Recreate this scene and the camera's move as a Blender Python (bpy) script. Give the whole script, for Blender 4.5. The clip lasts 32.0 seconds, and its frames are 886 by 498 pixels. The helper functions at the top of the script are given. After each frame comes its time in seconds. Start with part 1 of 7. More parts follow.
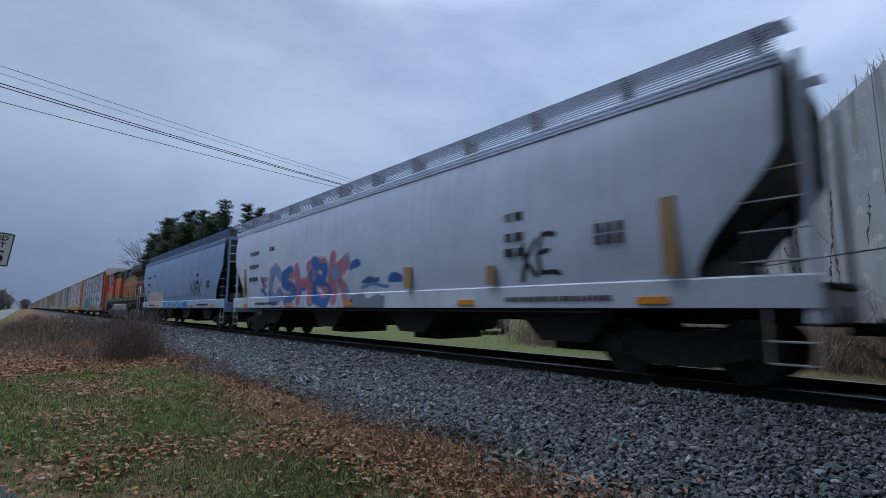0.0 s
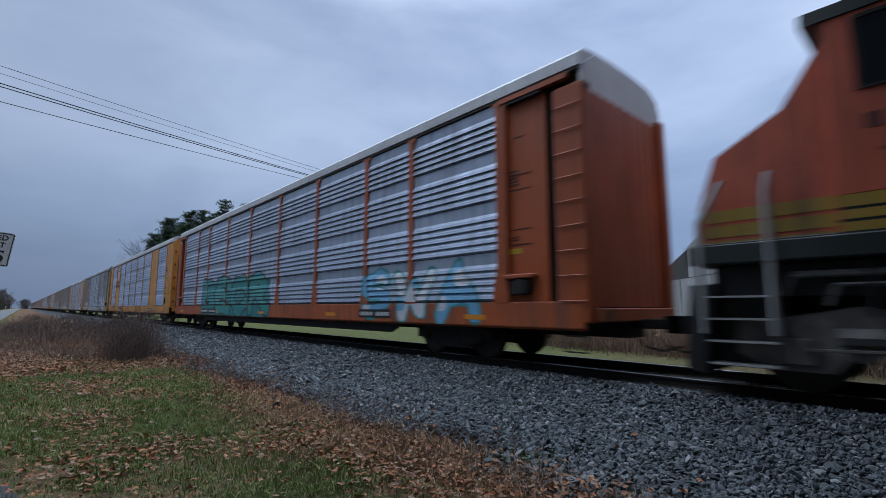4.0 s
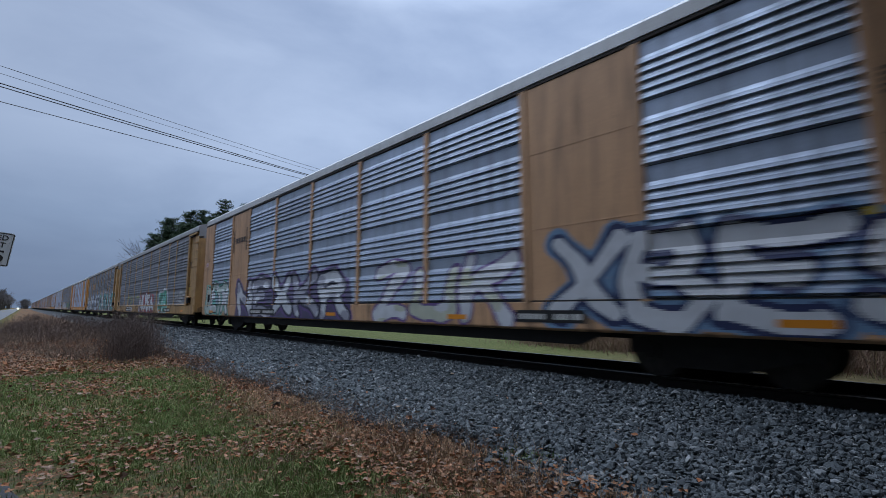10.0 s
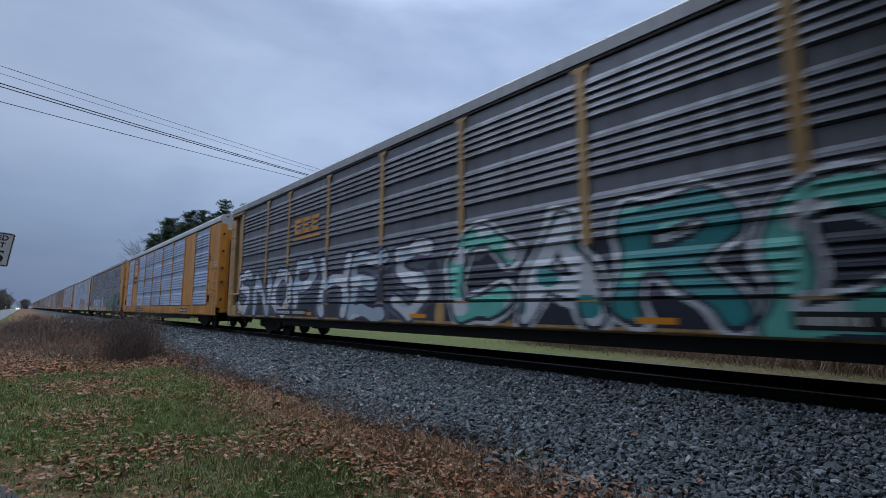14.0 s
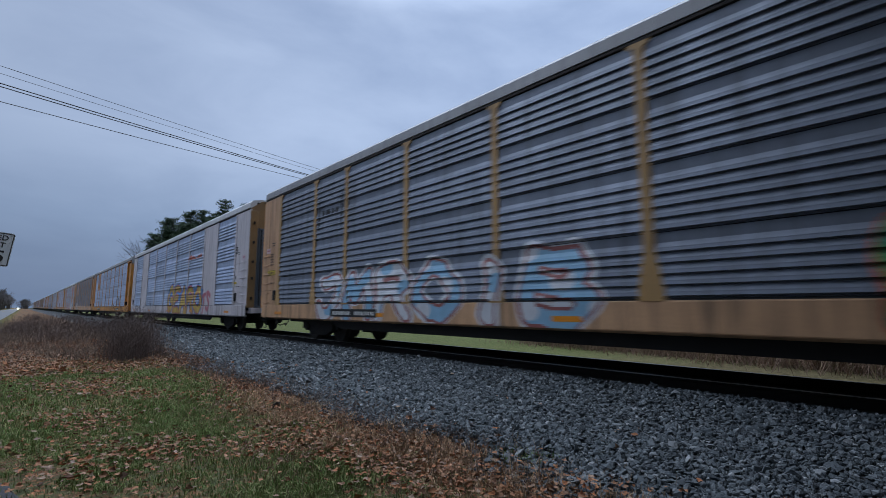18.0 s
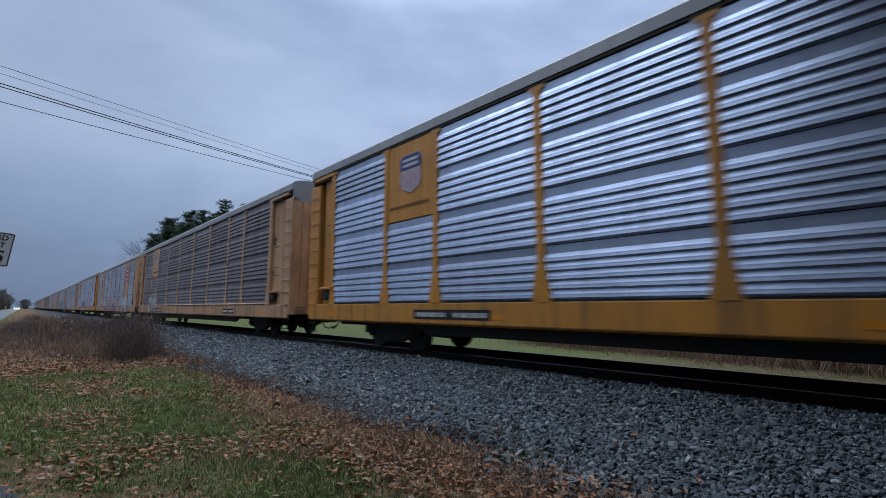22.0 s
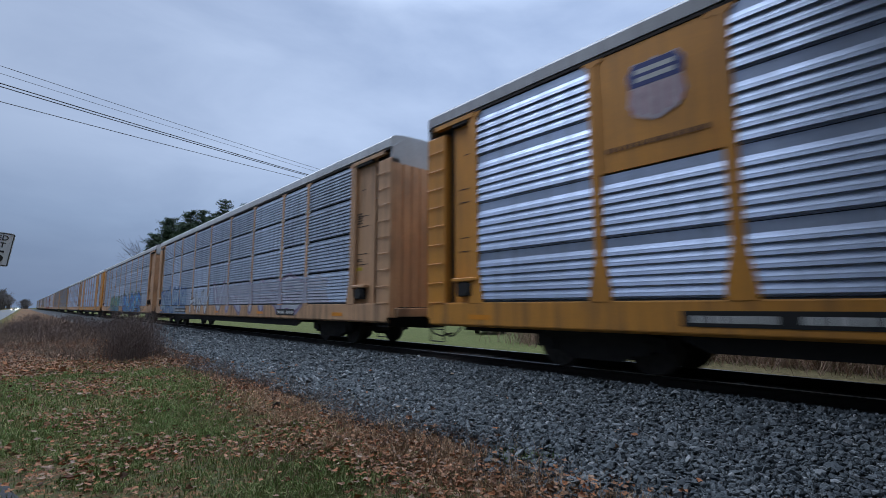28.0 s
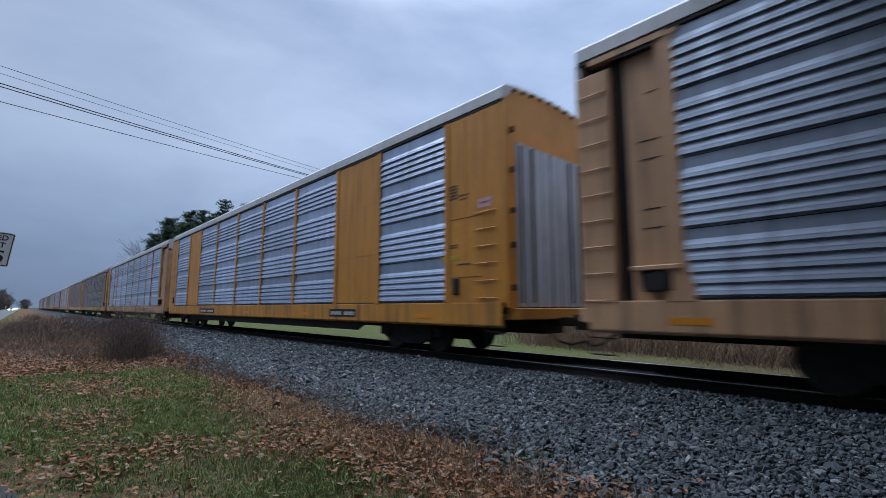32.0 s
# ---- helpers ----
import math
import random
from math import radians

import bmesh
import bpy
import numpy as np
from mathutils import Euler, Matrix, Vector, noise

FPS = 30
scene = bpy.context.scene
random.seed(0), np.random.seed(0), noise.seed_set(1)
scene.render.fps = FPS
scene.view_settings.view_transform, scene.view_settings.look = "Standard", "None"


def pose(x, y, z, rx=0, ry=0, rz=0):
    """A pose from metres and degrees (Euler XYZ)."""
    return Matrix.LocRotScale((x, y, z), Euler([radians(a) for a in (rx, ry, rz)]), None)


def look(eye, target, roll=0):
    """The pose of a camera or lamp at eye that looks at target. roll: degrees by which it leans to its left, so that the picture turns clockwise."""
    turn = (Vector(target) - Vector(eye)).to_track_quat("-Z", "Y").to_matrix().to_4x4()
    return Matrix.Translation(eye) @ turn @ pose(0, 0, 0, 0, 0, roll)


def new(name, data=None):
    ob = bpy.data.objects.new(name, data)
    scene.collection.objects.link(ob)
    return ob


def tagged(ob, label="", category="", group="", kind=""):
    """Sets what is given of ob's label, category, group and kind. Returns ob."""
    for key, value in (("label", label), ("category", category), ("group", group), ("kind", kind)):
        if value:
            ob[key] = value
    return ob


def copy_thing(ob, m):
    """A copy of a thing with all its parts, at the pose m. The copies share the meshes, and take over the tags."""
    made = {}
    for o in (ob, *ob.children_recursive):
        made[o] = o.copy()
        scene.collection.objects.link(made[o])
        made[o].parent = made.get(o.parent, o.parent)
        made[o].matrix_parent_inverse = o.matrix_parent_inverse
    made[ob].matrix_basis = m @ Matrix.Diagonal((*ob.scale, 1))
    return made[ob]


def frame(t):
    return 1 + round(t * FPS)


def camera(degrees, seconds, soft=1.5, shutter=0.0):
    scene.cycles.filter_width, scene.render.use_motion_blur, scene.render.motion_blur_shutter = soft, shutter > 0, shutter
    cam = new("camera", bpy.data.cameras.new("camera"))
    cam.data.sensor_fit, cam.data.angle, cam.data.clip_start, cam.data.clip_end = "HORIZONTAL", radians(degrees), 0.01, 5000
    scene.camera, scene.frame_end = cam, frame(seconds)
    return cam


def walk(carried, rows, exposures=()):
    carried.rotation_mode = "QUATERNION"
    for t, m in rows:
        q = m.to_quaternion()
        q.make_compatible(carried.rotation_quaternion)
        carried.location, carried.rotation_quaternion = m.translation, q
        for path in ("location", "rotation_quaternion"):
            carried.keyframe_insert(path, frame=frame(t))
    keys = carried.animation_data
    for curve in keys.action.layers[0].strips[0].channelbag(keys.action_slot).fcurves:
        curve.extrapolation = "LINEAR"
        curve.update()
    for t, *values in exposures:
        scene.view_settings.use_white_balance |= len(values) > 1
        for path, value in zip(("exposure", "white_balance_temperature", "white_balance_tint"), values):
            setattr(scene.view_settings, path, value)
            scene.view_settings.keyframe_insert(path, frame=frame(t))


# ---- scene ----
# tuning of light and exposure
EXPOSURE = 0.0
SUN_EL, SUN_ROT = 58, 342

from collections import defaultdict

# ---------- camera ----------
EYE_Z = 1.106          # above the rail heads, which lie at z = 0
TRACK_X = 8.62         # centre line of the track, which runs along y
YAW, PITCH = 41.98, 7.2
cam = camera(87.4, 32.0, soft=0.6, shutter=0.3)
walk(cam, [(0, pose(0, 0, EYE_Z, 90 + PITCH, 0, -YAW)), (32, pose(0, 0, EYE_Z, 90 + PITCH, 0, -YAW))],
     exposures=[(0, EXPOSURE), (23, EXPOSURE), (24.5, EXPOSURE + 0.12), (32, EXPOSURE + 0.12)])


def run(t):
    """How far up the line the train's reference coupling stands at t seconds."""
    return 67.76 - 16.018 * t + float(np.interp(t, (0, 3.2, 5.6, 32), (-0.45, -0.45, 0, 0)))


# ---------- world and light ----------
def sky():
    w = bpy.data.worlds.new("overcast_dusk")
    scene.world = w
    w.use_nodes = True
    nt = w.node_tree
    nt.nodes.clear()
    N, K = nt.nodes.new, nt.links.new
    out, bg = N("ShaderNodeOutputWorld"), N("ShaderNodeBackground")
    st = N("ShaderNodeTexSky")
    st.sky_type, st.sun_disc = "NISHITA", False
    st.sun_elevation, st.sun_rotation = radians(SUN_EL), radians(SUN_ROT)
    st.air_density, st.dust_density, st.ozone_density = 1.5, 3.0, 3.0
    tc, mp = N("ShaderNodeTexCoord"), N("ShaderNodeMapping")
    mp.inputs["Scale"].default_value = (1.0, 1.0, 2.6)
    K(tc.outputs["Generated"], mp.inputs[0])
    n1, n2 = N("ShaderNodeTexNoise"), N("ShaderNodeTexNoise")
    n1.inputs["Scale"].default_value, n1.inputs["Detail"].default_value, n1.inputs["Roughness"].default_value = 2.3, 8, 0.55
    n1.inputs["Distortion"].default_value = 0.35
    n2.inputs["Scale"].default_value, n2.inputs["Detail"].default_value = 0.8, 3
    K(mp.outputs[0], n1.inputs[0]), K(mp.outputs[0], n2.inputs[0])
    add = N("ShaderNodeMath")
    add.operation = "ADD"
    K(n1.outputs["Fac"], add.inputs[0]), K(n2.outputs["Fac"], add.inputs[1])
    cl = N("ShaderNodeMapRange")
    cl.inputs[1].default_value, cl.inputs[2].default_value = 0.78, 1.24
    K(add.outputs[0], cl.inputs[0])
    sep = N("ShaderNodeSeparateXYZ")
    K(tc.outputs["Generated"], sep.inputs[0])
    el = N("ShaderNodeValToRGB")
    r = el.color_ramp
    r.elements[0].position, r.elements[0].color = 0.0, (0.215, 0.30, 0.475, 1)
    r.elements[1].position, r.elements[1].color = 0.5, (0.48, 0.61, 0.88, 1)
    r.elements[1].position = 0.56
    e = r.elements.new(0.95)
    e.color = (2.9, 3.4, 4.2, 1)
    e = r.elements.new(0.16)
    e.color = (0.26, 0.365, 0.58, 1)
    e = r.elements.new(0.30)
    e.color = (0.39, 0.51, 0.76, 1)
    K(sep.outputs["Z"], el.inputs[0])
    dark, mix = N("ShaderNodeMix"), N("ShaderNodeMix")
    dark.data_type = mix.data_type = "RGBA"
    dark.blend_type = "MULTIPLY"
    ramp = N("ShaderNodeValToRGB")
    ramp.color_ramp.elements[0].color = (0.72, 0.75, 0.79, 1)
    ramp.color_ramp.elements[1].color = (1.16, 1.13, 1.08, 1)
    K(cl.outputs[0], ramp.inputs[0])
    dark.inputs[0].default_value = 1.0
    K(el.outputs[0], dark.inputs[6]), K(ramp.outputs[0], dark.inputs[7])
    east = N("ShaderNodeMapRange")
    east.inputs[1].default_value, east.inputs[2].default_value, east.inputs[3].default_value, east.inputs[4].default_value = -0.9, 1.0, 0.5, 1.18
    K(sep.outputs["X"], east.inputs[0])
    south = N("ShaderNodeMapRange")
    south.inputs[1].default_value, south.inputs[2].default_value, south.inputs[3].default_value, south.inputs[4].default_value = -0.85, 0.05, 0.55, 1.0
    K(sep.outputs["Y"], south.inputs[0])
    both = N("ShaderNodeMath")
    both.operation = "MULTIPLY"
    K(east.outputs[0], both.inputs[0]), K(south.outputs[0], both.inputs[1])
    lit = N("ShaderNodeVectorMath")
    lit.operation = "SCALE"
    K(dark.outputs[2], lit.inputs[0]), K(both.outputs[0], lit.inputs["Scale"])
    sk = N("ShaderNodeMix")
    sk.data_type, sk.blend_type = "RGBA", "MULTIPLY"
    sk.inputs[0].default_value = 1.0
    sk.inputs[7].default_value = (0.08, 0.08, 0.08, 1)
    K(st.outputs[0], sk.inputs[6])
    mix.inputs[0].default_value = 0.96
    K(sk.outputs[2], mix.inputs[6]), K(lit.outputs[0], mix.inputs[7])
    K(mix.outputs[2], bg.inputs[0])
    bg.inputs[1].default_value = 1.0
    K(bg.outputs[0], out.inputs[0])


sky()
sun = new("sun", bpy.data.lights.new("sun", "SUN"))
sun.data.energy, sun.data.angle, sun.data.color = 1.25, radians(40), (0.84, 0.95, 1.16)
sun.matrix_world = look((-15, 46, 80), (0, 0, 0))


# ---------- materials ----------
MATS = {}


def nodes(name):
    m = bpy.data.materials.new(name)
    m.use_nodes = True
    nt = m.node_tree
    b = nt.nodes["Principled BSDF"]
    return m, nt, b


def mathn(nt, op, a, b=None, c=None):
    n = nt.nodes.new("ShaderNodeMath")
    n.operation = op
    for i, v in enumerate((a, b, c)):
        if v is None:
            continue
        if isinstance(v, (int, float)):
            n.inputs[i].default_value = v
        else:
            nt.links.new(v, n.inputs[i])
    return n.outputs[0]


def noisen(nt, vec, scale, detail=3, rough=0.55, stretch=None):
    if stretch:
        mp = nt.nodes.new("ShaderNodeMapping")
        mp.inputs["Scale"].default_value = stretch
        nt.links.new(vec, mp.inputs[0])
        vec = mp.outputs[0]
    n = nt.nodes.new("ShaderNodeTexNoise")
    n.inputs["Scale"].default_value, n.inputs["Detail"].default_value, n.inputs["Roughness"].default_value = scale, detail, rough
    nt.links.new(vec, n.inputs[0])
    return n.outputs["Fac"]


def rangen(nt, v, a, b, c=0.0, d=1.0):
    n = nt.nodes.new("ShaderNodeMapRange")
    for i, x in enumerate((a, b, c, d)):
        n.inputs[i + 1].default_value = x
    nt.links.new(v, n.inputs[0])
    return n.outputs[0]


def mixn(nt, fac, a, b, blend="MIX"):
    n = nt.nodes.new("ShaderNodeMix")
    n.data_type, n.blend_type = "RGBA", blend
    for i, v in ((0, fac), (6, a), (7, b)):
        if isinstance(v, (int, float)):
            n.inputs[i].default_value = v
        elif isinstance(v, tuple):
            n.inputs[i].default_value = (*v[:3], 1)
        else:
            nt.links.new(v, n.inputs[i])
    return n.outputs[2]


def bumpn(nt, b, height, strength, dist=0.01):
    n = nt.nodes.new("ShaderNodeBump")
    n.inputs["Strength"].default_value, n.inputs["Distance"].default_value = strength, dist
    nt.links.new(height, n.inputs["Height"])
    nt.links.new(n.outputs[0], b.inputs["Normal"])


def paint(name, rgb, rough=0.5, metal=0.0, dirt=(0.06, 0.05, 0.045), grime=0.5, vary=0.12, bump=0.15):
    """Weathered paint or sheet metal on a rail car: grime in vertical runs, blotches and fine grain."""
    if name in MATS:
        return MATS[name]
    m, nt, b = nodes(name)
    tc = nt.nodes.new("ShaderNodeTexCoord")
    co = tc.outputs["Object"]
    info = nt.nodes.new("ShaderNodeObjectInfo")
    runs = noisen(nt, co, 1.0, 4, 0.65, (0.6, 5.0, 0.35))
    blot = noisen(nt, co, 0.9, 5, 0.6)
    fine = noisen(nt, co, 26.0, 3)
    base = mixn(nt, rangen(nt, blot, 0.35, 0.7), tuple(c * 0.9 for c in rgb), tuple(min(1, c * 1.08) for c in rgb))
    base = mixn(nt, mathn(nt, "MULTIPLY", rangen(nt, runs, 0.48, 0.72), grime), base, dirt)
    base = mixn(nt, mathn(nt, "MULTIPLY", rangen(nt, fine, 0.4, 0.75), 0.16), base, dirt)
    tone = rangen(nt, info.outputs["Random"], 0, 1, 1 - vary, 1 + vary * 0.5)
    mul = nt.nodes.new("ShaderNodeVectorMath")
    mul.operation = "SCALE"
    nt.links.new(base, mul.inputs[0])
    nt.links.new(tone, mul.inputs["Scale"])
    base = mul.outputs[0]
    nt.links.new(base, b.inputs["Base Color"])
    nt.links.new(rangen(nt, runs, 0.3, 0.7, rough - 0.08, min(1, rough + 0.2)), b.inputs["Roughness"])
    b.inputs["Metallic"].default_value = metal
    bumpn(nt, b, blot, bump, 0.03)
    MATS[name] = m
    return m


def plain(name, rgb, rough=0.6, metal=0.0, vary=0.25, scale=9.0, bump=0.3, dist=0.01, second=None):
    if name in MATS:
        return MATS[name]
    m, nt, b = nodes(name)
    co = nt.nodes.new("ShaderNodeTexCoord").outputs["Object"]
    a, c = noisen(nt, co, scale, 4), noisen(nt, co, scale * 0.13, 3)
    sec = second or tuple(v * (1 - vary) for v in rgb)
    base = mixn(nt, rangen(nt, a, 0.35, 0.68), rgb, sec)
    base = mixn(nt, rangen(nt, c, 0.4, 0.7, 0, 0.5), base, tuple(v * (1 - vary) for v in rgb))
    nt.links.new(base, b.inputs["Base Color"])
    b.inputs["Roughness"].default_value, b.inputs["Metallic"].default_value = rough, metal
    bumpn(nt, b, a, bump, dist)
    MATS[name] = m
    return m


def islands(name, colours, rough=0.8, spec=0.3):
    """A material whose loose pieces each take a shade of their own."""
    m, nt, b = nodes(name)
    g = nt.nodes.new("ShaderNodeNewGeometry")
    r = nt.nodes.new("ShaderNodeValToRGB")
    cr = r.color_ramp
    for i, c in enumerate(colours):
        e = cr.elements[i] if i < 2 else cr.elements.new(0.5)
        e.color = (*c, 1)
    for i, e in enumerate(cr.elements):
        e.position = i / (len(colours) - 1)
    for i, c in enumerate(colours):
        cr.elements[i].color = (*c, 1)
    nt.links.new(g.outputs["Random Per Island"], r.inputs[0])
    co = nt.nodes.new("ShaderNodeTexCoord").outputs["Object"]
    n = noisen(nt, co, 40, 3)
    base = mixn(nt, rangen(nt, n, 0.35, 0.7, 0.0, 0.3), r.outputs[0], tuple(v * 0.4 for v in colours[0]))
    nt.links.new(base, b.inputs["Base Color"])
    b.inputs["Roughness"].default_value = rough
    b.inputs["Specular IOR Level"].default_value = spec
    return m


def glow(name, rgb, power):
    m, nt, b = nodes(name)
    b.inputs["Base Color"].default_value = (*rgb, 1)
    b.inputs["Emission Color"].default_value = (*rgb, 1)
    b.inputs["Emission Strength"].default_value = power
    return m


STEEL = plain("dark_truck_steel", (0.016, 0.014, 0.013), 0.75, 0.1, 0.4, 6)
WHEEL = plain("worn_wheel_steel", (0.075, 0.068, 0.062), 0.6, 0.3, 0.45, 7)
FRAME = plain("dusty_black_truck_frame", (0.032, 0.028, 0.026), 0.75, 0.1, 0.45, 6)
RUST = plain("rusty_rail_steel", (0.022, 0.016, 0.013), 0.8, 0.1, 0.4, 12)
SHINE = plain("polished_rail_head", (0.42, 0.42, 0.43), 0.38, 1.0, 0.1, 20, 0.05)
GREYSTEEL = plain("dusty_grey_truck_frame", (0.14, 0.135, 0.13), 0.7, 0.1, 0.4, 5)
# black paint of real parts; also colours in the shade of car carrier gaps
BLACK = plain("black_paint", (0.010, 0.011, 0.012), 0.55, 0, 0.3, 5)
RUBBER = plain("black_rubber", (0.012, 0.012, 0.012), 0.7)
ORANGE = plain("orange_reflector", (0.75, 0.27, 0.02), 0.4, 0, 0.15)
WHITE = plain("white_lettering", (0.6, 0.6, 0.58), 0.6, 0, 0.2)
INK = plain("black_lettering", (0.02, 0.02, 0.02), 0.6, 0, 0.2)
CHROME = plain("worn_bright_handrail", (0.5, 0.5, 0.5), 0.45, 0.4, 0.2)


# ---------- geometry ----------
class Geo:
    """Collects faces of one mesh."""

    def __init__(self):
        self.v, self.f = [], []

    def add(self, v, f):
        n = len(self.v)
        self.v += v
        self.f += [tuple(i + n for i in q) for q in f]
        return self

    def box(self, x0, x1, y0, y1, z0, z1, c=0.0):
        if c <= 0:
            v = [(x, y, z) for x in (x0, x1) for y in (y0, y1) for z in (z0, z1)]
            return self.add(v, [(0, 1, 3, 2), (4, 6, 7, 5), (0, 4, 5, 1), (2, 3, 7, 6), (0, 2, 6, 4), (1, 5, 7, 3)])
        d = (x1 - x0, y1 - y0, z1 - z0)
        ax = d.index(max(d))
        lo, hi = (x0, y0, z0), (x1, y1, z1)
        p, q = [i for i in range(3) if i != ax]
        ring = [(lo[p] + c, lo[q]), (hi[p] - c, lo[q]), (hi[p], lo[q] + c), (hi[p], hi[q] - c), (hi[p] - c, hi[q]), (lo[p] + c, hi[q]), (lo[p], hi[q] - c), (lo[p], lo[q] + c)]
        mid = ((lo[p] + hi[p]) / 2, (lo[q] + hi[q]) / 2)
        v, rows = [], ((lo[ax], 1), (lo[ax] + c, 0), (hi[ax] - c, 0), (hi[ax], 1))
        for a, inner in rows:
            for u, w in ring:
                if inner:
                    u, w = u + c * (1 if u < mid[0] else -1) * 0.8, w + c * (1 if w < mid[1] else -1) * 0.8
                t = [0, 0, 0]
                t[ax], t[p], t[q] = a, u, w
                v.append(tuple(t))
        f = [tuple(range(7, -1, -1)), tuple(range(24, 32))]
        for k in range(3):
            f += [(8 * k + i, 8 * k + (i + 1) % 8, 8 * k + 8 + (i + 1) % 8, 8 * k + 8 + i) for i in range(8)]
        return self.add(v, f)

    def prism(self, prof, a, b, axis="y", caps=True):
        """A closed outline pushed along an axis. Outline (x, z) for y, (y, z) for x, (x, y) for z."""
        n = len(prof)
        put = {"y": lambda u, w, t: (u, t, w), "x": lambda u, w, t: (t, u, w), "z": lambda u, w, t: (u, w, t)}[axis]
        v = [put(u, w, t) for t in (a, b) for u, w in prof]
        f = [(i, (i + 1) % n, n + (i + 1) % n, n + i) for i in range(n)]
        if caps:
            f += [tuple(range(n - 1, -1, -1)), tuple(range(n, 2 * n))]
        return self.add(v, f)

    def sheet(self, prof, a, b, axis="y"):
        n = len(prof)
        put = {"y": lambda u, w, t: (u, t, w), "x": lambda u, w, t: (t, u, w)}[axis]
        v = [put(u, w, t) for t in (a, b) for u, w in prof]
        return self.add(v, [(i, i + 1, n + i + 1, n + i) for i in range(n - 1)])

    def cyl(self, p0, p1, r0, r1=None, n=10, caps=True):
        r1 = r0 if r1 is None else r1
        a, b = Vector(p0), Vector(p1)
        d = (b - a).normalized()
        u = d.cross(Vector((0, 0, 1)) if abs(d.z) < 0.9 else Vector((1, 0, 0))).normalized()
        w = d.cross(u)
        v = []
        for c, r in ((a, r0), (b, r1)):
            for i in range(n):
                t = 2 * math.pi * i / n
                v.append(tuple(c + (u * math.cos(t) + w * math.sin(t)) * r))
        f = [(i, (i + 1) % n, n + (i + 1) % n, n + i) for i in range(n)]
        if caps:
            f += [tuple(range(n - 1, -1, -1)), tuple(range(n, 2 * n))]
        return self.add(v, f)

    def rod(self, pts, r, n=6):
        for a, b in zip(pts, pts[1:]):
            self.cyl(a, b, r, r, n)
        return self

    def mesh(self, name, mat, smooth=False):
        me = bpy.data.meshes.new(name)
        me.from_pydata(self.v, [], self.f)
        me.update()
        if mat:
            me.materials.append(mat)
        bm = bmesh.new()
        bm.from_mesh(me)
        bmesh.ops.recalc_face_normals(bm, faces=bm.faces)
        bm.to_mesh(me)
        bm.free()
        if smooth:
            for q in me.polygons:
                q.use_smooth = True
        return me


def part(name, geo, mat, parent, label="", smooth=False, loc=None):
    me = geo if isinstance(geo, bpy.types.Mesh) else geo.mesh(name, mat, smooth)
    ob = new(name, me)
    ob.parent = parent
    if loc:
        ob.location = loc
    if label:
        ob["label"] = label
    return ob


def structure(name, geo, mat, label, category, kind="structure", smooth=False):
    ob = new(name, geo if isinstance(geo, bpy.types.Mesh) else geo.mesh(name, mat, smooth))
    return tagged(ob, label, category, kind=kind)


CACHE = {}


def shared(key, build, mat):
    """One mesh for alike pieces of one material."""
    k = (key, mat.name)
    if k not in CACHE:
        CACHE[k] = build().mesh(key[0], mat)
    return CACHE[k]


# ---------- ground, road and track ----------
def height(x, y):
    """The lie of the land: verge, gravel shoulder, track bed, lawn behind."""
    prof = ((-4000, -0.62), (-9.6, -0.56), (-2.2, -0.52), (0, -0.5), (3.6, -0.5), (5.6, -0.42), (6.4, -0.33), (7.25, -0.13), (7.6, -0.15),
            (9.9, -0.16), (10.6, -0.3), (11.8, -0.5), (13, -0.52), (30, -0.45), (4000, -0.4))
    for (a, p), (b, q) in zip(prof, prof[1:]):
        if a <= x <= b:
            z = p + (q - p) * (x - a) / (b - a)
            break
    if -2 < x < 3.4 and y < 60:
        z += 0.03 * noise.noise(Vector((x * 0.8, y * 0.8, 0)))
    return z


def bed_height(x, y):
    """The stone bed dips under the verge along its ragged edge."""
    return height(x, y) - (0.05 if x < 3.9 else 0.02 if x < 4.4 else 0.0)


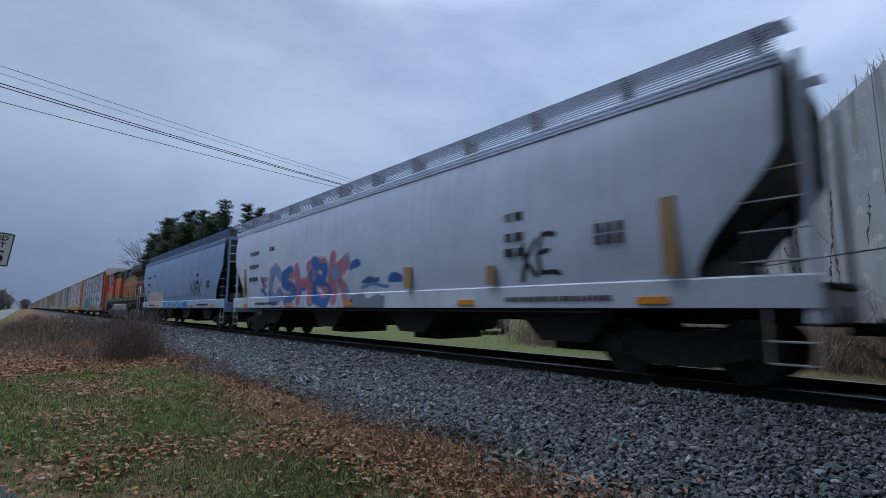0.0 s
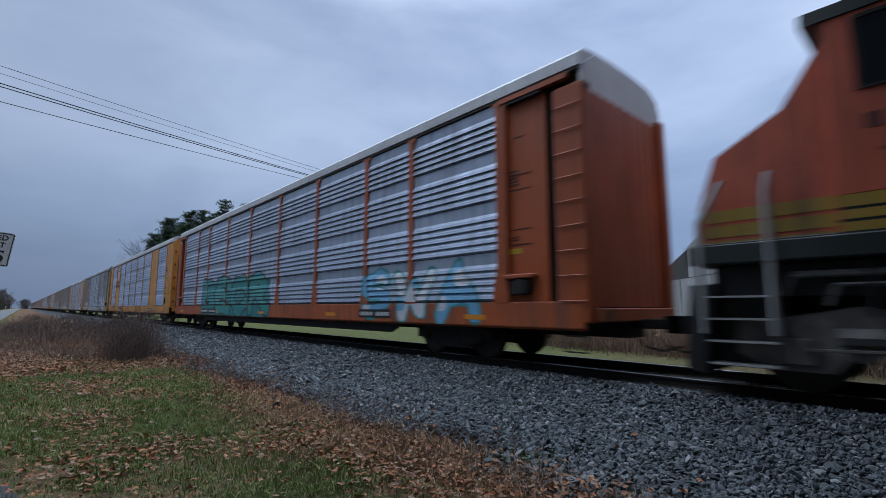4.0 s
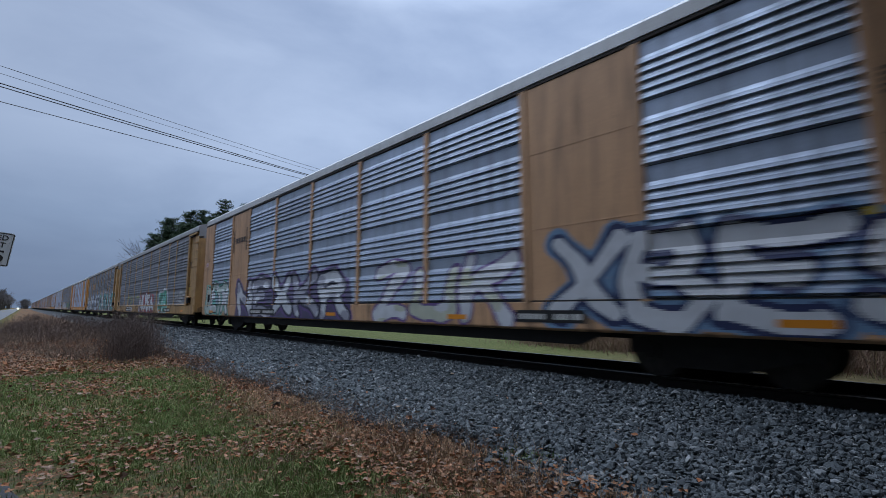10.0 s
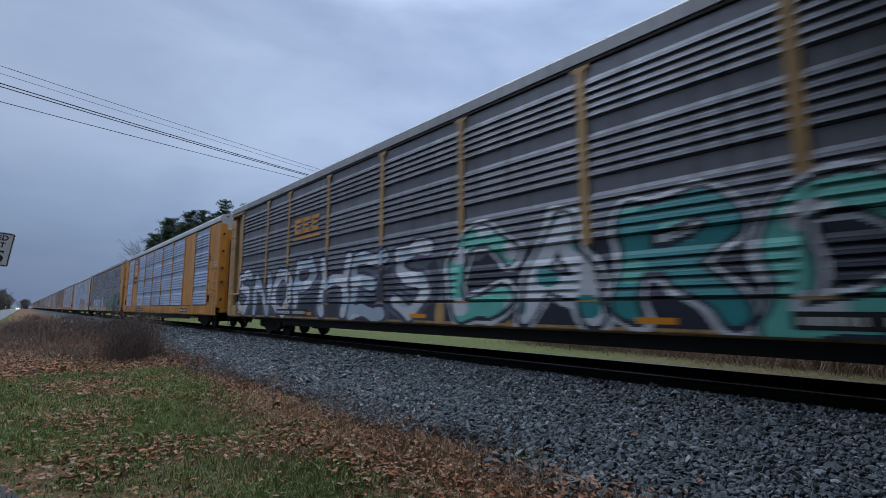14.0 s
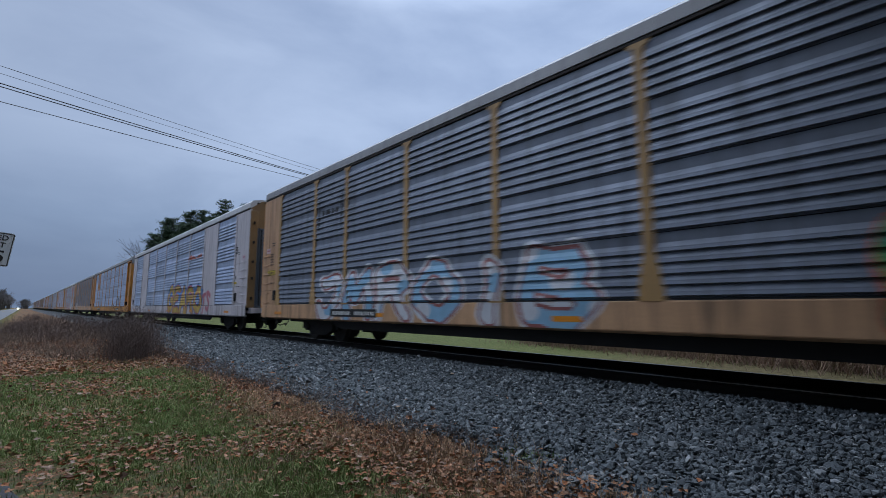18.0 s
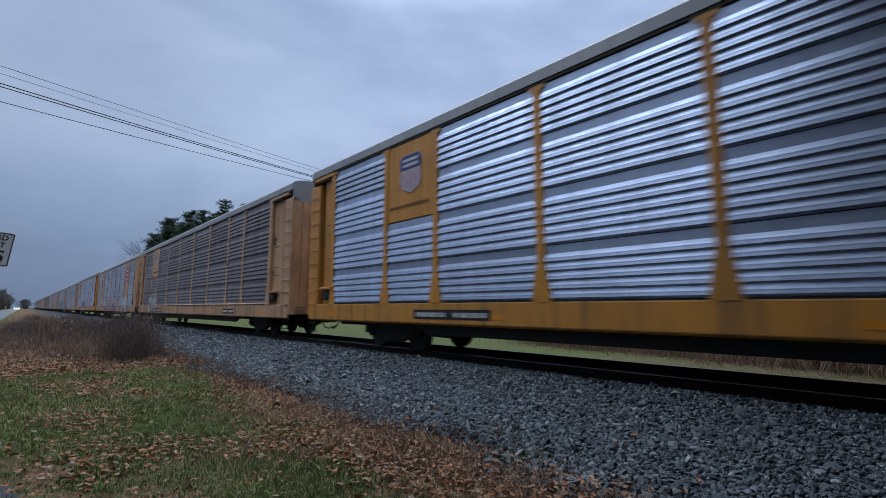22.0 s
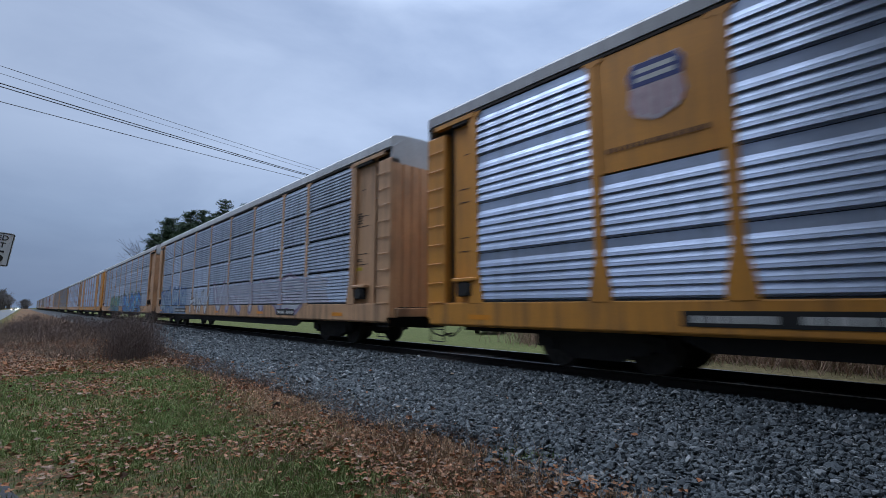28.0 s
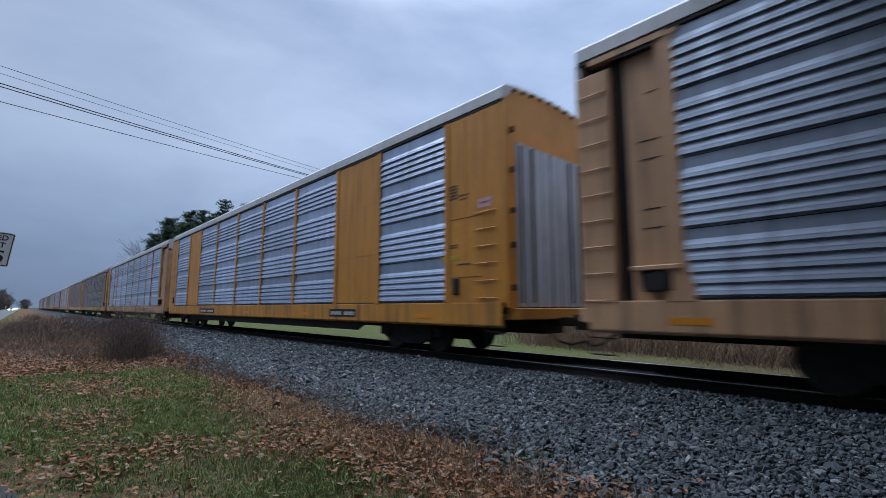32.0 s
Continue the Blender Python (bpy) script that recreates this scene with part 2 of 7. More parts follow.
def ground_material():
    m, nt, b = nodes("verge_and_lawn")
    co = nt.nodes.new("ShaderNodeTexCoord").outputs["Object"]
    sep = nt.nodes.new("ShaderNodeSeparateXYZ")
    nt.links.new(co, sep.inputs[0])
    big, mid, fine = noisen(nt, co, 0.55, 4), noisen(nt, co, 3.5, 4), noisen(nt, co, 45, 3)
    grass = mixn(nt, rangen(nt, mid, 0.35, 0.65), (0.05, 0.062, 0.028), (0.10, 0.105, 0.05))
    dead = mixn(nt, rangen(nt, fine, 0.35, 0.65), (0.09, 0.055, 0.036), (0.18, 0.11, 0.068))
    edge = mathn(nt, "ADD", sep.outputs[0], mathn(nt, "MULTIPLY", mathn(nt, "SUBTRACT", big, 0.5), 2.2))
    near = mixn(nt, rangen(nt, edge, 2.3, 3.4), mixn(nt, rangen(nt, big, 0.52, 0.64), grass, dead), dead)
    far = mixn(nt, rangen(nt, mid, 0.4, 0.65), (0.10, 0.075, 0.05), (0.19, 0.115, 0.07))
    far = mixn(nt, rangen(nt, edge, -1.5, -0.7), (0.08, 0.1, 0.03), far)
    near = mixn(nt, rangen(nt, mathn(nt, "ADD", sep.outputs[1], mathn(nt, "MULTIPLY", big, 4.0)), 16, 22), near, far)
    turf = noisen(nt, co, 14, 4, 0.7)
    lawn = mixn(nt, rangen(nt, turf, 0.38, 0.62), (0.05, 0.068, 0.022), (0.135, 0.15, 0.055))
    lawn = mixn(nt, rangen(nt, mid, 0.5, 0.7, 0.0, 0.4), lawn, (0.17, 0.14, 0.07))
    rough = rangen(nt, mathn(nt, "ADD", sep.outputs[1], mathn(nt, "MULTIPLY", big, 9.0)), 9, 16, 0.85, 0.0)
    lawn = mixn(nt, rough, lawn, mixn(nt, rangen(nt, turf, 0.4, 0.6), (0.07, 0.055, 0.03), (0.17, 0.135, 0.075)))
    side = rangen(nt, sep.outputs[0], 11.4, 12.2)
    vo = nt.nodes.new("ShaderNodeTexVoronoi")
    vo.inputs["Scale"].default_value = 26
    nt.links.new(co, vo.inputs["Vector"])
    vs = nt.nodes.new("ShaderNodeSeparateColor")
    nt.links.new(vo.outputs["Color"], vs.inputs[0])
    litter = mixn(nt, vs.outputs[1], (0.09, 0.05, 0.03), (0.34, 0.16, 0.085))
    near = mixn(nt, rangen(nt, vs.outputs[0], 0.5, 0.62, 0.0, 0.7), near, litter)
    base = mixn(nt, side, near, lawn)
    base = mixn(nt, rangen(nt, fine, 0.3, 0.75, 0.0, 0.4), base, (0.05, 0.042, 0.03))
    nt.links.new(base, b.inputs["Base Color"])
    b.inputs["Roughness"].default_value = 0.95
    b.inputs["Specular IOR Level"].default_value = 0.04
    bumpn(nt, b, fine, 0.6, 0.03)
    return m


def ballast_material():
    m, nt, b = nodes("crushed_grey_stone_bed")
    co = nt.nodes.new("ShaderNodeTexCoord").outputs["Object"]
    sep = nt.nodes.new("ShaderNodeSeparateXYZ")
    nt.links.new(co, sep.inputs[0])
    v = nt.nodes.new("ShaderNodeTexVoronoi")
    v.inputs["Scale"].default_value = 19
    nt.links.new(co, v.inputs["Vector"])
    hs = nt.nodes.new("ShaderNodeSeparateColor")
    nt.links.new(v.outputs["Color"], hs.inputs[0])
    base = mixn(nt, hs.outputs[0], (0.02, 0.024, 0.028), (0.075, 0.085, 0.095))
    # shade in the gaps between stones, painted into the colour at cell rims
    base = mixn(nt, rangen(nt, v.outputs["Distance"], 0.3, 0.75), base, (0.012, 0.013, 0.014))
    # the bed turns almost black between and beside the rails
    bed_dark = rangen(nt, sep.outputs[0], 7.2, 7.45, 0.0, 0.9)
    base = mixn(nt, bed_dark, base, (0.012, 0.011, 0.010))
    nt.links.new(base, b.inputs["Base Color"])
    b.inputs["Roughness"].default_value = 0.85
    inv = mathn(nt, "SUBTRACT", 1.0, v.outputs["Distance"])
    bumpn(nt, b, inv, 0.9, 0.03)
    return m


def grid(name, xs, ys, mat, lift=0.0, height=height):
    g = Geo()
    g.v = [(x, y, height(x, y) + lift) for x in xs for y in ys]
    n = len(ys)
    g.f = [(i * n + j, (i + 1) * n + j, (i + 1) * n + j + 1, i * n + j + 1) for i in range(len(xs) - 1) for j in range(n - 1)]
    return g.mesh(name, mat, True)


GROUND_XS = [-4000, -600, -120, -40, -16, -9.6, -7, -4.5, -2.2] + [-2 + 0.25 * i for i in range(1, 23)] + [3.6, 5.6, 6.4, 7.25, 7.6, 9.9, 10.6, 11.8, 13, 16, 20, 30, 50, 120, 600, 4000]
GROUND_YS = [-600, -100, -30, -10, -4] + [-2 + 0.4 * i for i in range(60)] + [24, 30, 40, 60, 90, 150, 300, 600, 1200, 3500]
structure("ground", grid("ground", GROUND_XS, GROUND_YS, ground_material(), -0.02), None, "grassy verge and lawn with leaf litter", "ground")
BALLAST_YS = [-40, -12] + [-6 + 1.0 * i for i in range(40)] + [40, 60, 100, 200, 400, 900, 2500]
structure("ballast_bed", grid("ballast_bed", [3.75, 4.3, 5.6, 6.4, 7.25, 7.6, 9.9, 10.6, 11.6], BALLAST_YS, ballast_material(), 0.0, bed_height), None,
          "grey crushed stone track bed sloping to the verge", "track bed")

ASPHALT = plain("old_asphalt", (0.07, 0.072, 0.076), 0.5, 0, 0.3, 30, 0.4, 0.005)
g = Geo()
ys = [-300, -60, -20, 0, 20, 60, 150, 400, 1000, 3000]
for x0, x1 in ((-9.3, -2.0),):
    g.v = [(x, y, height(x, y) + 0.02) for x in (x0, -5.95, x1) for y in ys]
    n = len(ys)
    g.f = [(i * n + j, (i + 1) * n + j, (i + 1) * n + j + 1, i * n + j + 1) for i in range(2) for j in range(n - 1)]
structure("road", g, ASPHALT, "wet grey two-lane asphalt road beside the railway", "road")
g = Geo()
for i in range(90):
    y = -60 + i * 12
    g.box(-6.02, -5.88, y, y + 3, -0.525, -0.51)
structure("road_marking", g, plain("faded_yellow_line", (0.5, 0.36, 0.06), 0.7), "faded yellow dashed centre line", "road marking")
g = Geo()
rnd = random.Random(3)
apron = [(-2.2, 0.6), (0.1, 0.8)]
for i in range(18):
    apron.append((0.36 - 0.0011 * i * i + rnd.uniform(-0.05, 0.05), 1.0 + 0.29 * i + rnd.uniform(-0.06, 0.06)))
apron += [(-0.25, 6.25), (-0.7, 6.5), (-1.4, 6.8), (-2.2, 7.3)]
g.prism(apron, -0.56, -0.487, "z")
structure("asphalt_apron", g, plain("crumbled_asphalt", (0.045, 0.046, 0.05), 0.92, 0, 0.4, 40, 0.8, 0.01), "broken grey asphalt edge of a driveway apron", "pavement")

# rails and ties
RAIL = [(-0.07, -0.17), (0.07, -0.17), (0.07, -0.155), (0.02, -0.135), (0.012, -0.05), (0.036, -0.035), (0.036, -0.004), (-0.036, -0.004),
        (-0.036, -0.035), (-0.012, -0.05), (-0.02, -0.135), (-0.07, -0.155)]
for side in (-1, 1):
    x = TRACK_X + side * 0.755
    ob = new("rail")
    tagged(ob, "rusty steel rail with a polished running surface", "rail", "rails of the track", "structure")
    part("rail_web", Geo().prism([(x + u, w) for u, w in RAIL], -60, 1500), RUST, ob)
    part("rail_head", Geo().prism([(x - 0.036, -0.0045), (x + 0.036, -0.0045), (x + 0.036, -0.002), (x + 0.03, 0.0), (x - 0.03, 0.0), (x - 0.036, -0.002)], -60, 1500), SHINE, ob, "shiny worn rail head")
TIE = plain("creosoted_tie", (0.04, 0.03, 0.024), 0.85, 0, 0.4, 8)
tie_mesh = Geo().box(-1.3, 1.3, -0.11, 0.11, -0.33, -0.152, 0.012).mesh("railway_tie", TIE)
ties = new("track_ties")
tagged(ties, "dark creosoted wooden ties under the rails", "railway tie", kind="structure")
for i in range(150):
    o = part("tie", tie_mesh, None, ties, loc=(TRACK_X + 0.03 * math.sin(i * 7.1), -14 + i * 0.52, -0.0))


# ---------- background beyond the track ----------
def concrete_material():
    m, nt, b = nodes("weathered_concrete")
    co = nt.nodes.new("ShaderNodeTexCoord").outputs["Object"]
    big, mid, runs = noisen(nt, co, 0.5, 5), noisen(nt, co, 4, 5), noisen(nt, co, 1.0, 5, 0.6, (2.2, 2.2, 0.16))
    base = mixn(nt, rangen(nt, big, 0.35, 0.65), (0.25, 0.255, 0.265), (0.33, 0.335, 0.345))
    base = mixn(nt, rangen(nt, noisen(nt, co, 1.6, 6, 0.7), 0.56, 0.62, 0, 0.55), base, (0.5, 0.49, 0.47))
    base = mixn(nt, rangen(nt, runs, 0.5, 0.7, 0, 0.75), base, (0.10, 0.095, 0.085))
    base = mixn(nt, rangen(nt, mid, 0.45, 0.8, 0, 0.35), base, (0.22, 0.21, 0.2))
    nt.links.new(base, b.inputs["Base Color"])
    b.inputs["Roughness"].default_value = 0.9
    bumpn(nt, b, mid, 0.4, 0.01)
    return m


CONCRETE = concrete_material()
WALL_O, WALL_D = Vector((18.8, 3.2, 0)), Vector((0.74, 0.67, 0)).normalized()


def wall_top(k):
    return 6.55 - 0.25 * k


wall = new("retaining_wall")
wall.matrix_world = Matrix.Translation(WALL_O) @ Matrix.Rotation(math.atan2(WALL_D.y, WALL_D.x), 4, "Z")
tagged(wall, "tall cracked grey concrete wing wall with a sloping top", "retaining wall", kind="structure")
# local x runs along the wall, the face towards the track is at y = 0 on the +y side
for a, b_ in ((-9, -3.2), (-3.2, 3.0), (3.0, 9.2), (9.2, 15.5), (15.5, 21)):
    lo = Geo().prism([(a + 0.012, -0.9), (b_ - 0.012, -0.9), (b_ - 0.012, 2.63), (a + 0.012, 2.63)], 0, -0.6, "y")
    up = Geo().prism([(a + 0.012, 2.67), (b_ - 0.012, 2.67), (b_ - 0.012, max(2.7, wall_top(b_))), (a + 0.012, max(2.72, wall_top(a)))], 0.0, -0.6, "y")
    part("concrete_panel", lo, CONCRETE, wall)
    if wall_top(b_) > 2.75:
        part("concrete_panel", up, CONCRETE, wall)
part("joint_backing", Geo().prism([(-9, -0.9), (21, -0.9), (21, 1.2), (-9, wall_top(-9) - 0.05)], -0.05, -0.55, "y"), plain("dark_joint", (0.05, 0.05, 0.048), 0.9), wall)
# unseen road bridge, guessed from the wing wall, sized to shade the near track
bridge = new("road_overpass")
tagged(bridge, "unseen grey concrete overpass added over the track to shade its near end", "bridge", kind="structure")
front = lambda x: 3.0 - 0.267 * x
part("deck", Geo().prism([(-18, -17), (16, -17), (16, front(16)), (-18, front(-18))], 7.3, 7.65, "z"), CONCRETE, bridge)
for k in range(8):
    a, b_ = front(-18) - 0.6 - 2.5 * k, front(13) - 0.6 - 2.5 * k
    part("girder", Geo().prism([(-18, a - 0.2), (13, b_ - 0.2), (13, b_ + 0.2), (-18, a + 0.2)], 6.2, 7.3, "z"), CONCRETE, bridge)
for d in (0.0, -18.5):
    part("parapet", Geo().prism([(-18, front(-18) - 0.35 + d), (16, front(16) - 0.35 + d), (16, front(16) - 0.05 + d), (-18, front(-18) - 0.05 + d)], 7.65, 8.7, "z"), CONCRETE, bridge)
part("abutment", Geo().box(13, 14.2, -17, -3.3, -0.9, 7.3, 0.02), CONCRETE, bridge)
part("pier", Geo().box(2.2, 3.0, -15.5, -5.2, -0.9, 6.2, 0.05), CONCRETE, bridge)
# cracks: thin crooked grooves of dark dirt
rnd = random.Random(5)
for x, z0, z1, drift in ((0.35, -0.2, 5.9, 0.35), (-0.9, 1.6, 4.6, -0.7), (-1.3, 0.6, 2.7, 0.1), (2.2, 0.2, 3.4, 0.2), (-2.4, 2.7, 4.2, -0.5), (0.5, 2.0, 3.3, 1.2), (-0.2, 0.9, 1.9, -1.1), (-1.0, 3.0, 3.9, 1.3)):
    g, w = Geo(), 0.02
    pts, z = [], z1
    while z > z0:
        pts.append((x + drift * (z - z0) / (z1 - z0) * 0.6 + rnd.uniform(-0.06, 0.06), z))
        z -= rnd.uniform(0.04, 0.14)
    for (a, za), (c, zc) in zip(pts, pts[1:]):
        w = rnd.choice((0.006, 0.01, 0.016, 0.035, 0.05))
        g.prism([(a - w, za), (a + w, za), (c + w, zc), (c - w, zc)], 0.004, -0.002, "y")
    part("crack", g, plain("crack_dirt", (0.05, 0.046, 0.042), 0.95), wall, "dark ragged crack")


def island_mesh(name, verts, faces, mat, smooth=False):
    me = bpy.data.meshes.new(name)
    me.from_pydata(verts, [], faces)
    me.update()
    me.materials.append(mat)
    if smooth:
        for q in me.polygons:
            q.use_smooth = True
    return me


def stalk(g, rnd, p, h, r, lean=0.25, twigs=2):
    """A dry weed stalk: a bent three-sided stem with a few twigs."""
    a = Vector(p)
    d = Vector((rnd.uniform(-lean, lean), rnd.uniform(-lean, lean), 1))
    b = a + d * h * 0.55
    c = b + Vector((d.x + rnd.uniform(-lean, lean), d.y + rnd.uniform(-lean, lean), 0.8)) * h * 0.45
    g.cyl(a, b, r, r * 0.75, 3, False)
    g.cyl(b, c, r * 0.75, r * 0.3, 3, False)
    for _ in range(twigs):
        s = a.lerp(b, rnd.uniform(0.3, 1)) if rnd.random() < 0.5 else b.lerp(c, rnd.random())
        e = s + Vector((rnd.uniform(-1, 1), rnd.uniform(-1, 1), rnd.uniform(0.2, 1.1))) * h * 0.28
        g.cyl(s, e, r * 0.6, r * 0.25, 3, False)


DRY = islands("dry_brown_stems", [(0.09, 0.065, 0.05), (0.16, 0.115, 0.085), (0.24, 0.175, 0.125), (0.12, 0.085, 0.07)])
BANK = islands("russet_brush_stems", [(0.14, 0.09, 0.07), (0.24, 0.155, 0.12), (0.34, 0.235, 0.17), (0.18, 0.115, 0.085), (0.25, 0.22, 0.12)])
STRAW = islands("straw_dead_grass", [(0.18, 0.12, 0.07), (0.34, 0.24, 0.14), (0.12, 0.09, 0.065), (0.26, 0.19, 0.13)])


def thicket(name, label, spots, seed, count, h0, h1, r, mat, twigs=3, lean=0.3):
    rnd = random.Random(seed)
    g = Geo()
    for _ in range(count):
        x, y, sx, sy = rnd.choice(spots)
        px, py = rnd.gauss(x, sx), rnd.gauss(y, sy)
        stalk(g, rnd, (px, py, height(px, py) - 0.03), rnd.uniform(h0, h1), r, lean, twigs)
    ob = new(name, island_mesh(name, g.v, g.f, mat))
    return tagged(ob, label, "dry weeds", kind="stuff")


thicket("brush_bank", "brown leafless brush along the far side of the track",
        [(15.9 + 0.2 * i, -2 + 1.35 * i, 0.8, 1.0) for i in range(12)], 11, 6500, 0.4, 1.35, 0.009, BANK, 5, 0.6)
thicket("wall_weeds", "dry weeds growing at the foot of the concrete wall",
        [(16.2 + 0.74 * k, 1.9 + 0.67 * k, 0.35, 0.35) for k in (-3, -1.5, 0, 1.5, 3, 5)], 12, 420, 0.9, 2.1, 0.012, DRY, 4)
top_weeds = Geo()
rnd = random.Random(14)
for _ in range(260):
    k = rnd.uniform(-4, 6)
    q = WALL_O + WALL_D * k
    stalk(top_weeds, rnd, (q.x + rnd.uniform(0, 0.3), q.y - rnd.uniform(0, 0.3), wall_top(k) - 0.03), rnd.uniform(0.15, 0.6), 0.008, 0.3, 2)
tagged(new("wall_top_weeds", island_mesh("wall_top_weeds", top_weeds.v, top_weeds.f, DRY)), "tufts of dry weeds along the wall's sloping top", "dry weeds", kind="stuff")

# ---------- sign ----------
sign = new("speed_sign")
sign.matrix_world = pose(-0.585, 13.9, 2.385, 0, 6, 0)
tagged(sign, "white speed limit sign with black lettering, leaning on its post", "road sign")
ALU = plain("sign_white_sheeting", (0.55, 0.56, 0.57), 0.5, 0, 0.1, 3)
part("sign_plate", Geo().prism([(-0.27, -0.37), (0.27, -0.37), (0.305, -0.335), (0.305, 0.335), (0.27, 0.37), (-0.27, 0.37), (-0.305, 0.335), (-0.305, -0.335)], -0.004, 0.004), ALU, sign)
bd = Geo()
for x0, x1, z0, z1 in ((-0.29, 0.29, 0.338, 0.354), (-0.29, 0.29, -0.354, -0.338), (0.276, 0.292, -0.34, 0.34), (-0.292, -0.276, -0.34, 0.34)):
    bd.box(x0, x1, -0.0075, -0.0042, z0, z1)
part("border", bd, INK, sign, "thin black border")
part("sign_post", Geo().prism([(-0.03, 0.008), (0.03, 0.008), (0.03, 0.045), (0.012, 0.02), (-0.012, 0.02), (-0.03, 0.045)], -2.9, 0.3, "z"), GREYSTEEL, sign)


def text_mesh(body, size, loc, mat, parent, name):
    cu = bpy.data.curves.new(name, "FONT")
    cu.body, cu.size, cu.align_x, cu.align_y, cu.extrude = body, size, "CENTER", "CENTER", 0.0015
    cu.offset = size * 0.012
    tmp = bpy.data.objects.new("tmp", cu)
    scene.collection.objects.link(tmp)
    me = bpy.data.meshes.new_from_object(tmp.evaluated_get(bpy.context.evaluated_depsgraph_get()))
    bpy.data.objects.remove(tmp)
    me.transform(Matrix.Translation(loc) @ Matrix.Rotation(radians(90), 4, "X"))
    me.materials.clear()
    me.materials.append(mat)
    return part(name, me, None, parent)


text_mesh("SPEED", 0.155, (0, -0.007, 0.245), INK, sign, "lettering")
text_mesh("LIMIT", 0.155, (0, -0.007, 0.085), INK, sign, "lettering")
text_mesh("5", 0.36, (0.125, -0.007, -0.17), INK, sign, "lettering")

# ---------- overhead wires ----------
WIRE = plain("black_wire", (0.02, 0.02, 0.022), 0.6)
A, B = Vector((-0.8, 27.2, 0)), Vector((26.7, 36.5, 0))
for za, zb, r, sag in ((11.6, 12.27, 0.013, 0.35), (11.27, 12.05, 0.01, 0.35), (10.86, 11.65, 0.026, 0.5), (10.72, 11.6, 0.024, 0.5), (10.06, 11.44, 0.018, 0.45)):
    g = Geo()
    for i in range(25):
        k = -0.75 + i * 2.0 / 24
        p = A.lerp(B, k)
        p.z = za + (zb - za) * k - sag * 4 * 0.25 * (1 - ((k - 0.25) / 1.0) ** 2) + sag * 0.72
        n = len(g.v)
        g.v += [(p.x, p.y - r * math.cos(j * 1.2566), p.z + r * math.sin(j * 1.2566)) for j in range(5)]
        if i:
            g.f += [(n - 5 + j, n - 5 + (j + 1) % 5, n + (j + 1) % 5, n + j) for j in range(5)]
    tagged(new("utility_wire", g.mesh("utility_wire", WIRE)), "black overhead utility wire sagging across the track", "wire", "wires over the track")
WOOD = plain("weathered_pole_wood", (0.16, 0.13, 0.1), 0.9, 0, 0.3, 6)
for k in (-0.75, 1.25):
    q = A.lerp(B, k)
    pole = new("utility_pole")
    pole.location = (q.x, q.y, 0)
    tagged(pole, "grey weathered wooden utility pole with a crossarm", "utility pole", "utility poles")
    zt = 11.3 + 0.9 * k + 0.3
    part("pole", Geo().cyl((0, 0, -0.6), (0, 0, zt), 0.17, 0.11, 10), WOOD, pole)
    part("crossarm", Geo().box(-0.06, 0.06, -1.1, 1.1, zt - 0.6, zt - 0.48, 0.01), WOOD, pole)


# ---------- trees ----------
BARK = plain("grey_brown_bark", (0.07, 0.058, 0.048), 0.95, 0, 0.4, 7)
NEEDLE = islands("dark_needles", [(0.016, 0.036, 0.015), (0.026, 0.055, 0.022), (0.04, 0.078, 0.03), (0.02, 0.045, 0.02)], 0.7)
TWIG = islands("bare_twigs", [(0.09, 0.08, 0.08), (0.13, 0.115, 0.11), (0.075, 0.068, 0.066)])


def conifer(x, y, h, w, seed, base=0.12, fill=1.0):
    rnd = random.Random(seed)
    ob = new("conifer_tree")
    ob.location = (x, y, -0.5)
    tagged(ob, "tall dark evergreen tree with ragged drooping branches", "tree", "evergreens beyond the track")
    trunk = Geo().cyl((0, 0, 0), (0, 0, h * 0.98), h * 0.016, h * 0.003, 7)
    v, f = [], []
    z = h * base
    while z < h * 0.99:
        t = (z / h - base) / (1 - base)
        reach = w * (0.25 + 0.75 * (1 - t) ** 0.8) * rnd.uniform(0.7, 1.15) if t > 0.1 else w * rnd.uniform(0.6, 1)
        for _ in range(rnd.randint(5, 8)):
            a, L = rnd.uniform(0, 2 * math.pi), reach * rnd.uniform(0.55, 1.1)
            dx, dy, dz = math.cos(a), math.sin(a), rnd.uniform(-0.15, 0.35)
            trunk.cyl((0, 0, z), (dx * L, dy * L, z + dz * L), 0.05, 0.012, 3, False)
            for _ in range(int((16 + L * 15) * fill)):
                s = rnd.uniform(0.12, 1.08)
                c = Vector((dx * L * s, dy * L * s, z + dz * L * s + 0.1 * L * s * s))
                c += Vector((rnd.gauss(0, 0.2), rnd.gauss(0, 0.2), rnd.gauss(-0.04, 0.11)))
                k = rnd.uniform(0.13, 0.34) / fill ** 0.5
                u = Vector((dx * 0.7 + rnd.gauss(0, 0.5), dy * 0.7 + rnd.gauss(0, 0.5), rnd.gauss(0.55, 0.35))).normalized()
                q = u.orthogonal().normalized() * 0.22
                n = len(v)
                v += [tuple(c - u * k), tuple(c + q * k), tuple(c + u * k), tuple(c - q * k + Vector((0, 0, 0.05)))]
                f += [(n, n + 1, n + 3), (n + 1, n + 2, n + 3)]
        z += h * rnd.uniform(0.016, 0.03)
    part("trunk", trunk, BARK, ob)
    part("crown", island_mesh("crown", v, f, NEEDLE), None, ob)
    return ob


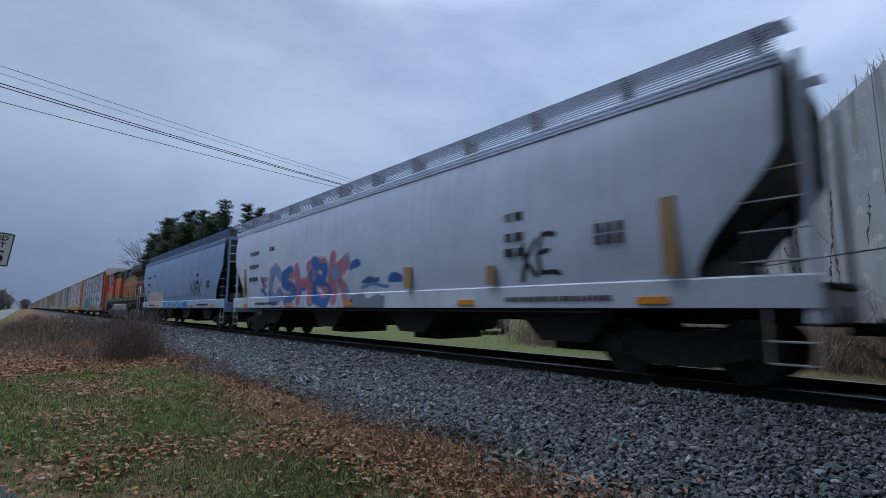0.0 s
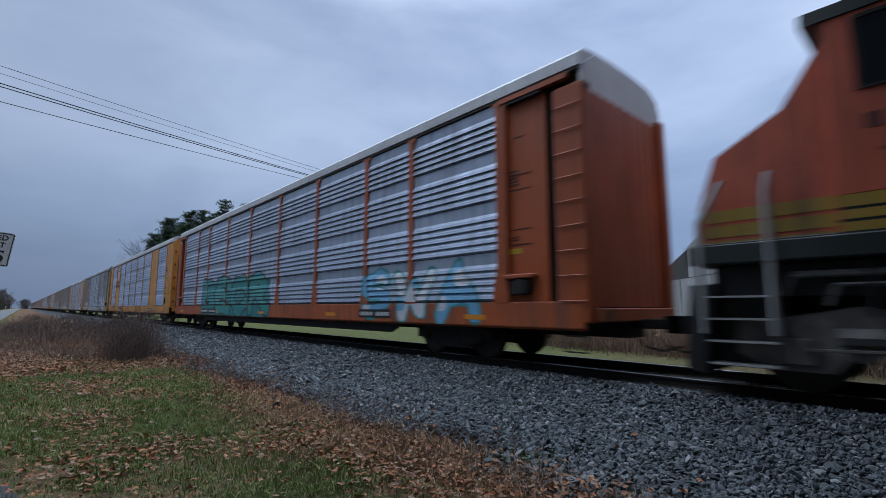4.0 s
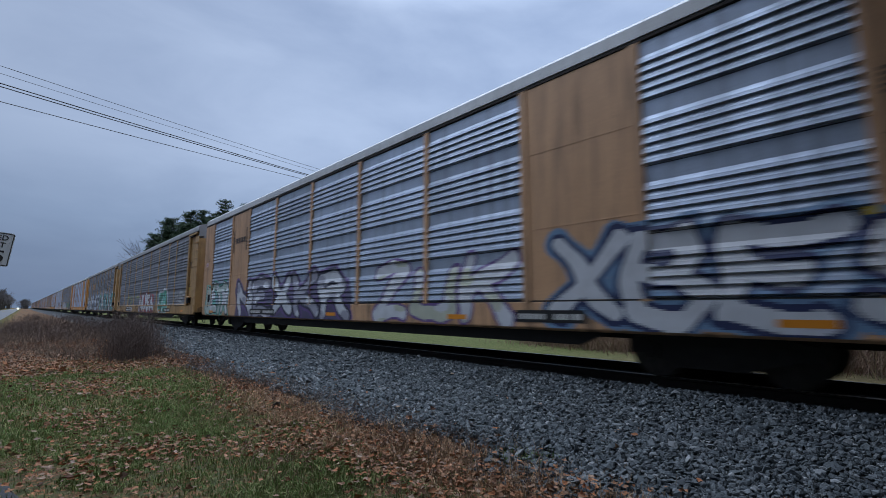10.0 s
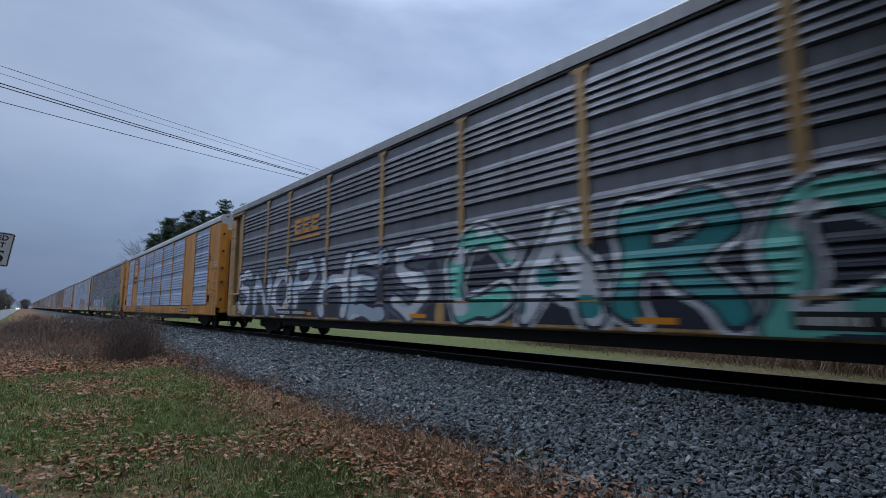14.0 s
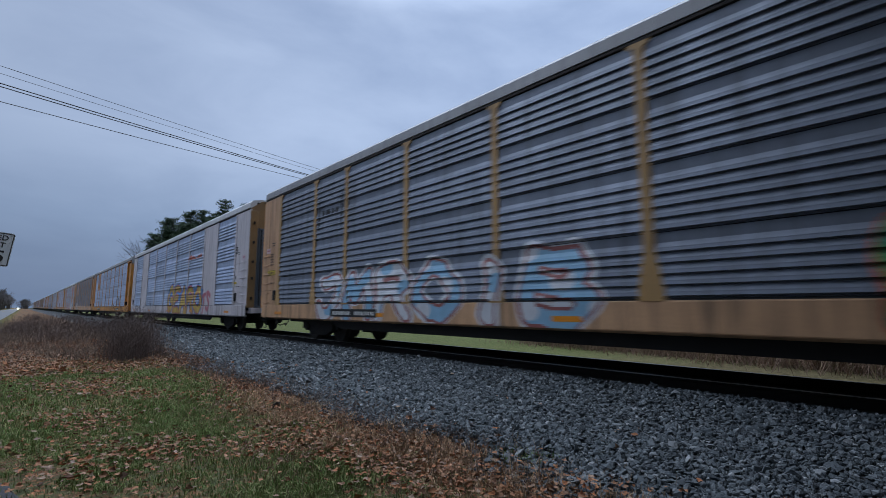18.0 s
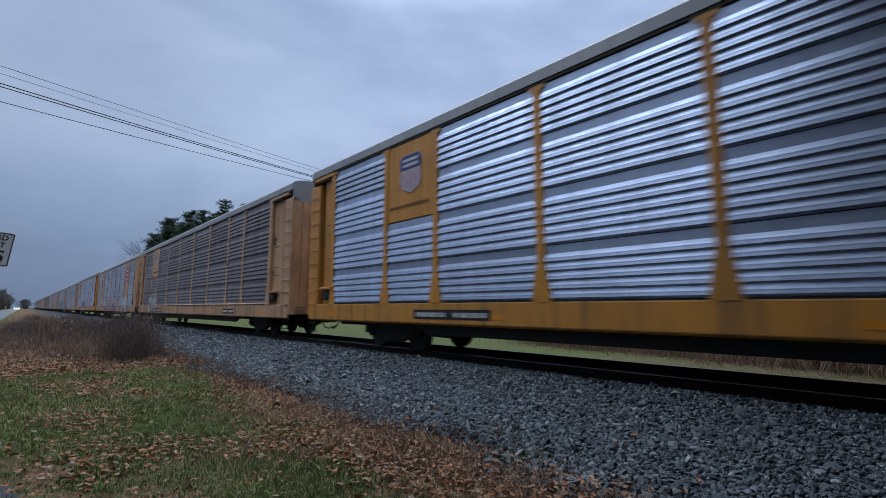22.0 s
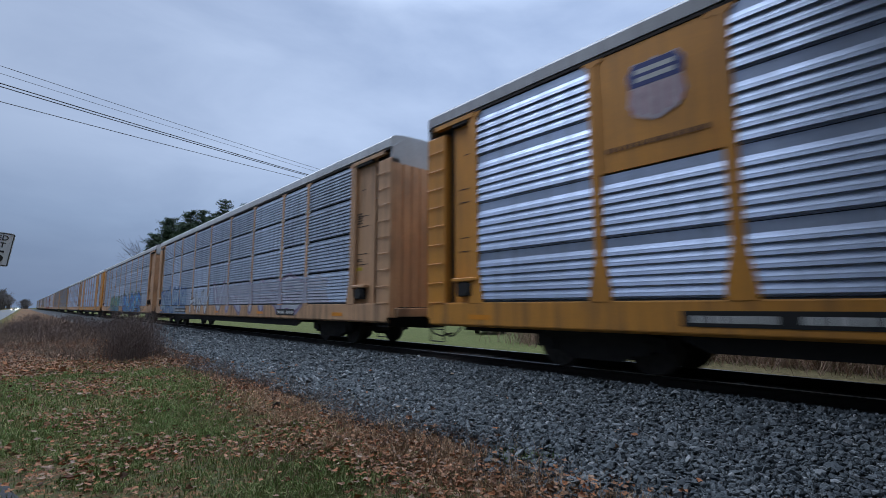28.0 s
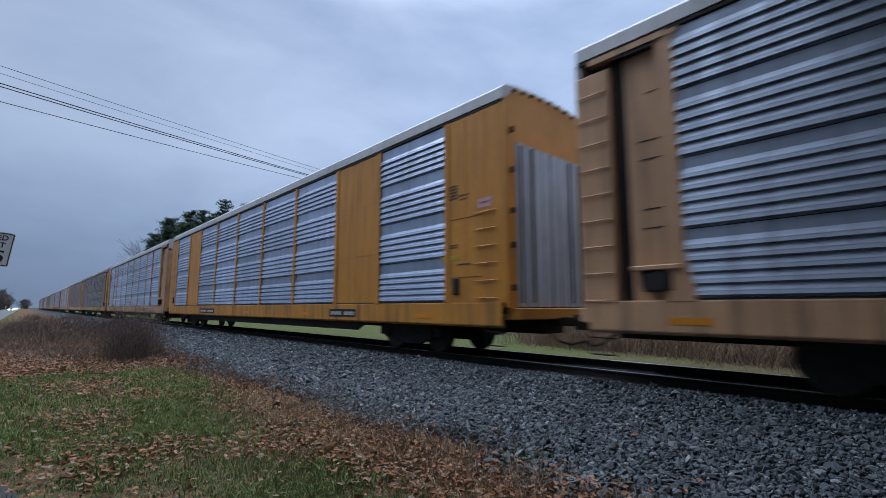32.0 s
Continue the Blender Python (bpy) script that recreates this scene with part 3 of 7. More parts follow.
for i, (x, y, h, w) in enumerate(((25.0, 85, 20.5, 4.2), (23.0, 90, 19.3, 4.6), (20.6, 89, 18.6, 4.6), (18.0, 92, 17.2, 4.4), (28.0, 82, 19.6, 3.6),
                                  (29.8, 81, 19.2, 3.2), (16.6, 95, 14.5, 4.0), (21.5, 96, 17.5, 4.8), (26.8, 92, 19.0, 4.0), (32.5, 84, 15, 3.6), (19.4, 86, 15.5, 4.2), (17.2, 88, 12.5, 3.8), (22.4, 84, 16.5, 4.4), (18.4, 91, 15.0, 5.0), (24.2, 88, 18.5, 5.0), (31.6, 82, 18.2, 3.2), (33.8, 83, 18.4, 2.8))):
    conifer(x, y, h, w, 40 + i, fill=1.5)
# pattern for the unseen tree row that is added to block low sky
LAST = conifer(-14, 62, 9.5, 3.6, 90, 0.08, 0.22)
tagged(LAST, "unseen dark evergreen tree added across the road to block low sky", "tree", "wood across the road")


def bare_tree(x, y, h, seed, group, spread=0.55):
    rnd = random.Random(seed)
    ob = new("bare_tree")
    ob.location = (x, y, -0.5)
    tagged(ob, "leafless deciduous tree with fine grey twigs", "tree", group)
    trunk, twigs = Geo(), Geo()

    def grow(p, d, L, r, depth):
        q = p + d * L
        (trunk if depth < 2 else twigs).cyl(p, q, r, r * 0.68, 5 if depth < 2 else 3, False)
        if depth == 5:
            return
        for _ in range(3 if depth else 4):
            e = (d + Vector((rnd.gauss(0, spread), rnd.gauss(0, spread), rnd.gauss(0.12, 0.3)))).normalized()
            grow(p.lerp(q, rnd.uniform(0.6, 1)), e, L * rnd.uniform(0.55, 0.8), r * 0.55, depth + 1)

    grow(Vector((0, 0, 0)), Vector((0, 0, 1)), h * 0.32, h * 0.02, 0)
    part("trunk", trunk, BARK, ob)
    part("crown", island_mesh("crown", twigs.v, twigs.f, TWIG), None, ob)
    return ob


# unseen trees added across the road to darken low sky and panel reflections
rnd = random.Random(77)
for i in range(26):
    t = copy_thing(LAST, pose(-13.5 - 3.5 * (i % 2) - rnd.uniform(0, 2), -62 + i * 4.6, -0.5, 0, 0, rnd.uniform(0, 360)))
    tagged(t, "unseen dark evergreen tree added across the road to block low sky", "tree", "wood across the road")
# unseen tall trees, added to cut the light coming under the overpass
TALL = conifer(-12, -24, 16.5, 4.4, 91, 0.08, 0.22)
tagged(TALL, "unseen dark evergreen tree added by the overpass to block light", "tree", "trees beside the overpass")
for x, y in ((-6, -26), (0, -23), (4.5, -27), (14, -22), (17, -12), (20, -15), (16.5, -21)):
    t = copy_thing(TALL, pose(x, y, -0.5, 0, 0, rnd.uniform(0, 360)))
    tagged(t, "unseen dark evergreen tree added by the overpass to block light", "tree", "trees beside the overpass")
bare_tree(19.6, 96, 19.5, 3, "bare trees beyond the track", 0.4)
bare_tree(21.4, 108, 18, 4, "bare trees beyond the track", 0.4)
wood = bare_tree(-15, 690, 20, 12, "wood far up the road", 0.45)
rnd = random.Random(22)
for i in range(42):
    y = 700 + 6 * i + rnd.uniform(-4, 4)
    x = rnd.uniform(-32, -10.5) if i % 3 else rnd.uniform(-1.5, 4.5)
    copy_thing(wood, pose(x, y, -0.5 if i % 3 else -4.5, 0, 0, rnd.uniform(0, 360)))
for i in range(30):
    copy_thing(wood, pose(-11.5 - rnd.uniform(0, 16), 400 + 9 * i + rnd.uniform(-4, 4), -0.5, 0, 0, rnd.uniform(0, 360)))
first = bare_tree(-14, 330, 13, 9, "roadside trees far away")
second = bare_tree(-16, 372, 15, 10, "roadside trees far away")
rnd = random.Random(21)
for i in range(40):
    copy_thing((first, second)[i % 2], pose(-12.5 - rnd.uniform(0, 9), 400 + i * 17 + rnd.uniform(-6, 6), -0.5, 0, 0, rnd.uniform(0, 360)))
for i in range(16):
    copy_thing((first, second)[i % 2], pose(30 + rnd.uniform(-8, 60), 520 + i * 40, -0.5, 0, 0, rnd.uniform(0, 360)))


# ---------- the train ----------
NEAR = -1.6            # a car's side that faces the road
BAYS = (2.52, 5.17, 7.36, 10.22, 13.15, 16.07, 18.96, 21.75, 23.86, 26.6)
OPEN_BAYS = (2.59, 5.4, 7.38, 10.26, 13.17, 16.13, 19.01, 21.85, 23.78, 26.5)
BODY0, BODY1 = 0.72, 28.02
ROWS_Z = (1.235, 2.23, 3.29, 4.34, 5.34)
CARS, WHEELS = [], []


def corrugation(style, z0, z1):
    """Outline (x, z) of one side panel, seen from the end: stepped ribs with dark grooves under a plain band."""
    base, out = NEAR + {"fine": 0.014, "open": 0.024, "grouped": 0.03}[style], NEAR - 0.012
    n, share = {"fine": (9, 0.97), "grouped": (5, 0.77), "open": (5, 0.86)}[style]
    a0 = z0 + 0.02
    p = (z1 - z0 - 0.04) * share / n
    d = base - out
    pts = [(base, z0 + 0.006)]
    for i in range(n):
        a = a0 + i * p
        pts += [(base + 0.012, a + 0.005 * p), (base + 0.012, a + 0.11 * p), (out, a + 0.15 * p), (out + 0.26 * d, a + 0.42 * p), (out + 0.3 * d, a + 0.52 * p), (out + 0.62 * d, a + 0.72 * p), (base - 0.001, a + 0.97 * p)]
    pts.append((base, z1 - 0.006))
    return pts


def wheelset(parent, y, r):
    g = Geo()
    g.cyl((-0.85, 0, 0), (0.85, 0, 0), 0.08, 0.08, 8)
    for s in (-1, 1):
        g.cyl((s * 0.69, 0, 0), (s * 0.725, 0, 0), r + 0.025, r + 0.025, 20)
        g.cyl((s * 0.725, 0, 0), (s * 0.83, 0, 0), r, r - 0.006, 20)
        g.cyl((s * 0.83, 0, 0), (s * 0.845, 0, 0), r * 0.3, r * 0.28, 8)
        for k in range(3):
            t = k * 2.1
            g.cyl((s * 0.828, math.cos(t) * r * 0.6, math.sin(t) * r * 0.6), (s * 0.836, math.cos(t) * r * 0.6, math.sin(t) * r * 0.6), 0.05, 0.05, 5)
    key = ("wheelset", r)
    if key not in CACHE:
        CACHE[key] = g.mesh("wheelset", WHEEL)
    ob = part("wheelset", CACHE[key], None, parent, "dark steel wheels on an axle", loc=(0, y, r))
    WHEELS.append((ob, y, r))
    return ob


def truck(car, y, r=0.44, base=0.89, frame_mat=None):
    """A two-axle freight truck centred at y."""
    mat = frame_mat or FRAME
    key = ("truck_frame", r, mat.name)
    if key not in CACHE:
        g = Geo()
        for s in (-1, 1):
            x0, x1 = sorted((s * 0.93, s * 1.09))
            g.prism([(-1.25, r - 0.06), (-1.25, r + 0.16), (-0.55, r + 0.28), (0.55, r + 0.28), (1.25, r + 0.16), (1.25, r - 0.06),
                     (0.92, r - 0.04), (0.48, r - 0.24), (-0.48, r - 0.24), (-0.92, r - 0.04)], x0, x1, "x")
            for yy in (-base, base):
                g.cyl((s * 0.9, yy, r), (s * 1.14, yy, r), 0.13, 0.12, 10)
            for yy in (-0.2, 0, 0.2):
                g.cyl((s * 1.0, yy, r - 0.2), (s * 1.0, yy, r + 0.1), 0.075, 0.075, 8)
            g.box(x0 - 0.01, x1 + 0.03, -0.35, 0.35, r - 0.02, r + 0.1)
        g.box(-1.0, 1.0, -0.2, 0.2, r - 0.05, r + 0.25, 0.02)
        CACHE[key] = g.mesh("truck", mat)
    t = part("truck", CACHE[key], None, car, "cast steel two-axle truck with side frames", loc=(0, y, 0))
    wheelset(t, -base, r)
    wheelset(t, base, r)
    return t


def coupler(car, y, d):
    """A coupler head on its shank at a car's end; d is the way out."""
    key = ("coupler", d)
    if key not in CACHE:
        g = Geo()
        g.box(-0.09, 0.09, *sorted((0, d * 0.65)), 0.72, 0.9, 0.02)
        g.prism([(-0.2, 0.62 * d), (0.2, 0.55 * d), (0.2, 0.78 * d), (0.05, 0.9 * d), (-0.05, 0.72 * d), (-0.2, 0.86 * d)], 0.66, 0.96, "z")
        pts = [(-0.35, d * 0.1, 0.62), (-0.36, d * 0.35, 0.42), (-0.3, d * 0.6, 0.36), (-0.2, d * 0.9, 0.45)]
        g.rod(pts, 0.022, 5)
        CACHE[key] = g.mesh("coupler", STEEL)
    return part("coupler", CACHE[key], None, car, "black steel coupler with an air hose", loc=(0, y, 0))


def ladder(car, y0, y1, z0, z1, step, mat, x=NEAR - 0.02):
    """Rungs across a corner column, each one a bent round bar."""
    z = z0
    while z < z1:
        key = ("rung", round(y1 - y0, 3), x)
        me = shared(key, lambda: Geo().rod([(x + 0.07, 0, 0), (x, 0, 0), (x, y1 - y0, 0), (x + 0.07, y1 - y0, 0)], 0.013, 6), mat)
        part("rung", me, None, car, loc=(0, y0, z))
        z += step


def bars(car, y0, y1, z0, z1, mat, seed, rows=1, x=NEAR - 0.006, name="lettering"):
    """Small stencilled lines that cannot be read."""
    rnd = random.Random(seed)
    g = Geo()
    h = (z1 - z0) / rows
    for i in range(rows):
        y = y0
        while y < y1:
            w = rnd.uniform(0.6, 1.6) * h * 0.6
            g.box(x, x + 0.004, y, min(y + w, y1), z0 + i * h + 0.15 * h, z0 + i * h + 0.78 * h)
            y += w + h * 0.28
    return part(name, g, mat, car)


def shield(car, y, z, w, x=NEAR - 0.004, fresh=False):
    """A railway shield drawn as plain shapes: white field with red bars below a blue crest."""
    h = w * 1.08
    out = [(-0.5, 0.32), (-0.38, 0.5), (-0.12, 0.47), (0, 0.52), (0.12, 0.47), (0.38, 0.5), (0.5, 0.32), (0.46, 0.05), (0.5, -0.2), (0.36, -0.42), (0, -0.55), (-0.36, -0.42), (-0.5, -0.2), (-0.46, 0.05)]
    s = part("shield", Geo().prism([(y + a * w, z + b * h) for a, b in out], x, x + 0.004, "x"), plain("shield_white_new", (0.72, 0.66, 0.68), 0.5) if fresh else plain("shield_white", (0.55, 0.47, 0.5), 0.55), car, "faded red, white and blue shield emblem")
    part("crest", Geo().prism([(y - 0.46 * w, z + 0.08 * h), (y + 0.46 * w, z + 0.08 * h), (y + 0.48 * w, z + 0.33 * h), (y + 0.36 * w, z + 0.47 * h), (y - 0.36 * w, z + 0.47 * h), (y - 0.48 * w, z + 0.33 * h)], x - 0.003, x - 0.0005, "x"), plain("shield_blue", (0.035, 0.05, 0.2), 0.5), s)
    g = Geo()
    for i in range(5):
        a = y + (-0.4 + i * 0.2) * w - 0.045 * w
        g.box(x - 0.003, x - 0.0005, a, a + 0.08 * w, z - (0.46 - abs(i - 2) * 0.05) * h, z + 0.05 * h)
    part("stripe", g, plain("shield_red_new", (0.5, 0.13, 0.13), 0.5) if fresh else plain("shield_red", (0.47, 0.28, 0.32), 0.6), s)
    g = Geo()
    for k in (0.16, 0.30):
        g.box(x - 0.0055, x - 0.0035, y - 0.34 * w, y + 0.34 * w, z + k * h, z + (k + 0.08) * h)
    part("band", g, WHITE, s)


def octagon(car, y, z, w, x=NEAR - 0.004):
    """A red octagon with pale bars, for a lessee's emblem."""
    ring = lambda r: [(y + r * math.cos(math.pi / 8 + k * math.pi / 4), z + r * math.sin(math.pi / 8 + k * math.pi / 4)) for k in range(8)]
    s = part("emblem", Geo().prism(ring(w * 0.54), x, x + 0.004, "x"), plain("emblem_pale", (0.6, 0.45, 0.44), 0.5), car, "faded red octagonal emblem with pale bars")
    part("emblem_field", Geo().prism(ring(w * 0.5), x - 0.003, x - 0.0005, "x"), plain("emblem_red", (0.5, 0.05, 0.07), 0.5), s)
    g = Geo()
    for k, l in ((-0.24, 0.3), (-0.02, 0.22), (0.2, 0.3)):
        g.box(x - 0.0055, x - 0.0035, y - 0.26 * w, y + (l - 0.02) * w, z + k * w - 0.05 * w, z + k * w + 0.06 * w)
    part("emblem_bar", g, WHITE, s)


PAINTS = {
    "yellow": ((0.63, 0.268, 0.04), 0.4, 0.36), "mustard": ((0.47, 0.28, 0.11), 0.48, 0.45), "tan": ((0.58, 0.335, 0.18), 0.48, 0.5),
    "orange": ((0.40, 0.085, 0.02), 0.43, 0.35), "white": ((0.60, 0.56, 0.585), 0.43, 0.25), "olive": ((0.42, 0.27, 0.10), 0.48, 0.5),
    "silver": ((0.53, 0.61, 0.77), 0.38, 0.24), "grey": ((0.41, 0.475, 0.585), 0.46, 0.36), "slate": ((0.215, 0.245, 0.305), 0.5, 0.45), "dark": ((0.185, 0.19, 0.215), 0.46, 0.4),
    "brown": ((0.20, 0.175, 0.18), 0.45, 0.4), "green": ((0.27, 0.32, 0.31), 0.48, 0.35), "pale": ((0.35, 0.41, 0.47), 0.45, 0.4),
    "roofwhite": ((0.55, 0.56, 0.57), 0.43, 0.2), "roofgrey": ((0.33, 0.33, 0.34), 0.43, 0.3), "doorgrey": ((0.10, 0.13, 0.17), 0.5, 0.45), "doorpale": ((0.42, 0.42, 0.43), 0.45, 0.45), "doorblue": ((0.48, 0.55, 0.66), 0.42, 0.35), "doorbrown": ((0.30, 0.255, 0.215), 0.5, 0.6), "capbrown": ((0.23, 0.14, 0.06), 0.5, 0.45),
}


def coat(kind):
    rgb, rough, grime = PAINTS[kind]
    metal = {"silver": 0.75, "grey": 0.45, "slate": 0.3, "dark": 0.3, "brown": 0.2}.get(kind, 0.0)
    return paint(kind + "_paint", rgb, rough, metal, grime=grime, vary=0.2 if metal else 0.08)


def sill_coat(kind):
    """The same paint lower down, caked with road and brake dust."""
    rgb, rough, _ = PAINTS[kind]
    return paint(kind + "_sill_paint", rgb, rough + 0.1, 0.0, dirt=(0.075, 0.055, 0.04), grime=0.9, vary=0.05)


WARD = {"yellow": "bright yellow", "mustard": "mustard yellow", "tan": "tan", "orange": "orange-red", "white": "pale grey", "olive": "olive tan"}


# ---------- graffiti ----------
# each glyph: strokes on a ten by ten field, two digits a point
GLYPH = {"A": "00 49 90/23 63", "B": "00 09 69 87 65 05/65 92 70 00", "C": "97 69 29 06 03 20 60 92", "D": "00 09 59 96 93 50 00", "E": "99 09 00 90/05 65",
         "G": "97 69 29 06 03 20 70 94 54", "H": "00 09/90 99/05 95", "I": "50 59", "J": "29 89 83 50 20 02", "K": "00 09/04 99/35 90", "M": "00 19 44 89 90",
         "N": "00 09 90 99", "O": "30 03 06 39 69 96 93 60 30", "P": "00 09 69 87 65 05", "R": "00 09 69 87 65 05/45 90", "S": "88 59 18 16 45 74 82 50 11",
         "T": "09 99/59 50", "U": "09 02 30 60 92 99", "V": "09 40 50 99", "W": "09 20 46 70 99", "X": "00 99/09 90", "Z": "09 99 00 90", "-": "04 36 63 95"}


def spray_can(rgb):
    return plain("spray_%d_%d_%d" % tuple(int(c * 100) for c in rgb), rgb, 0.5, 0, 0.22, 3.0, 0.05)


def piece(word, y0, y1, z0, z1, fills, line=None, halo=None, back=None, weight=0.17, edge=0.05, glow_w=0.07, slant=0.12, rim=None):
    """One painted piece on a car's side: a word in fat letters with an outline, a halo and a backdrop (colour, low, high)."""
    return dict(word=word, y0=y0, y1=y1, z0=z0, z1=z1, fills=fills, line=line, halo=halo, back=back, weight=weight, edge=edge, glow_w=glow_w, slant=slant, rim=rim)


def root(links, v):
    while links[v] != v:
        v = links[v]
    return int(v)


def runs_of(row):
    """The stretches of one value in a row, but for -1."""
    cut = np.concatenate([[0], np.flatnonzero(np.diff(row)) + 1, [len(row)]])
    return [(a, b) for a, b in zip(cut, cut[1:]) if row[a] >= 0]


def spray_on(car, p, seed, levels, sort_of, depth):
    """Lays the paint on the surface: strips between levels, cut where the colour or the surface changes."""
    rnd = random.Random(seed)
    ys = np.arange(p["y0"] - 0.3, p["y1"] + 0.3, 0.014)
    lv = [z for z in levels if p["z0"] - 0.25 < z < p["z1"] + 0.3]
    mid = np.array([(a + b) / 2 for a, b in zip(lv, lv[1:])])
    Y, Z = np.meshgrid(ys, mid)
    wob = np.sin(Y * 3.1 + seed) * np.sin(Z * 4.3 + 2 * seed) + 0.6 * np.sin(Y * 7.7 + Z * 5.1 + seed)
    Y2, Z2 = Y + 0.07 * np.sin(Z * 5 + Y * 1.9 + seed), Z + 0.06 * np.sin(Y * 4.3 + seed)
    n = max(1, len(p["word"]))
    cw, zc, h = (p["y1"] - p["y0"]) / n, (p["z0"] + p["z1"]) / 2, p["z1"] - p["z0"]
    colours = [c for c in (*p["fills"], p["line"], p["halo"], p["back"][0] if p["back"] else None, p["rim"]) if c]
    where = {c: i for i, c in enumerate(dict.fromkeys(colours))}
    idx = np.full(Y.shape, -1)
    if p["back"]:
        c, b0, b1 = p["back"]
        idx[(Z > b0) & (Z < b1 + 0.09 * wob) & (Y > p["y0"] - 0.1 + 0.08 * wob) & (Y < p["y1"] + 0.1 + 0.08 * wob)] = where[c]
        if p["rim"]:
            idx[(np.abs(Z - b1 - 0.09 * wob) < 0.022) & (Y > p["y0"]) & (Y < p["y1"])] = where[p["rim"]]
    best, owner = np.full(Y.shape, 9.0), np.zeros(Y.shape, int)
    for k, ch in enumerate(p["word"]):
        tall, lift = rnd.uniform(0.82, 1.0), rnd.uniform(0, 0.12)
        m = p["weight"] * 0.9
        for stroke in GLYPH[ch].split("/"):
            pts = []
            for q in stroke.split():
                gz = p["z0"] + m + (h - 2 * m) * (int(q[1]) / 9 * tall + lift * 0.5)
                gy = p["y1"] - cw * (k + 0.14 + 0.74 * int(q[0]) / 9) - p["slant"] * (gz - zc) + rnd.uniform(-0.03, 0.03)
                pts.append((gy, gz + rnd.uniform(-0.03, 0.03)))
            for (ya, za), (yb, zb) in zip(pts, pts[1:]):
                dy, dz = yb - ya, zb - za
                t = np.clip(((Y2 - ya) * dy + (Z2 - za) * dz) / (dy * dy + dz * dz + 1e-9), 0, 1)
                d = np.hypot(Y2 - ya - t * dy, Z2 - za - t * dz)
                nearer = d < best
                best, owner = np.where(nearer, d, best), np.where(nearer, k, owner)
    w = p["weight"]
    if p["halo"]:
        idx[best < w + p["edge"] + p["glow_w"] * (1 + 0.4 * wob)] = where[p["halo"]]
    if p["line"]:
        idx[best < w + p["edge"]] = where[p["line"]]
    fill = np.array([where[c] for c in p["fills"]])
    patch = (np.sin(Y * 4.1 + 1.7 * seed) * np.sin(Z * 5.7 + seed) > 0.45).astype(int)
    if n > 0 and p["word"]:
        idx = np.where(best < w * (0.94 + 0.08 * wob), fill[(owner + patch) % len(fill)], idx)
    kind = sort_of(Y, Z)
    key = np.where((idx < 0) | (kind < 0), -1, idx * 10 + kind)
    letter = np.where(best < w + p["edge"] + 2 * p["glow_w"], owner + 1, 0) if p["word"] else np.zeros(Y.shape, int)
    key = np.where(key < 0, -1, key + 1000 * letter)
    # patches of backdrop that do not touch become parts of their own
    plate = (key >= 0) & (letter == 0)
    label, links = np.zeros(Y.shape, int), []
    for r in range(len(mid)):
        for a, b in runs_of(np.where(plate[r], kind[r], -1)):
            over = []
            if r:
                same = plate[r - 1, a:b] & (kind[r - 1, a:b] == kind[r, a])
                over = sorted({root(links, v) for v in label[r - 1, a:b][same]})
            if not over:
                links.append(len(links))
                over = [len(links) - 1]
            for v in over[1:]:
                links[v] = over[0]
            label[r, a:b] = over[0]
    meshes = defaultdict(lambda: ([], [], []))
    for r in range(len(mid)):
        row = key[r]
        cut = np.concatenate([[0], np.flatnonzero(np.diff(row)) + 1, [len(row)]])
        za, zb = lv[r], lv[r + 1]
        for a, b in zip(cut, cut[1:]):
            if row[a] < 0:
                continue
            V, F, M = meshes[int(row[a] // 1000) or -1 - root(links, label[r, a])]
            k, i = row[a] % 10, len(V)
            ya, yb = ys[a] - 0.007, ys[b - 1] + 0.007
            xa, xb = depth(k, za) - 0.003, depth(k, zb) - 0.003
            V += [(xa, ya, za), (xa, yb, za), (xb, yb, zb), (xb, ya, zb)]
            F.append((i, i + 1, i + 2, i + 3))
            M.append(row[a] % 1000 // 10)
    for n_letter, (V, F, M) in sorted(meshes.items()):
        if n_letter < 0 and len(F) < 4:
            continue
        me = island_mesh("graffiti", V, F, spray_can(list(where)[0]))
        for c in list(where)[1:]:
            me.materials.append(spray_can(c))
        me.polygons.foreach_set("material_index", M)
        part("graffiti_letter" if n_letter > 0 else "graffiti_backdrop", me, None, car, "sprayed graffiti letter" if n_letter > 0 else "sprayed band of paint")


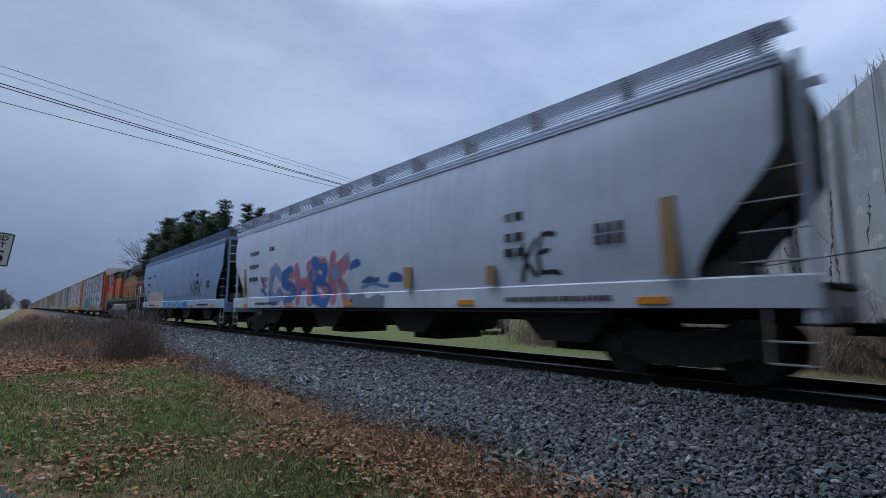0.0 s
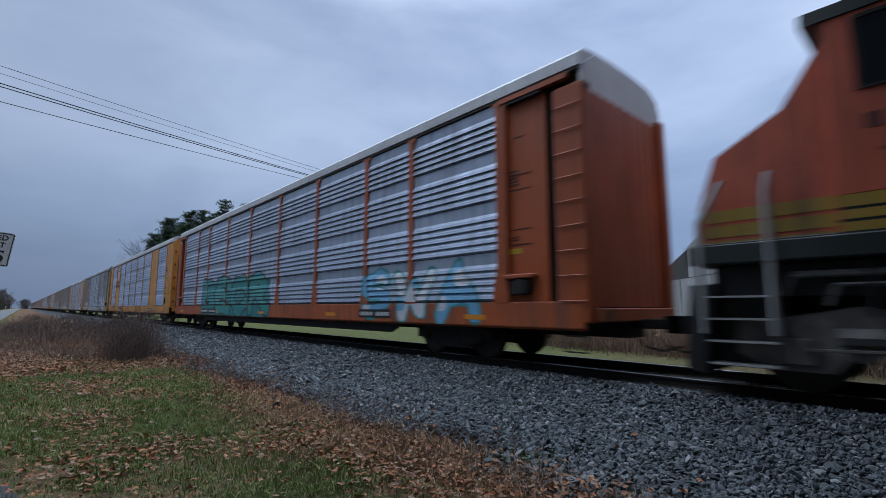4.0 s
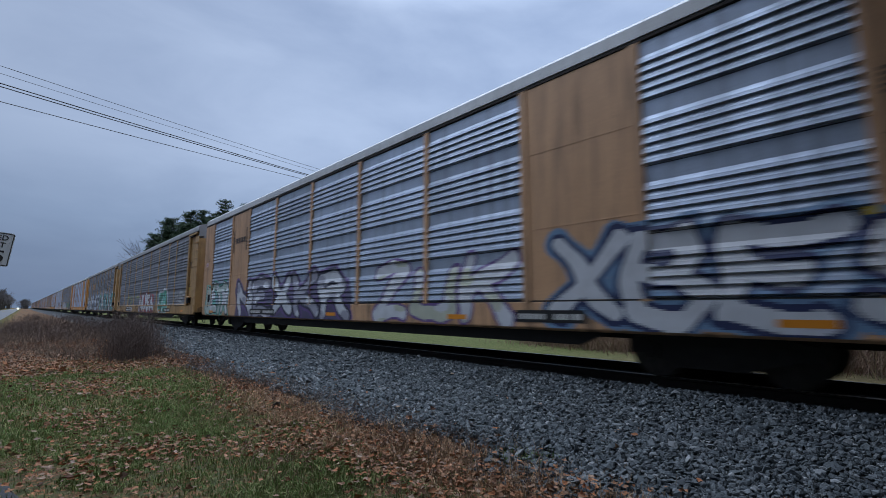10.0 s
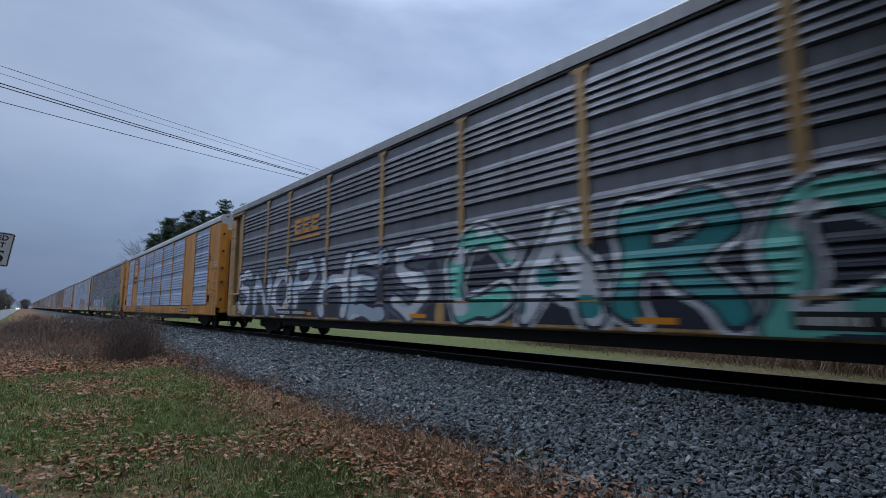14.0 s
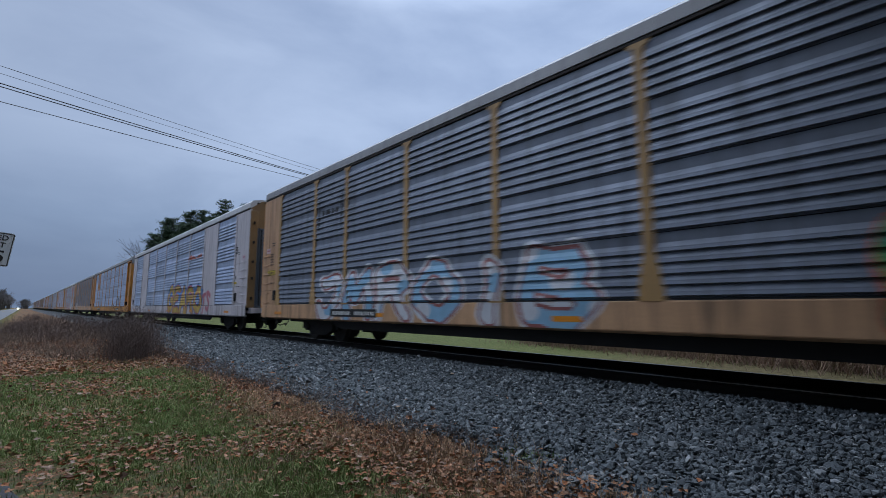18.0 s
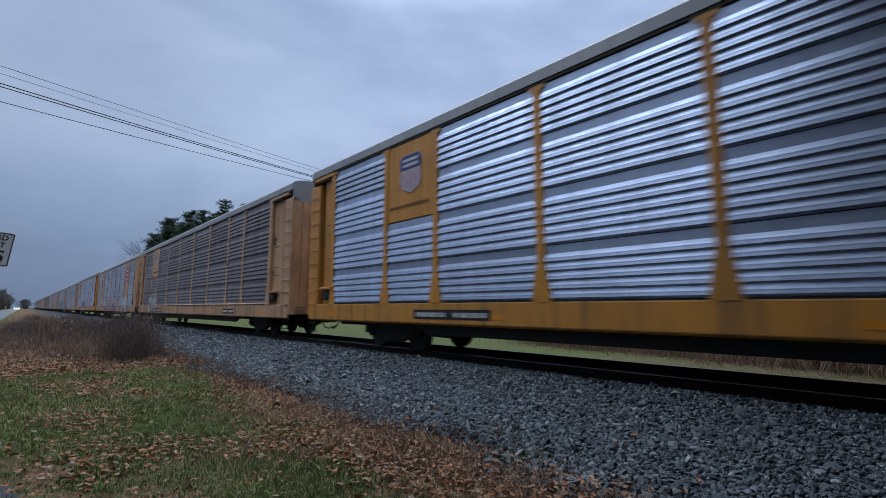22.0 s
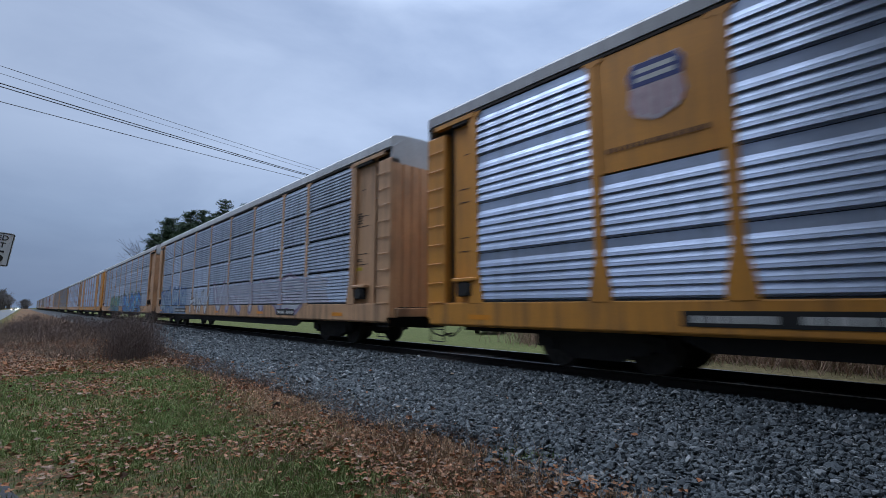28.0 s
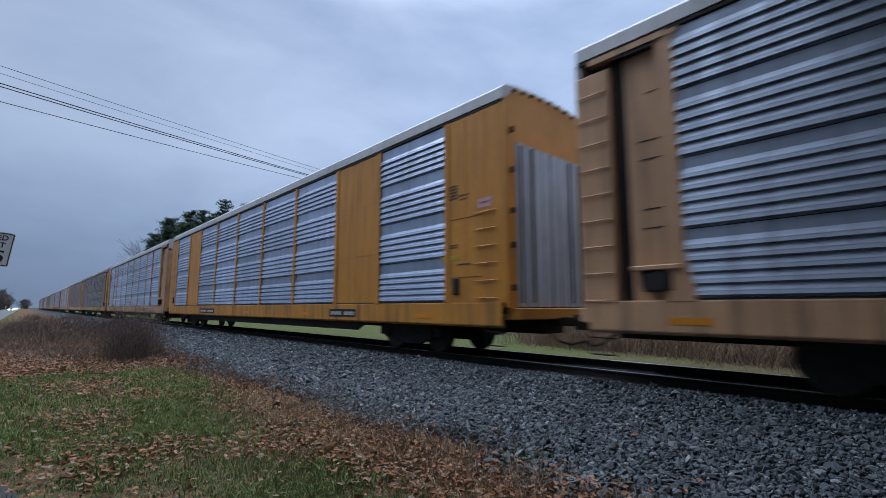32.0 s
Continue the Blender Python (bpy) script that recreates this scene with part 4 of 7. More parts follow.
def autorack_surface(bays, style, solid, half_solid, flush, b0, b1):
    """The levels, the kinds of surface and their depths on a car carrier's side."""
    prof = []
    for za, zb in zip(ROWS_Z, ROWS_Z[1:]):
        prof += corrugation(style, za, zb)
    PX, PZ = np.array([q[0] for q in prof]), np.array([q[1] for q in prof])
    levels = sorted({round(z, 4) for z in PZ} | {round(0.745 + 0.031 * i, 4) for i in range(16)} | {1.212, 1.24} | {round(1.24 + 0.04 * i, 4) for i in range(104)})
    levels = [z for i, z in enumerate(levels) if i == 0 or z - levels[i - 1] > 0.003]
    seams = np.array(ROWS_Z)

    def sort_of(Y, Z):
        k = np.full(Y.shape, 3 if flush else 5)
        k[(Y > bays[0]) & (Y < bays[-1])] = 1
        for i in solid:
            k[(Y > bays[i] - 0.03) & (Y < bays[i + 1] + 0.03)] = 4
        for i in half_solid:
            k[(Y > bays[i]) & (Y < bays[i + 1]) & (Z > ROWS_Z[2])] = 4
        k[(k == 1) & (np.abs(Z[..., None] - seams).min(-1) < 0.0065)] = -1
        half = np.full(Z.shape, 0.075) if solid else np.where(Z < 1.34, 0.2, np.clip(0.2 - 0.115 * (Z - 1.34) / 0.61, 0.085, 0.2))
        for y in bays:
            k[np.abs(Y - y) < half] = 2
        k[(k == 5) & ((np.abs(Y - b0) < 0.66) | (np.abs(Y - b1) < 0.66))] = 6
        k[(k == 5) & ((np.abs(Y - b0) < 0.9) | (np.abs(Y - b1) < 0.9))] = -1
        k[(Z > 1.212) & (Z < 1.24)] = -1
        k[(Z < 1.212)] = 0
        k[(Z < 0.76) | (Y < b0 + 0.14) | (Y > b1 - 0.14)] = -1
        return k

    flat = {0: NEAR - 0.006, 2: NEAR - (0.02 if solid else 0.014), 3: NEAR + 0.004, 4: NEAR + 0.004, 5: NEAR + 0.1, 6: NEAR + 0.006}
    return levels, sort_of, lambda k, z: float(np.interp(z, PZ, PX)) if k == 1 else flat[k]


HOPPER_SIDE = ((1.5, 1.5), (1.56, 2.0), (1.595, 2.6), (1.6, 3.2), (1.585, 3.8), (1.54, 4.25), (1.5, 4.42))


def hopper_surface(length):
    levels = [1.11 + 0.026 * i for i in range(16)] + [1.54 + 0.028 * i for i in range(100)]

    def sort_of(Y, Z):
        k = np.where(Z < 1.52, 0, 1)
        k[(Y < 2.2) | (Y > length - 2.2)] = -1
        return k

    return levels, sort_of, lambda k, z: -1.534 if k == 0 else -float(np.interp(z, [q[1] for q in HOPPER_SIDE], [q[0] for q in HOPPER_SIDE])) - 0.002


def autorack(num, length, hue="yellow", panel="silver", style="grouped", solid=(), logo=None, half_solid=(), door="frame", roof="roofwhite", tags=(), near=True, label="", gaps=False, ledge=False, posts=None, patches=None, flat_end=False, rear_label=False, cap_hue=None, rear_posts=None):
    """A long enclosed car carrier. Its own y runs from the leading coupling back to the trailing one."""
    F, P = coat(hue), coat(panel)
    T = coat(posts) if posts else F
    S = sill_coat(hue)
    R = coat(roof)
    D = F if door == "frame" else coat(door)
    car = new("autorack")
    tagged(car, label or ("long enclosed car carrier with %s frame and ribbed steel panels" % WARD[hue]), "rail car", "cars of the freight train")
    k = length / 28.74
    car_y = lambda v: v * k
    bays = [car_y(b) for b in (BAYS if solid else OPEN_BAYS)]
    b0, b1 = car_y(BODY0 + (0.16 if solid else 0)), car_y(BODY1)
    # sill with lip, underframe, far side, roof
    part("side_sill", Geo().prism([(NEAR, 0.74), (NEAR + 0.09, 0.70), (NEAR + 0.09, 0.78), (NEAR + 0.03, 0.8), (NEAR + 0.03, 1.16), (NEAR + 0.09, 1.18), (NEAR + 0.09, 1.215), (NEAR, 1.21), (NEAR - 0.006, 1.19), (NEAR - 0.006, 0.76)], b0 + 0.12, b1 - 0.12), S, car)
    part("deck", Geo().box(-1.5, 1.55, b0 + 0.1, b1 - 0.1, 0.98, 1.2), STEEL, car)
    part("center_sill", Geo().box(-0.35, 0.35, b0, b1, 0.55, 0.98), STEEL, car)
    for x in (-1.42, 1.36):
        part("fishbelly_sill", shared(("fishbelly_sill", x, round(length, 2)), lambda: Geo().prism([(car_y(5.2), 1.0), (car_y(6.4), 0.47), (car_y(22.3), 0.47), (car_y(23.5), 1.0)], x, x + 0.06, "x"), STEEL), None, car)
    part("far_side_wall", Geo().box(1.5, 1.58, b0 + 0.05, b1 - 0.05, 0.74, 5.4), F, car)
    # shade of the inside put in as a black sheet behind the panels
    part("inner_liner", Geo().box(NEAR + 0.085, NEAR + 0.11, bays[0], bays[-1], 1.2, 5.4), BLACK, car, "black sheet standing for the shaded inside seen through gaps")
    rp = [(NEAR - 0.012, 5.43), (NEAR + 0.0, 5.66), (NEAR + 0.1, 5.76), (-1.15, 5.83), (-0.5, 5.87), (0.5, 5.87), (1.15, 5.83), (1.55, 5.66), (1.6, 5.43)]
    nseg = 9 if near else 3
    for i in range(nseg):
        ya, yb = b0 + 0.04 + (b1 - b0 - 0.08) * i / nseg, b0 + 0.04 + (b1 - b0 - 0.08) * (i + 1) / nseg - (0.008 if near else 0)
        part("roof_sheet", shared(("roof_sheet", round(yb - ya, 3)), lambda: Geo().prism(rp, 0, yb - ya), R), None, car, loc=(0, ya, 0))
    # shade of the gap over the sill, drawn as a black strip
    part("sill_gap", Geo().box(NEAR - 0.0015, NEAR + 0.05, bays[0], bays[-1], 1.213, 1.236), BLACK, car, "black strip standing for the shaded gap above the sill")
    if ledge:
        part("sill_ledge", Geo().prism([(NEAR - 0.03, 1.24), (NEAR - 0.03, 1.27), (NEAR + 0.03, 1.34), (NEAR + 0.03, 1.24)], bays[0] + 0.05, bays[-1] - 0.05), F, car)
    part("eave_rail", Geo().prism([(NEAR - 0.002, 5.36), (NEAR - 0.002, 5.408), (NEAR + 0.12, 5.42), (NEAR + 0.12, 5.34), (NEAR + 0.05, 5.34)], b0 + 0.06, b1 - 0.06), RUST, car)
    # panels and posts
    for i in range(9):
        y0, y1 = bays[i], bays[i + 1]
        if i in solid:
            part("plain_panel", Geo().box(NEAR + 0.01, NEAR + 0.06, y0 - 0.03, y1 + 0.03, 1.2, 5.35, 0.008), F, car)
            if near:
                part("wall_seam", Geo().box(NEAR + 0.004, NEAR + 0.011, (y0 + y1) / 2 - 0.025, (y0 + y1) / 2 + 0.025, 1.24, 5.3, 0.003), F, car)
                for z in (2.55, 4.0):
                    part("wall_seam", Geo().box(NEAR + 0.006, NEAR + 0.011, y0 + 0.05, y1 - 0.05, z, z + 0.02, 0.002), F, car)
            continue
        pm = P
        if patches and i in patches:
            pm = coat(patches[i])
        zz = ROWS_Z if near else (ROWS_Z[0], ROWS_Z[-1])
        for j in range(len(zz) - 1):
            za, zb = zz[j], zz[j + 1] - (0.035 if gaps else 0.0)
            if i in half_solid and j >= 2:
                continue
            st = style if near else "fine"
            me = shared(("side_panel", st, i, j, round(length, 2), gaps), lambda: Geo().sheet(corrugation(st, za, zb), y0 + 0.04, y1 - 0.04), pm)
            part("side_panel", me, None, car)
        if i in half_solid:
            part("plain_panel", Geo().box(NEAR + 0.01, NEAR + 0.06, y0, y1, ROWS_Z[2] + 0.02, 5.35, 0.008), F, car)
    for i, y in enumerate(bays):
        if solid:
            w = 0.075
            prof = [(y - w, 1.2), (y + w, 1.2), (y + w, 5.35), (y - w, 5.35)]
        else:
            w = 0.085
            prof = [(y - 0.2, 1.2), (y + 0.2, 1.2), (y + 0.2, 1.34), (y + w, 1.95), (y + w, 5.25), (y + 0.17, 5.3), (y + 0.17, 5.35), (y - 0.17, 5.35), (y - 0.17, 5.3), (y - w, 5.25), (y - w, 1.95), (y - 0.2, 1.34)]
        part("post", Geo().prism(prof, NEAR - (0.02 if solid else 0.014), NEAR + 0.05, "x"), coat(rear_posts) if rear_posts and i > 6 else T, car)
    if gaps and near:
        for y in bays[1:-1]:
            for z in ROWS_Z[1:-1]:
                part("clamp", shared(("clamp",), lambda: Geo().box(NEAR - 0.012, NEAR - 0.001, -0.16, 0.16, -0.045, 0.045), WHITE), None, car, loc=(0, y, z))
    # end bays: a recessed plain wall, a corner column with rungs, end doors
    for lead in (True, False):
        e, inner = (b0, bays[0]) if lead else (b1, bays[-1])
        d = 1 if lead else -1
        flush = bool(solid) or flat_end
        ya, yb = sorted((e + d * (0.0 if flush else 0.86), inner))
        if flush:
            # smooth corner wall with a short ladder of inset rungs
            part("end_side_wall", Geo().box(NEAR + 0.004, NEAR + 0.09, ya, yb, 1.2, 5.36, 0.012), F, car)
            if near:
                ra, rb = sorted((e + d * 0.25, e + d * 0.8))
                if abs(inner - e) > 1.5:
                    ladder(car, ra, rb, 1.3, 3.3, 0.36, F)
                for q in (0.32, 0.66):
                    part("wall_seam", Geo().box(NEAR - 0.004, NEAR + 0.006, ya + (yb - ya) * q - 0.02, ya + (yb - ya) * q + 0.02, 1.24, 5.3, 0.003), F, car)
                for z in (1.75, 3.05):
                    part("wall_seam", Geo().box(NEAR - 0.002, NEAR + 0.006, ya + (yb - ya) * 0.36, yb - 0.05, z, z + 0.008), RUST, car)
                for z, w in ((3.55, 0.3), (3.46, 0.24), (2.02, 0.4)):
                    c = inner - d * 0.55
                    part("stencil", Geo().box(NEAR - 0.001, NEAR + 0.006, c - w / 2, c + w / 2, z, z + 0.035), INK, car)
                c = e + d * 0.55
                pl = part("placard", Geo().box(NEAR - 0.002, NEAR + 0.006, c - 0.17, c + 0.17, 3.2, 3.4), plain("placard_pink", (0.62, 0.45, 0.5), 0.5), car, "small pale pink placard")
                part("print", Geo().box(NEAR - 0.0045, NEAR - 0.0025, c - 0.12, c + 0.12, 3.28, 3.33), plain("placard_print", (0.4, 0.12, 0.16), 0.6), pl)
                part("brake_lever", Geo().box(NEAR - 0.05, NEAR + 0.01, inner - d * 0.3 - 0.1, inner - d * 0.3 + 0.1, 1.38, 1.75, 0.02), STEEL, car)
        else:
            # recessed door between a post and a ladder column, under an overhang
            part("end_door_side", Geo().box(NEAR + 0.1, NEAR + 0.14, ya, yb, 1.2, 5.36, 0.01), F, car)
            ca, cb = sorted((e, e + d * 0.64))
            part("corner_column", Geo().box(NEAR + 0.006, NEAR + 0.3, ca, cb, 0.84, 5.14, 0.03), F, car)
            part("corner_column", Geo().box(1.3, 1.585, ca - (0.1 if lead else 0), cb + (0 if lead else 0.1), 0.84, 5.14, 0.03), F, car)
            sa, sb = sorted((e + d * 0.62, e + d * 0.9))
            # the slot's shade is a black sheet set behind the column
            part("door_slot", Geo().box(NEAR + 0.2, NEAR + 0.24, sa, sb, 1.2, 5.36), BLACK, car, "black sheet standing for the shaded slot beside the door")
            part("end_post", Geo().box(NEAR - 0.008, NEAR + 0.1, *sorted((inner - d * 0.17, inner)), 1.2, 5.36, 0.01), T, car)
            if near:
                ladder(car, ca + 0.06, cb - 0.06, 1.22, 5.1, 0.44, F)
                hood = Geo().prism([(NEAR - 0.035, 5.27), (NEAR - 0.035, 5.37), (NEAR + 0.14, 5.42), (NEAR + 0.14, 5.3)], *sorted((e + d * 0.3, inner)))
                part("door_hood", hood, F, car, "overhanging track of the end door")
                part("door_lock", Geo().box(NEAR + 0.0, NEAR + 0.1, inner - d * 0.45 - 0.14, inner - d * 0.45 + 0.14, 1.42, 1.66, 0.02), STEEL, car)
                for z, w in ((3.72, 0.55), (3.42, 0.55), (2.62, 0.5), (2.32, 0.55), (4.5, 0.25)):
                    c = (ya + yb) / 2 + d * 0.1
                    part("wall_seam", Geo().box(NEAR + 0.092, NEAR + 0.1, c - w / 2, c + w / 2, z, z + 0.016), BLACK, car)
                bk = inner - d * 0.4
                part("lock_bracket", Geo().box(NEAR - 0.06, NEAR + 0.1, bk - 0.42, bk + 0.3, 1.66, 1.74, 0.015), F, car)
                part("brake_gear", Geo().box(NEAR - 0.03, NEAR + 0.1, bk - 0.3, bk + 0.16, 1.34, 1.64, 0.03).cyl((NEAR - 0.06, bk - 0.1, 1.5), (NEAR + 0.02, bk - 0.1, 1.5), 0.15, 0.13, 10), STEEL, car, "black brake gear at the door's foot")
                part("roller_track", Geo().box(NEAR - 0.02, NEAR + 0.09, *sorted((e + d * 0.9, inner - d * 0.2)), 5.2, 5.28), STEEL, car, "dark track of the end door")
        for s in (-1, 1):
            x0, x1 = sorted((s * 0.02, s * 1.5))
            n, step = 5, (x1 - x0) / 5
            edge = []
            for q in range(n):
                xa = x0 + step * q
                edge += [(xa, e + d * 0.025), (xa + 0.03, e - d * 0.012), (xa + step - 0.05, e - d * 0.012), (xa + step - 0.02, e + d * 0.025)]
            edge += [(x1, e + d * 0.05), (x0, e + d * 0.05)]
            part("end_door", Geo().prism(edge, 1.12, 4.55 if door != "frame" else 5.0, "z"), D, car)
        cap = [(-1.56, 4.55 if door != "frame" else 5.0), (1.56, 4.55 if door != "frame" else 5.0), (1.56, 5.42), (1.15, 5.74), (0.5, 5.8), (-0.5, 5.8), (-1.15, 5.74), (-1.56, 5.42)]
        part("end_gable", Geo().prism(cap, *sorted((e + d * 0.0, e + d * 0.09))), coat(cap_hue) if cap_hue else R if door == "frame" else F, car)
        if flush and near:
            # corner posts wrap round onto the end; hinges of the folding doors stand out from them
            for x0, x1 in ((NEAR + 0.006, -1.28), (1.28, 1.58)):
                part("corner_post", Geo().box(x0, x1, *sorted((e - d * 0.05, e + d * 0.03)), 1.1, 5.3, 0.015), coat(cap_hue) if cap_hue else sill_coat(hue), car)
                for z in (1.5, 2.35, 3.05, 3.9, 4.75):
                    part("hinge", shared(("hinge",), lambda: Geo().box(-0.035, 0.035, -0.05, 0.05, -0.06, 0.06, 0.012), RUST), None, car, loc=((x0 + x1) / 2, e - d * 0.08, z))
            for q in range(9):
                part("roof_cleat", shared(("roof_cleat",), lambda: Geo().box(-0.05, 0.05, -0.035, 0.035, -0.025, 0.025, 0.008), RUST), None, car, loc=(-1.3 + 0.32 * q, e - d * 0.05, 5.62 + 0.14 * math.sin(math.pi * (q + 0.5) / 9)))
            for x in (-1.1, -0.72, 0.72, 1.1):
                part("door_bar", shared(("door_bar",), lambda: Geo().cyl((0, 0, 1.2), (0, 0, 4.5), 0.022, 0.022, 6), STEEL), None, car, loc=(x, e - d * 0.035, 0))
        part("end_platform", Geo().box(-1.45, 1.45, *sorted((e - d * 0.16, e + d * 0.5)), 0.86, 1.1, 0.02), S, car)
        if near:
            for z in (0.35, 0.62):
                part("step", Geo().rod([(NEAR + 0.04, e + d * 0.1, z + 0.3), (NEAR + 0.04, e + d * 0.1, z), (NEAR + 0.04, e + d * 0.55, z), (NEAR + 0.04, e + d * 0.55, z + 0.3)], 0.014, 5), STEEL, car)
    # markings
    if near:
        for y in (3.3, 9.2, 14.6, 20.2, 26.4):
            part("reflector", shared(("reflector",), lambda: Geo().box(NEAR - 0.011, NEAR - 0.0065, -0.3, 0.3, 0.86, 0.96), ORANGE), None, car, loc=(0, car_y(y), 0))
        for y, h in () if hue == "white" else ((6.9, 0.75), (20.0 if solid else 21.4, 1.25)):
            c = car_y(y)
            lp = part("label_plate", Geo().box(NEAR - 0.012, NEAR - 0.0065, c - h, c + h, 0.84, 1.06), BLACK, car, "black stencil plate")
            bars(lp, c - 0.9 * h, c - 0.12 * h, 0.87, 1.03, WHITE, num * 3 + int(y), 1, NEAR - 0.016)
            bars(lp, c + 0.1 * h, c + 0.92 * h, 0.87, 1.03, WHITE, num * 5 + int(y), 1, NEAR - 0.016)
        bars(car, car_y(2.2), car_y(2.6), 3.5, 3.85, INK, num, 5, NEAR + (-0.002 if solid or flat_end else 0.094))
        bars(car, car_y(2.2), car_y(2.6), 2.4, 2.5, INK, num + 60, 2, NEAR + (-0.002 if solid or flat_end else 0.094))
        wx = NEAR + (-0.003 if solid or flat_end else 0.094)
        part("warning_label", Geo().box(wx, wx + 0.004, car_y(2.15), car_y(2.7), 2.15, 2.25), plain("yellow_label", (0.55, 0.4, 0.03), 0.5), car, "yellow warning label")
    if rear_label:
        ry = b1 - 0.92
        wl = part("warning_label", Geo().box(NEAR - 0.004, NEAR + 0.003, ry - 0.36, ry + 0.36, 2.33, 2.53), plain("yellow_label", (0.55, 0.4, 0.03), 0.5), car, "yellow warning label")
        for z0, z1 in ((2.345, 2.355), (2.505, 2.515)):
            part("border", Geo().box(NEAR - 0.007, NEAR - 0.0045, ry - 0.35, ry + 0.35, z0, z1), INK, wl)
        bars(wl, ry - 0.24, ry + 0.24, 2.385, 2.475, plain("label_print", (0.2, 0.13, 0.02), 0.6), num + 80, 1, NEAR - 0.007)
        bars(car, ry - 0.2, ry + 0.16, 2.7, 3.2, plain("faded_stencil", (0.15, 0.1, 0.07), 0.6), num + 81, 5, NEAR - 0.001)
    if logo == "shield":
        shield(car, (bays[7] + bays[8]) / 2 - 0.05, 4.62 if solid else 4.52, 1.3 if solid else 0.9, fresh=bool(solid))
        if half_solid:
            bars(car, bays[7] + 0.25, bays[8] - 0.2, 3.62, 3.74, plain("slogan_dark", (0.14, 0.06, 0.02), 0.6), num + 7, 1)
        if 7 in solid:
            bars(car, bays[7] + 0.35, bays[8] - 0.3, 3.08, 3.82, plain("slogan_dark", (0.14, 0.06, 0.02), 0.6), num + 7, 2)
    elif logo == "octagon":
        octagon(car, (bays[1] + bays[2]) / 2, 4.15, 1.75)
        octagon(car, (bays[7] + bays[8]) / 2, 4.15, 1.75)
    elif logo == "yellow_marks":
        # three bold underlined blocks
        x0, x1, w = NEAR - 0.016, NEAR - 0.0125, (bays[7] - bays[6] - 1.05) / 3
        for q in range(3):
            a = bays[6] + 0.55 + q * w
            part("lettering", Geo().box(x0, x1, a + 0.05, a + w - 0.05, 4.06, 4.2).box(x0, x1, a + 0.05, a + w - 0.05, 3.66, 3.8).box(x0, x1, a + w - 0.2, a + w - 0.05, 3.8, 4.06).box(x0, x1, a + 0.12, a + w - 0.2, 3.89, 3.97), coat("yellow"), car)
        part("underline", Geo().box(x0, x1, bays[6] + 0.5, bays[7] - 0.45, 3.46, 3.55), coat("yellow"), car)
    elif logo == "black_box":
        y0, y1 = (bays[7], bays[8])
        bars(car, y0 + 0.45, y1 - 0.45, 3.95, 4.3, INK, num, 1)
        part("lettering", Geo().box(NEAR - 0.006, NEAR - 0.002, y0 + 0.25, y0 + 0.33, 3.6, 4.6).box(NEAR - 0.006, NEAR - 0.002, y1 - 0.33, y1 - 0.25, 3.6, 4.6), INK, car)
    elif logo == "white_marks":
        bars(car, bays[6] + 0.3, bays[7] - 0.3, 3.5, 4.1, WHITE, num, 1, NEAR + 0.008)
    if tags:
        surface = autorack_surface(bays, style, solid, half_solid, bool(solid) or flat_end, b0, b1)
        for q, p in enumerate(tags):
            spray_on(car, p, num * 7 + q, *surface)
    # running gear
    truck(car, car_y(4.5))
    truck(car, car_y(24.2))
    coupler(car, b0, -1)
    coupler(car, b1, 1)
    CARS.append((car, None))
    return car


def coupling(k):
    """Where a car begins behind the first, with the slack that some couplings have taken up."""
    return 29.99 * k + {1: -0.12, 3: 0.3, 11: 0.3, 12: -0.1, 14: -0.2}.get(k, 0.0)


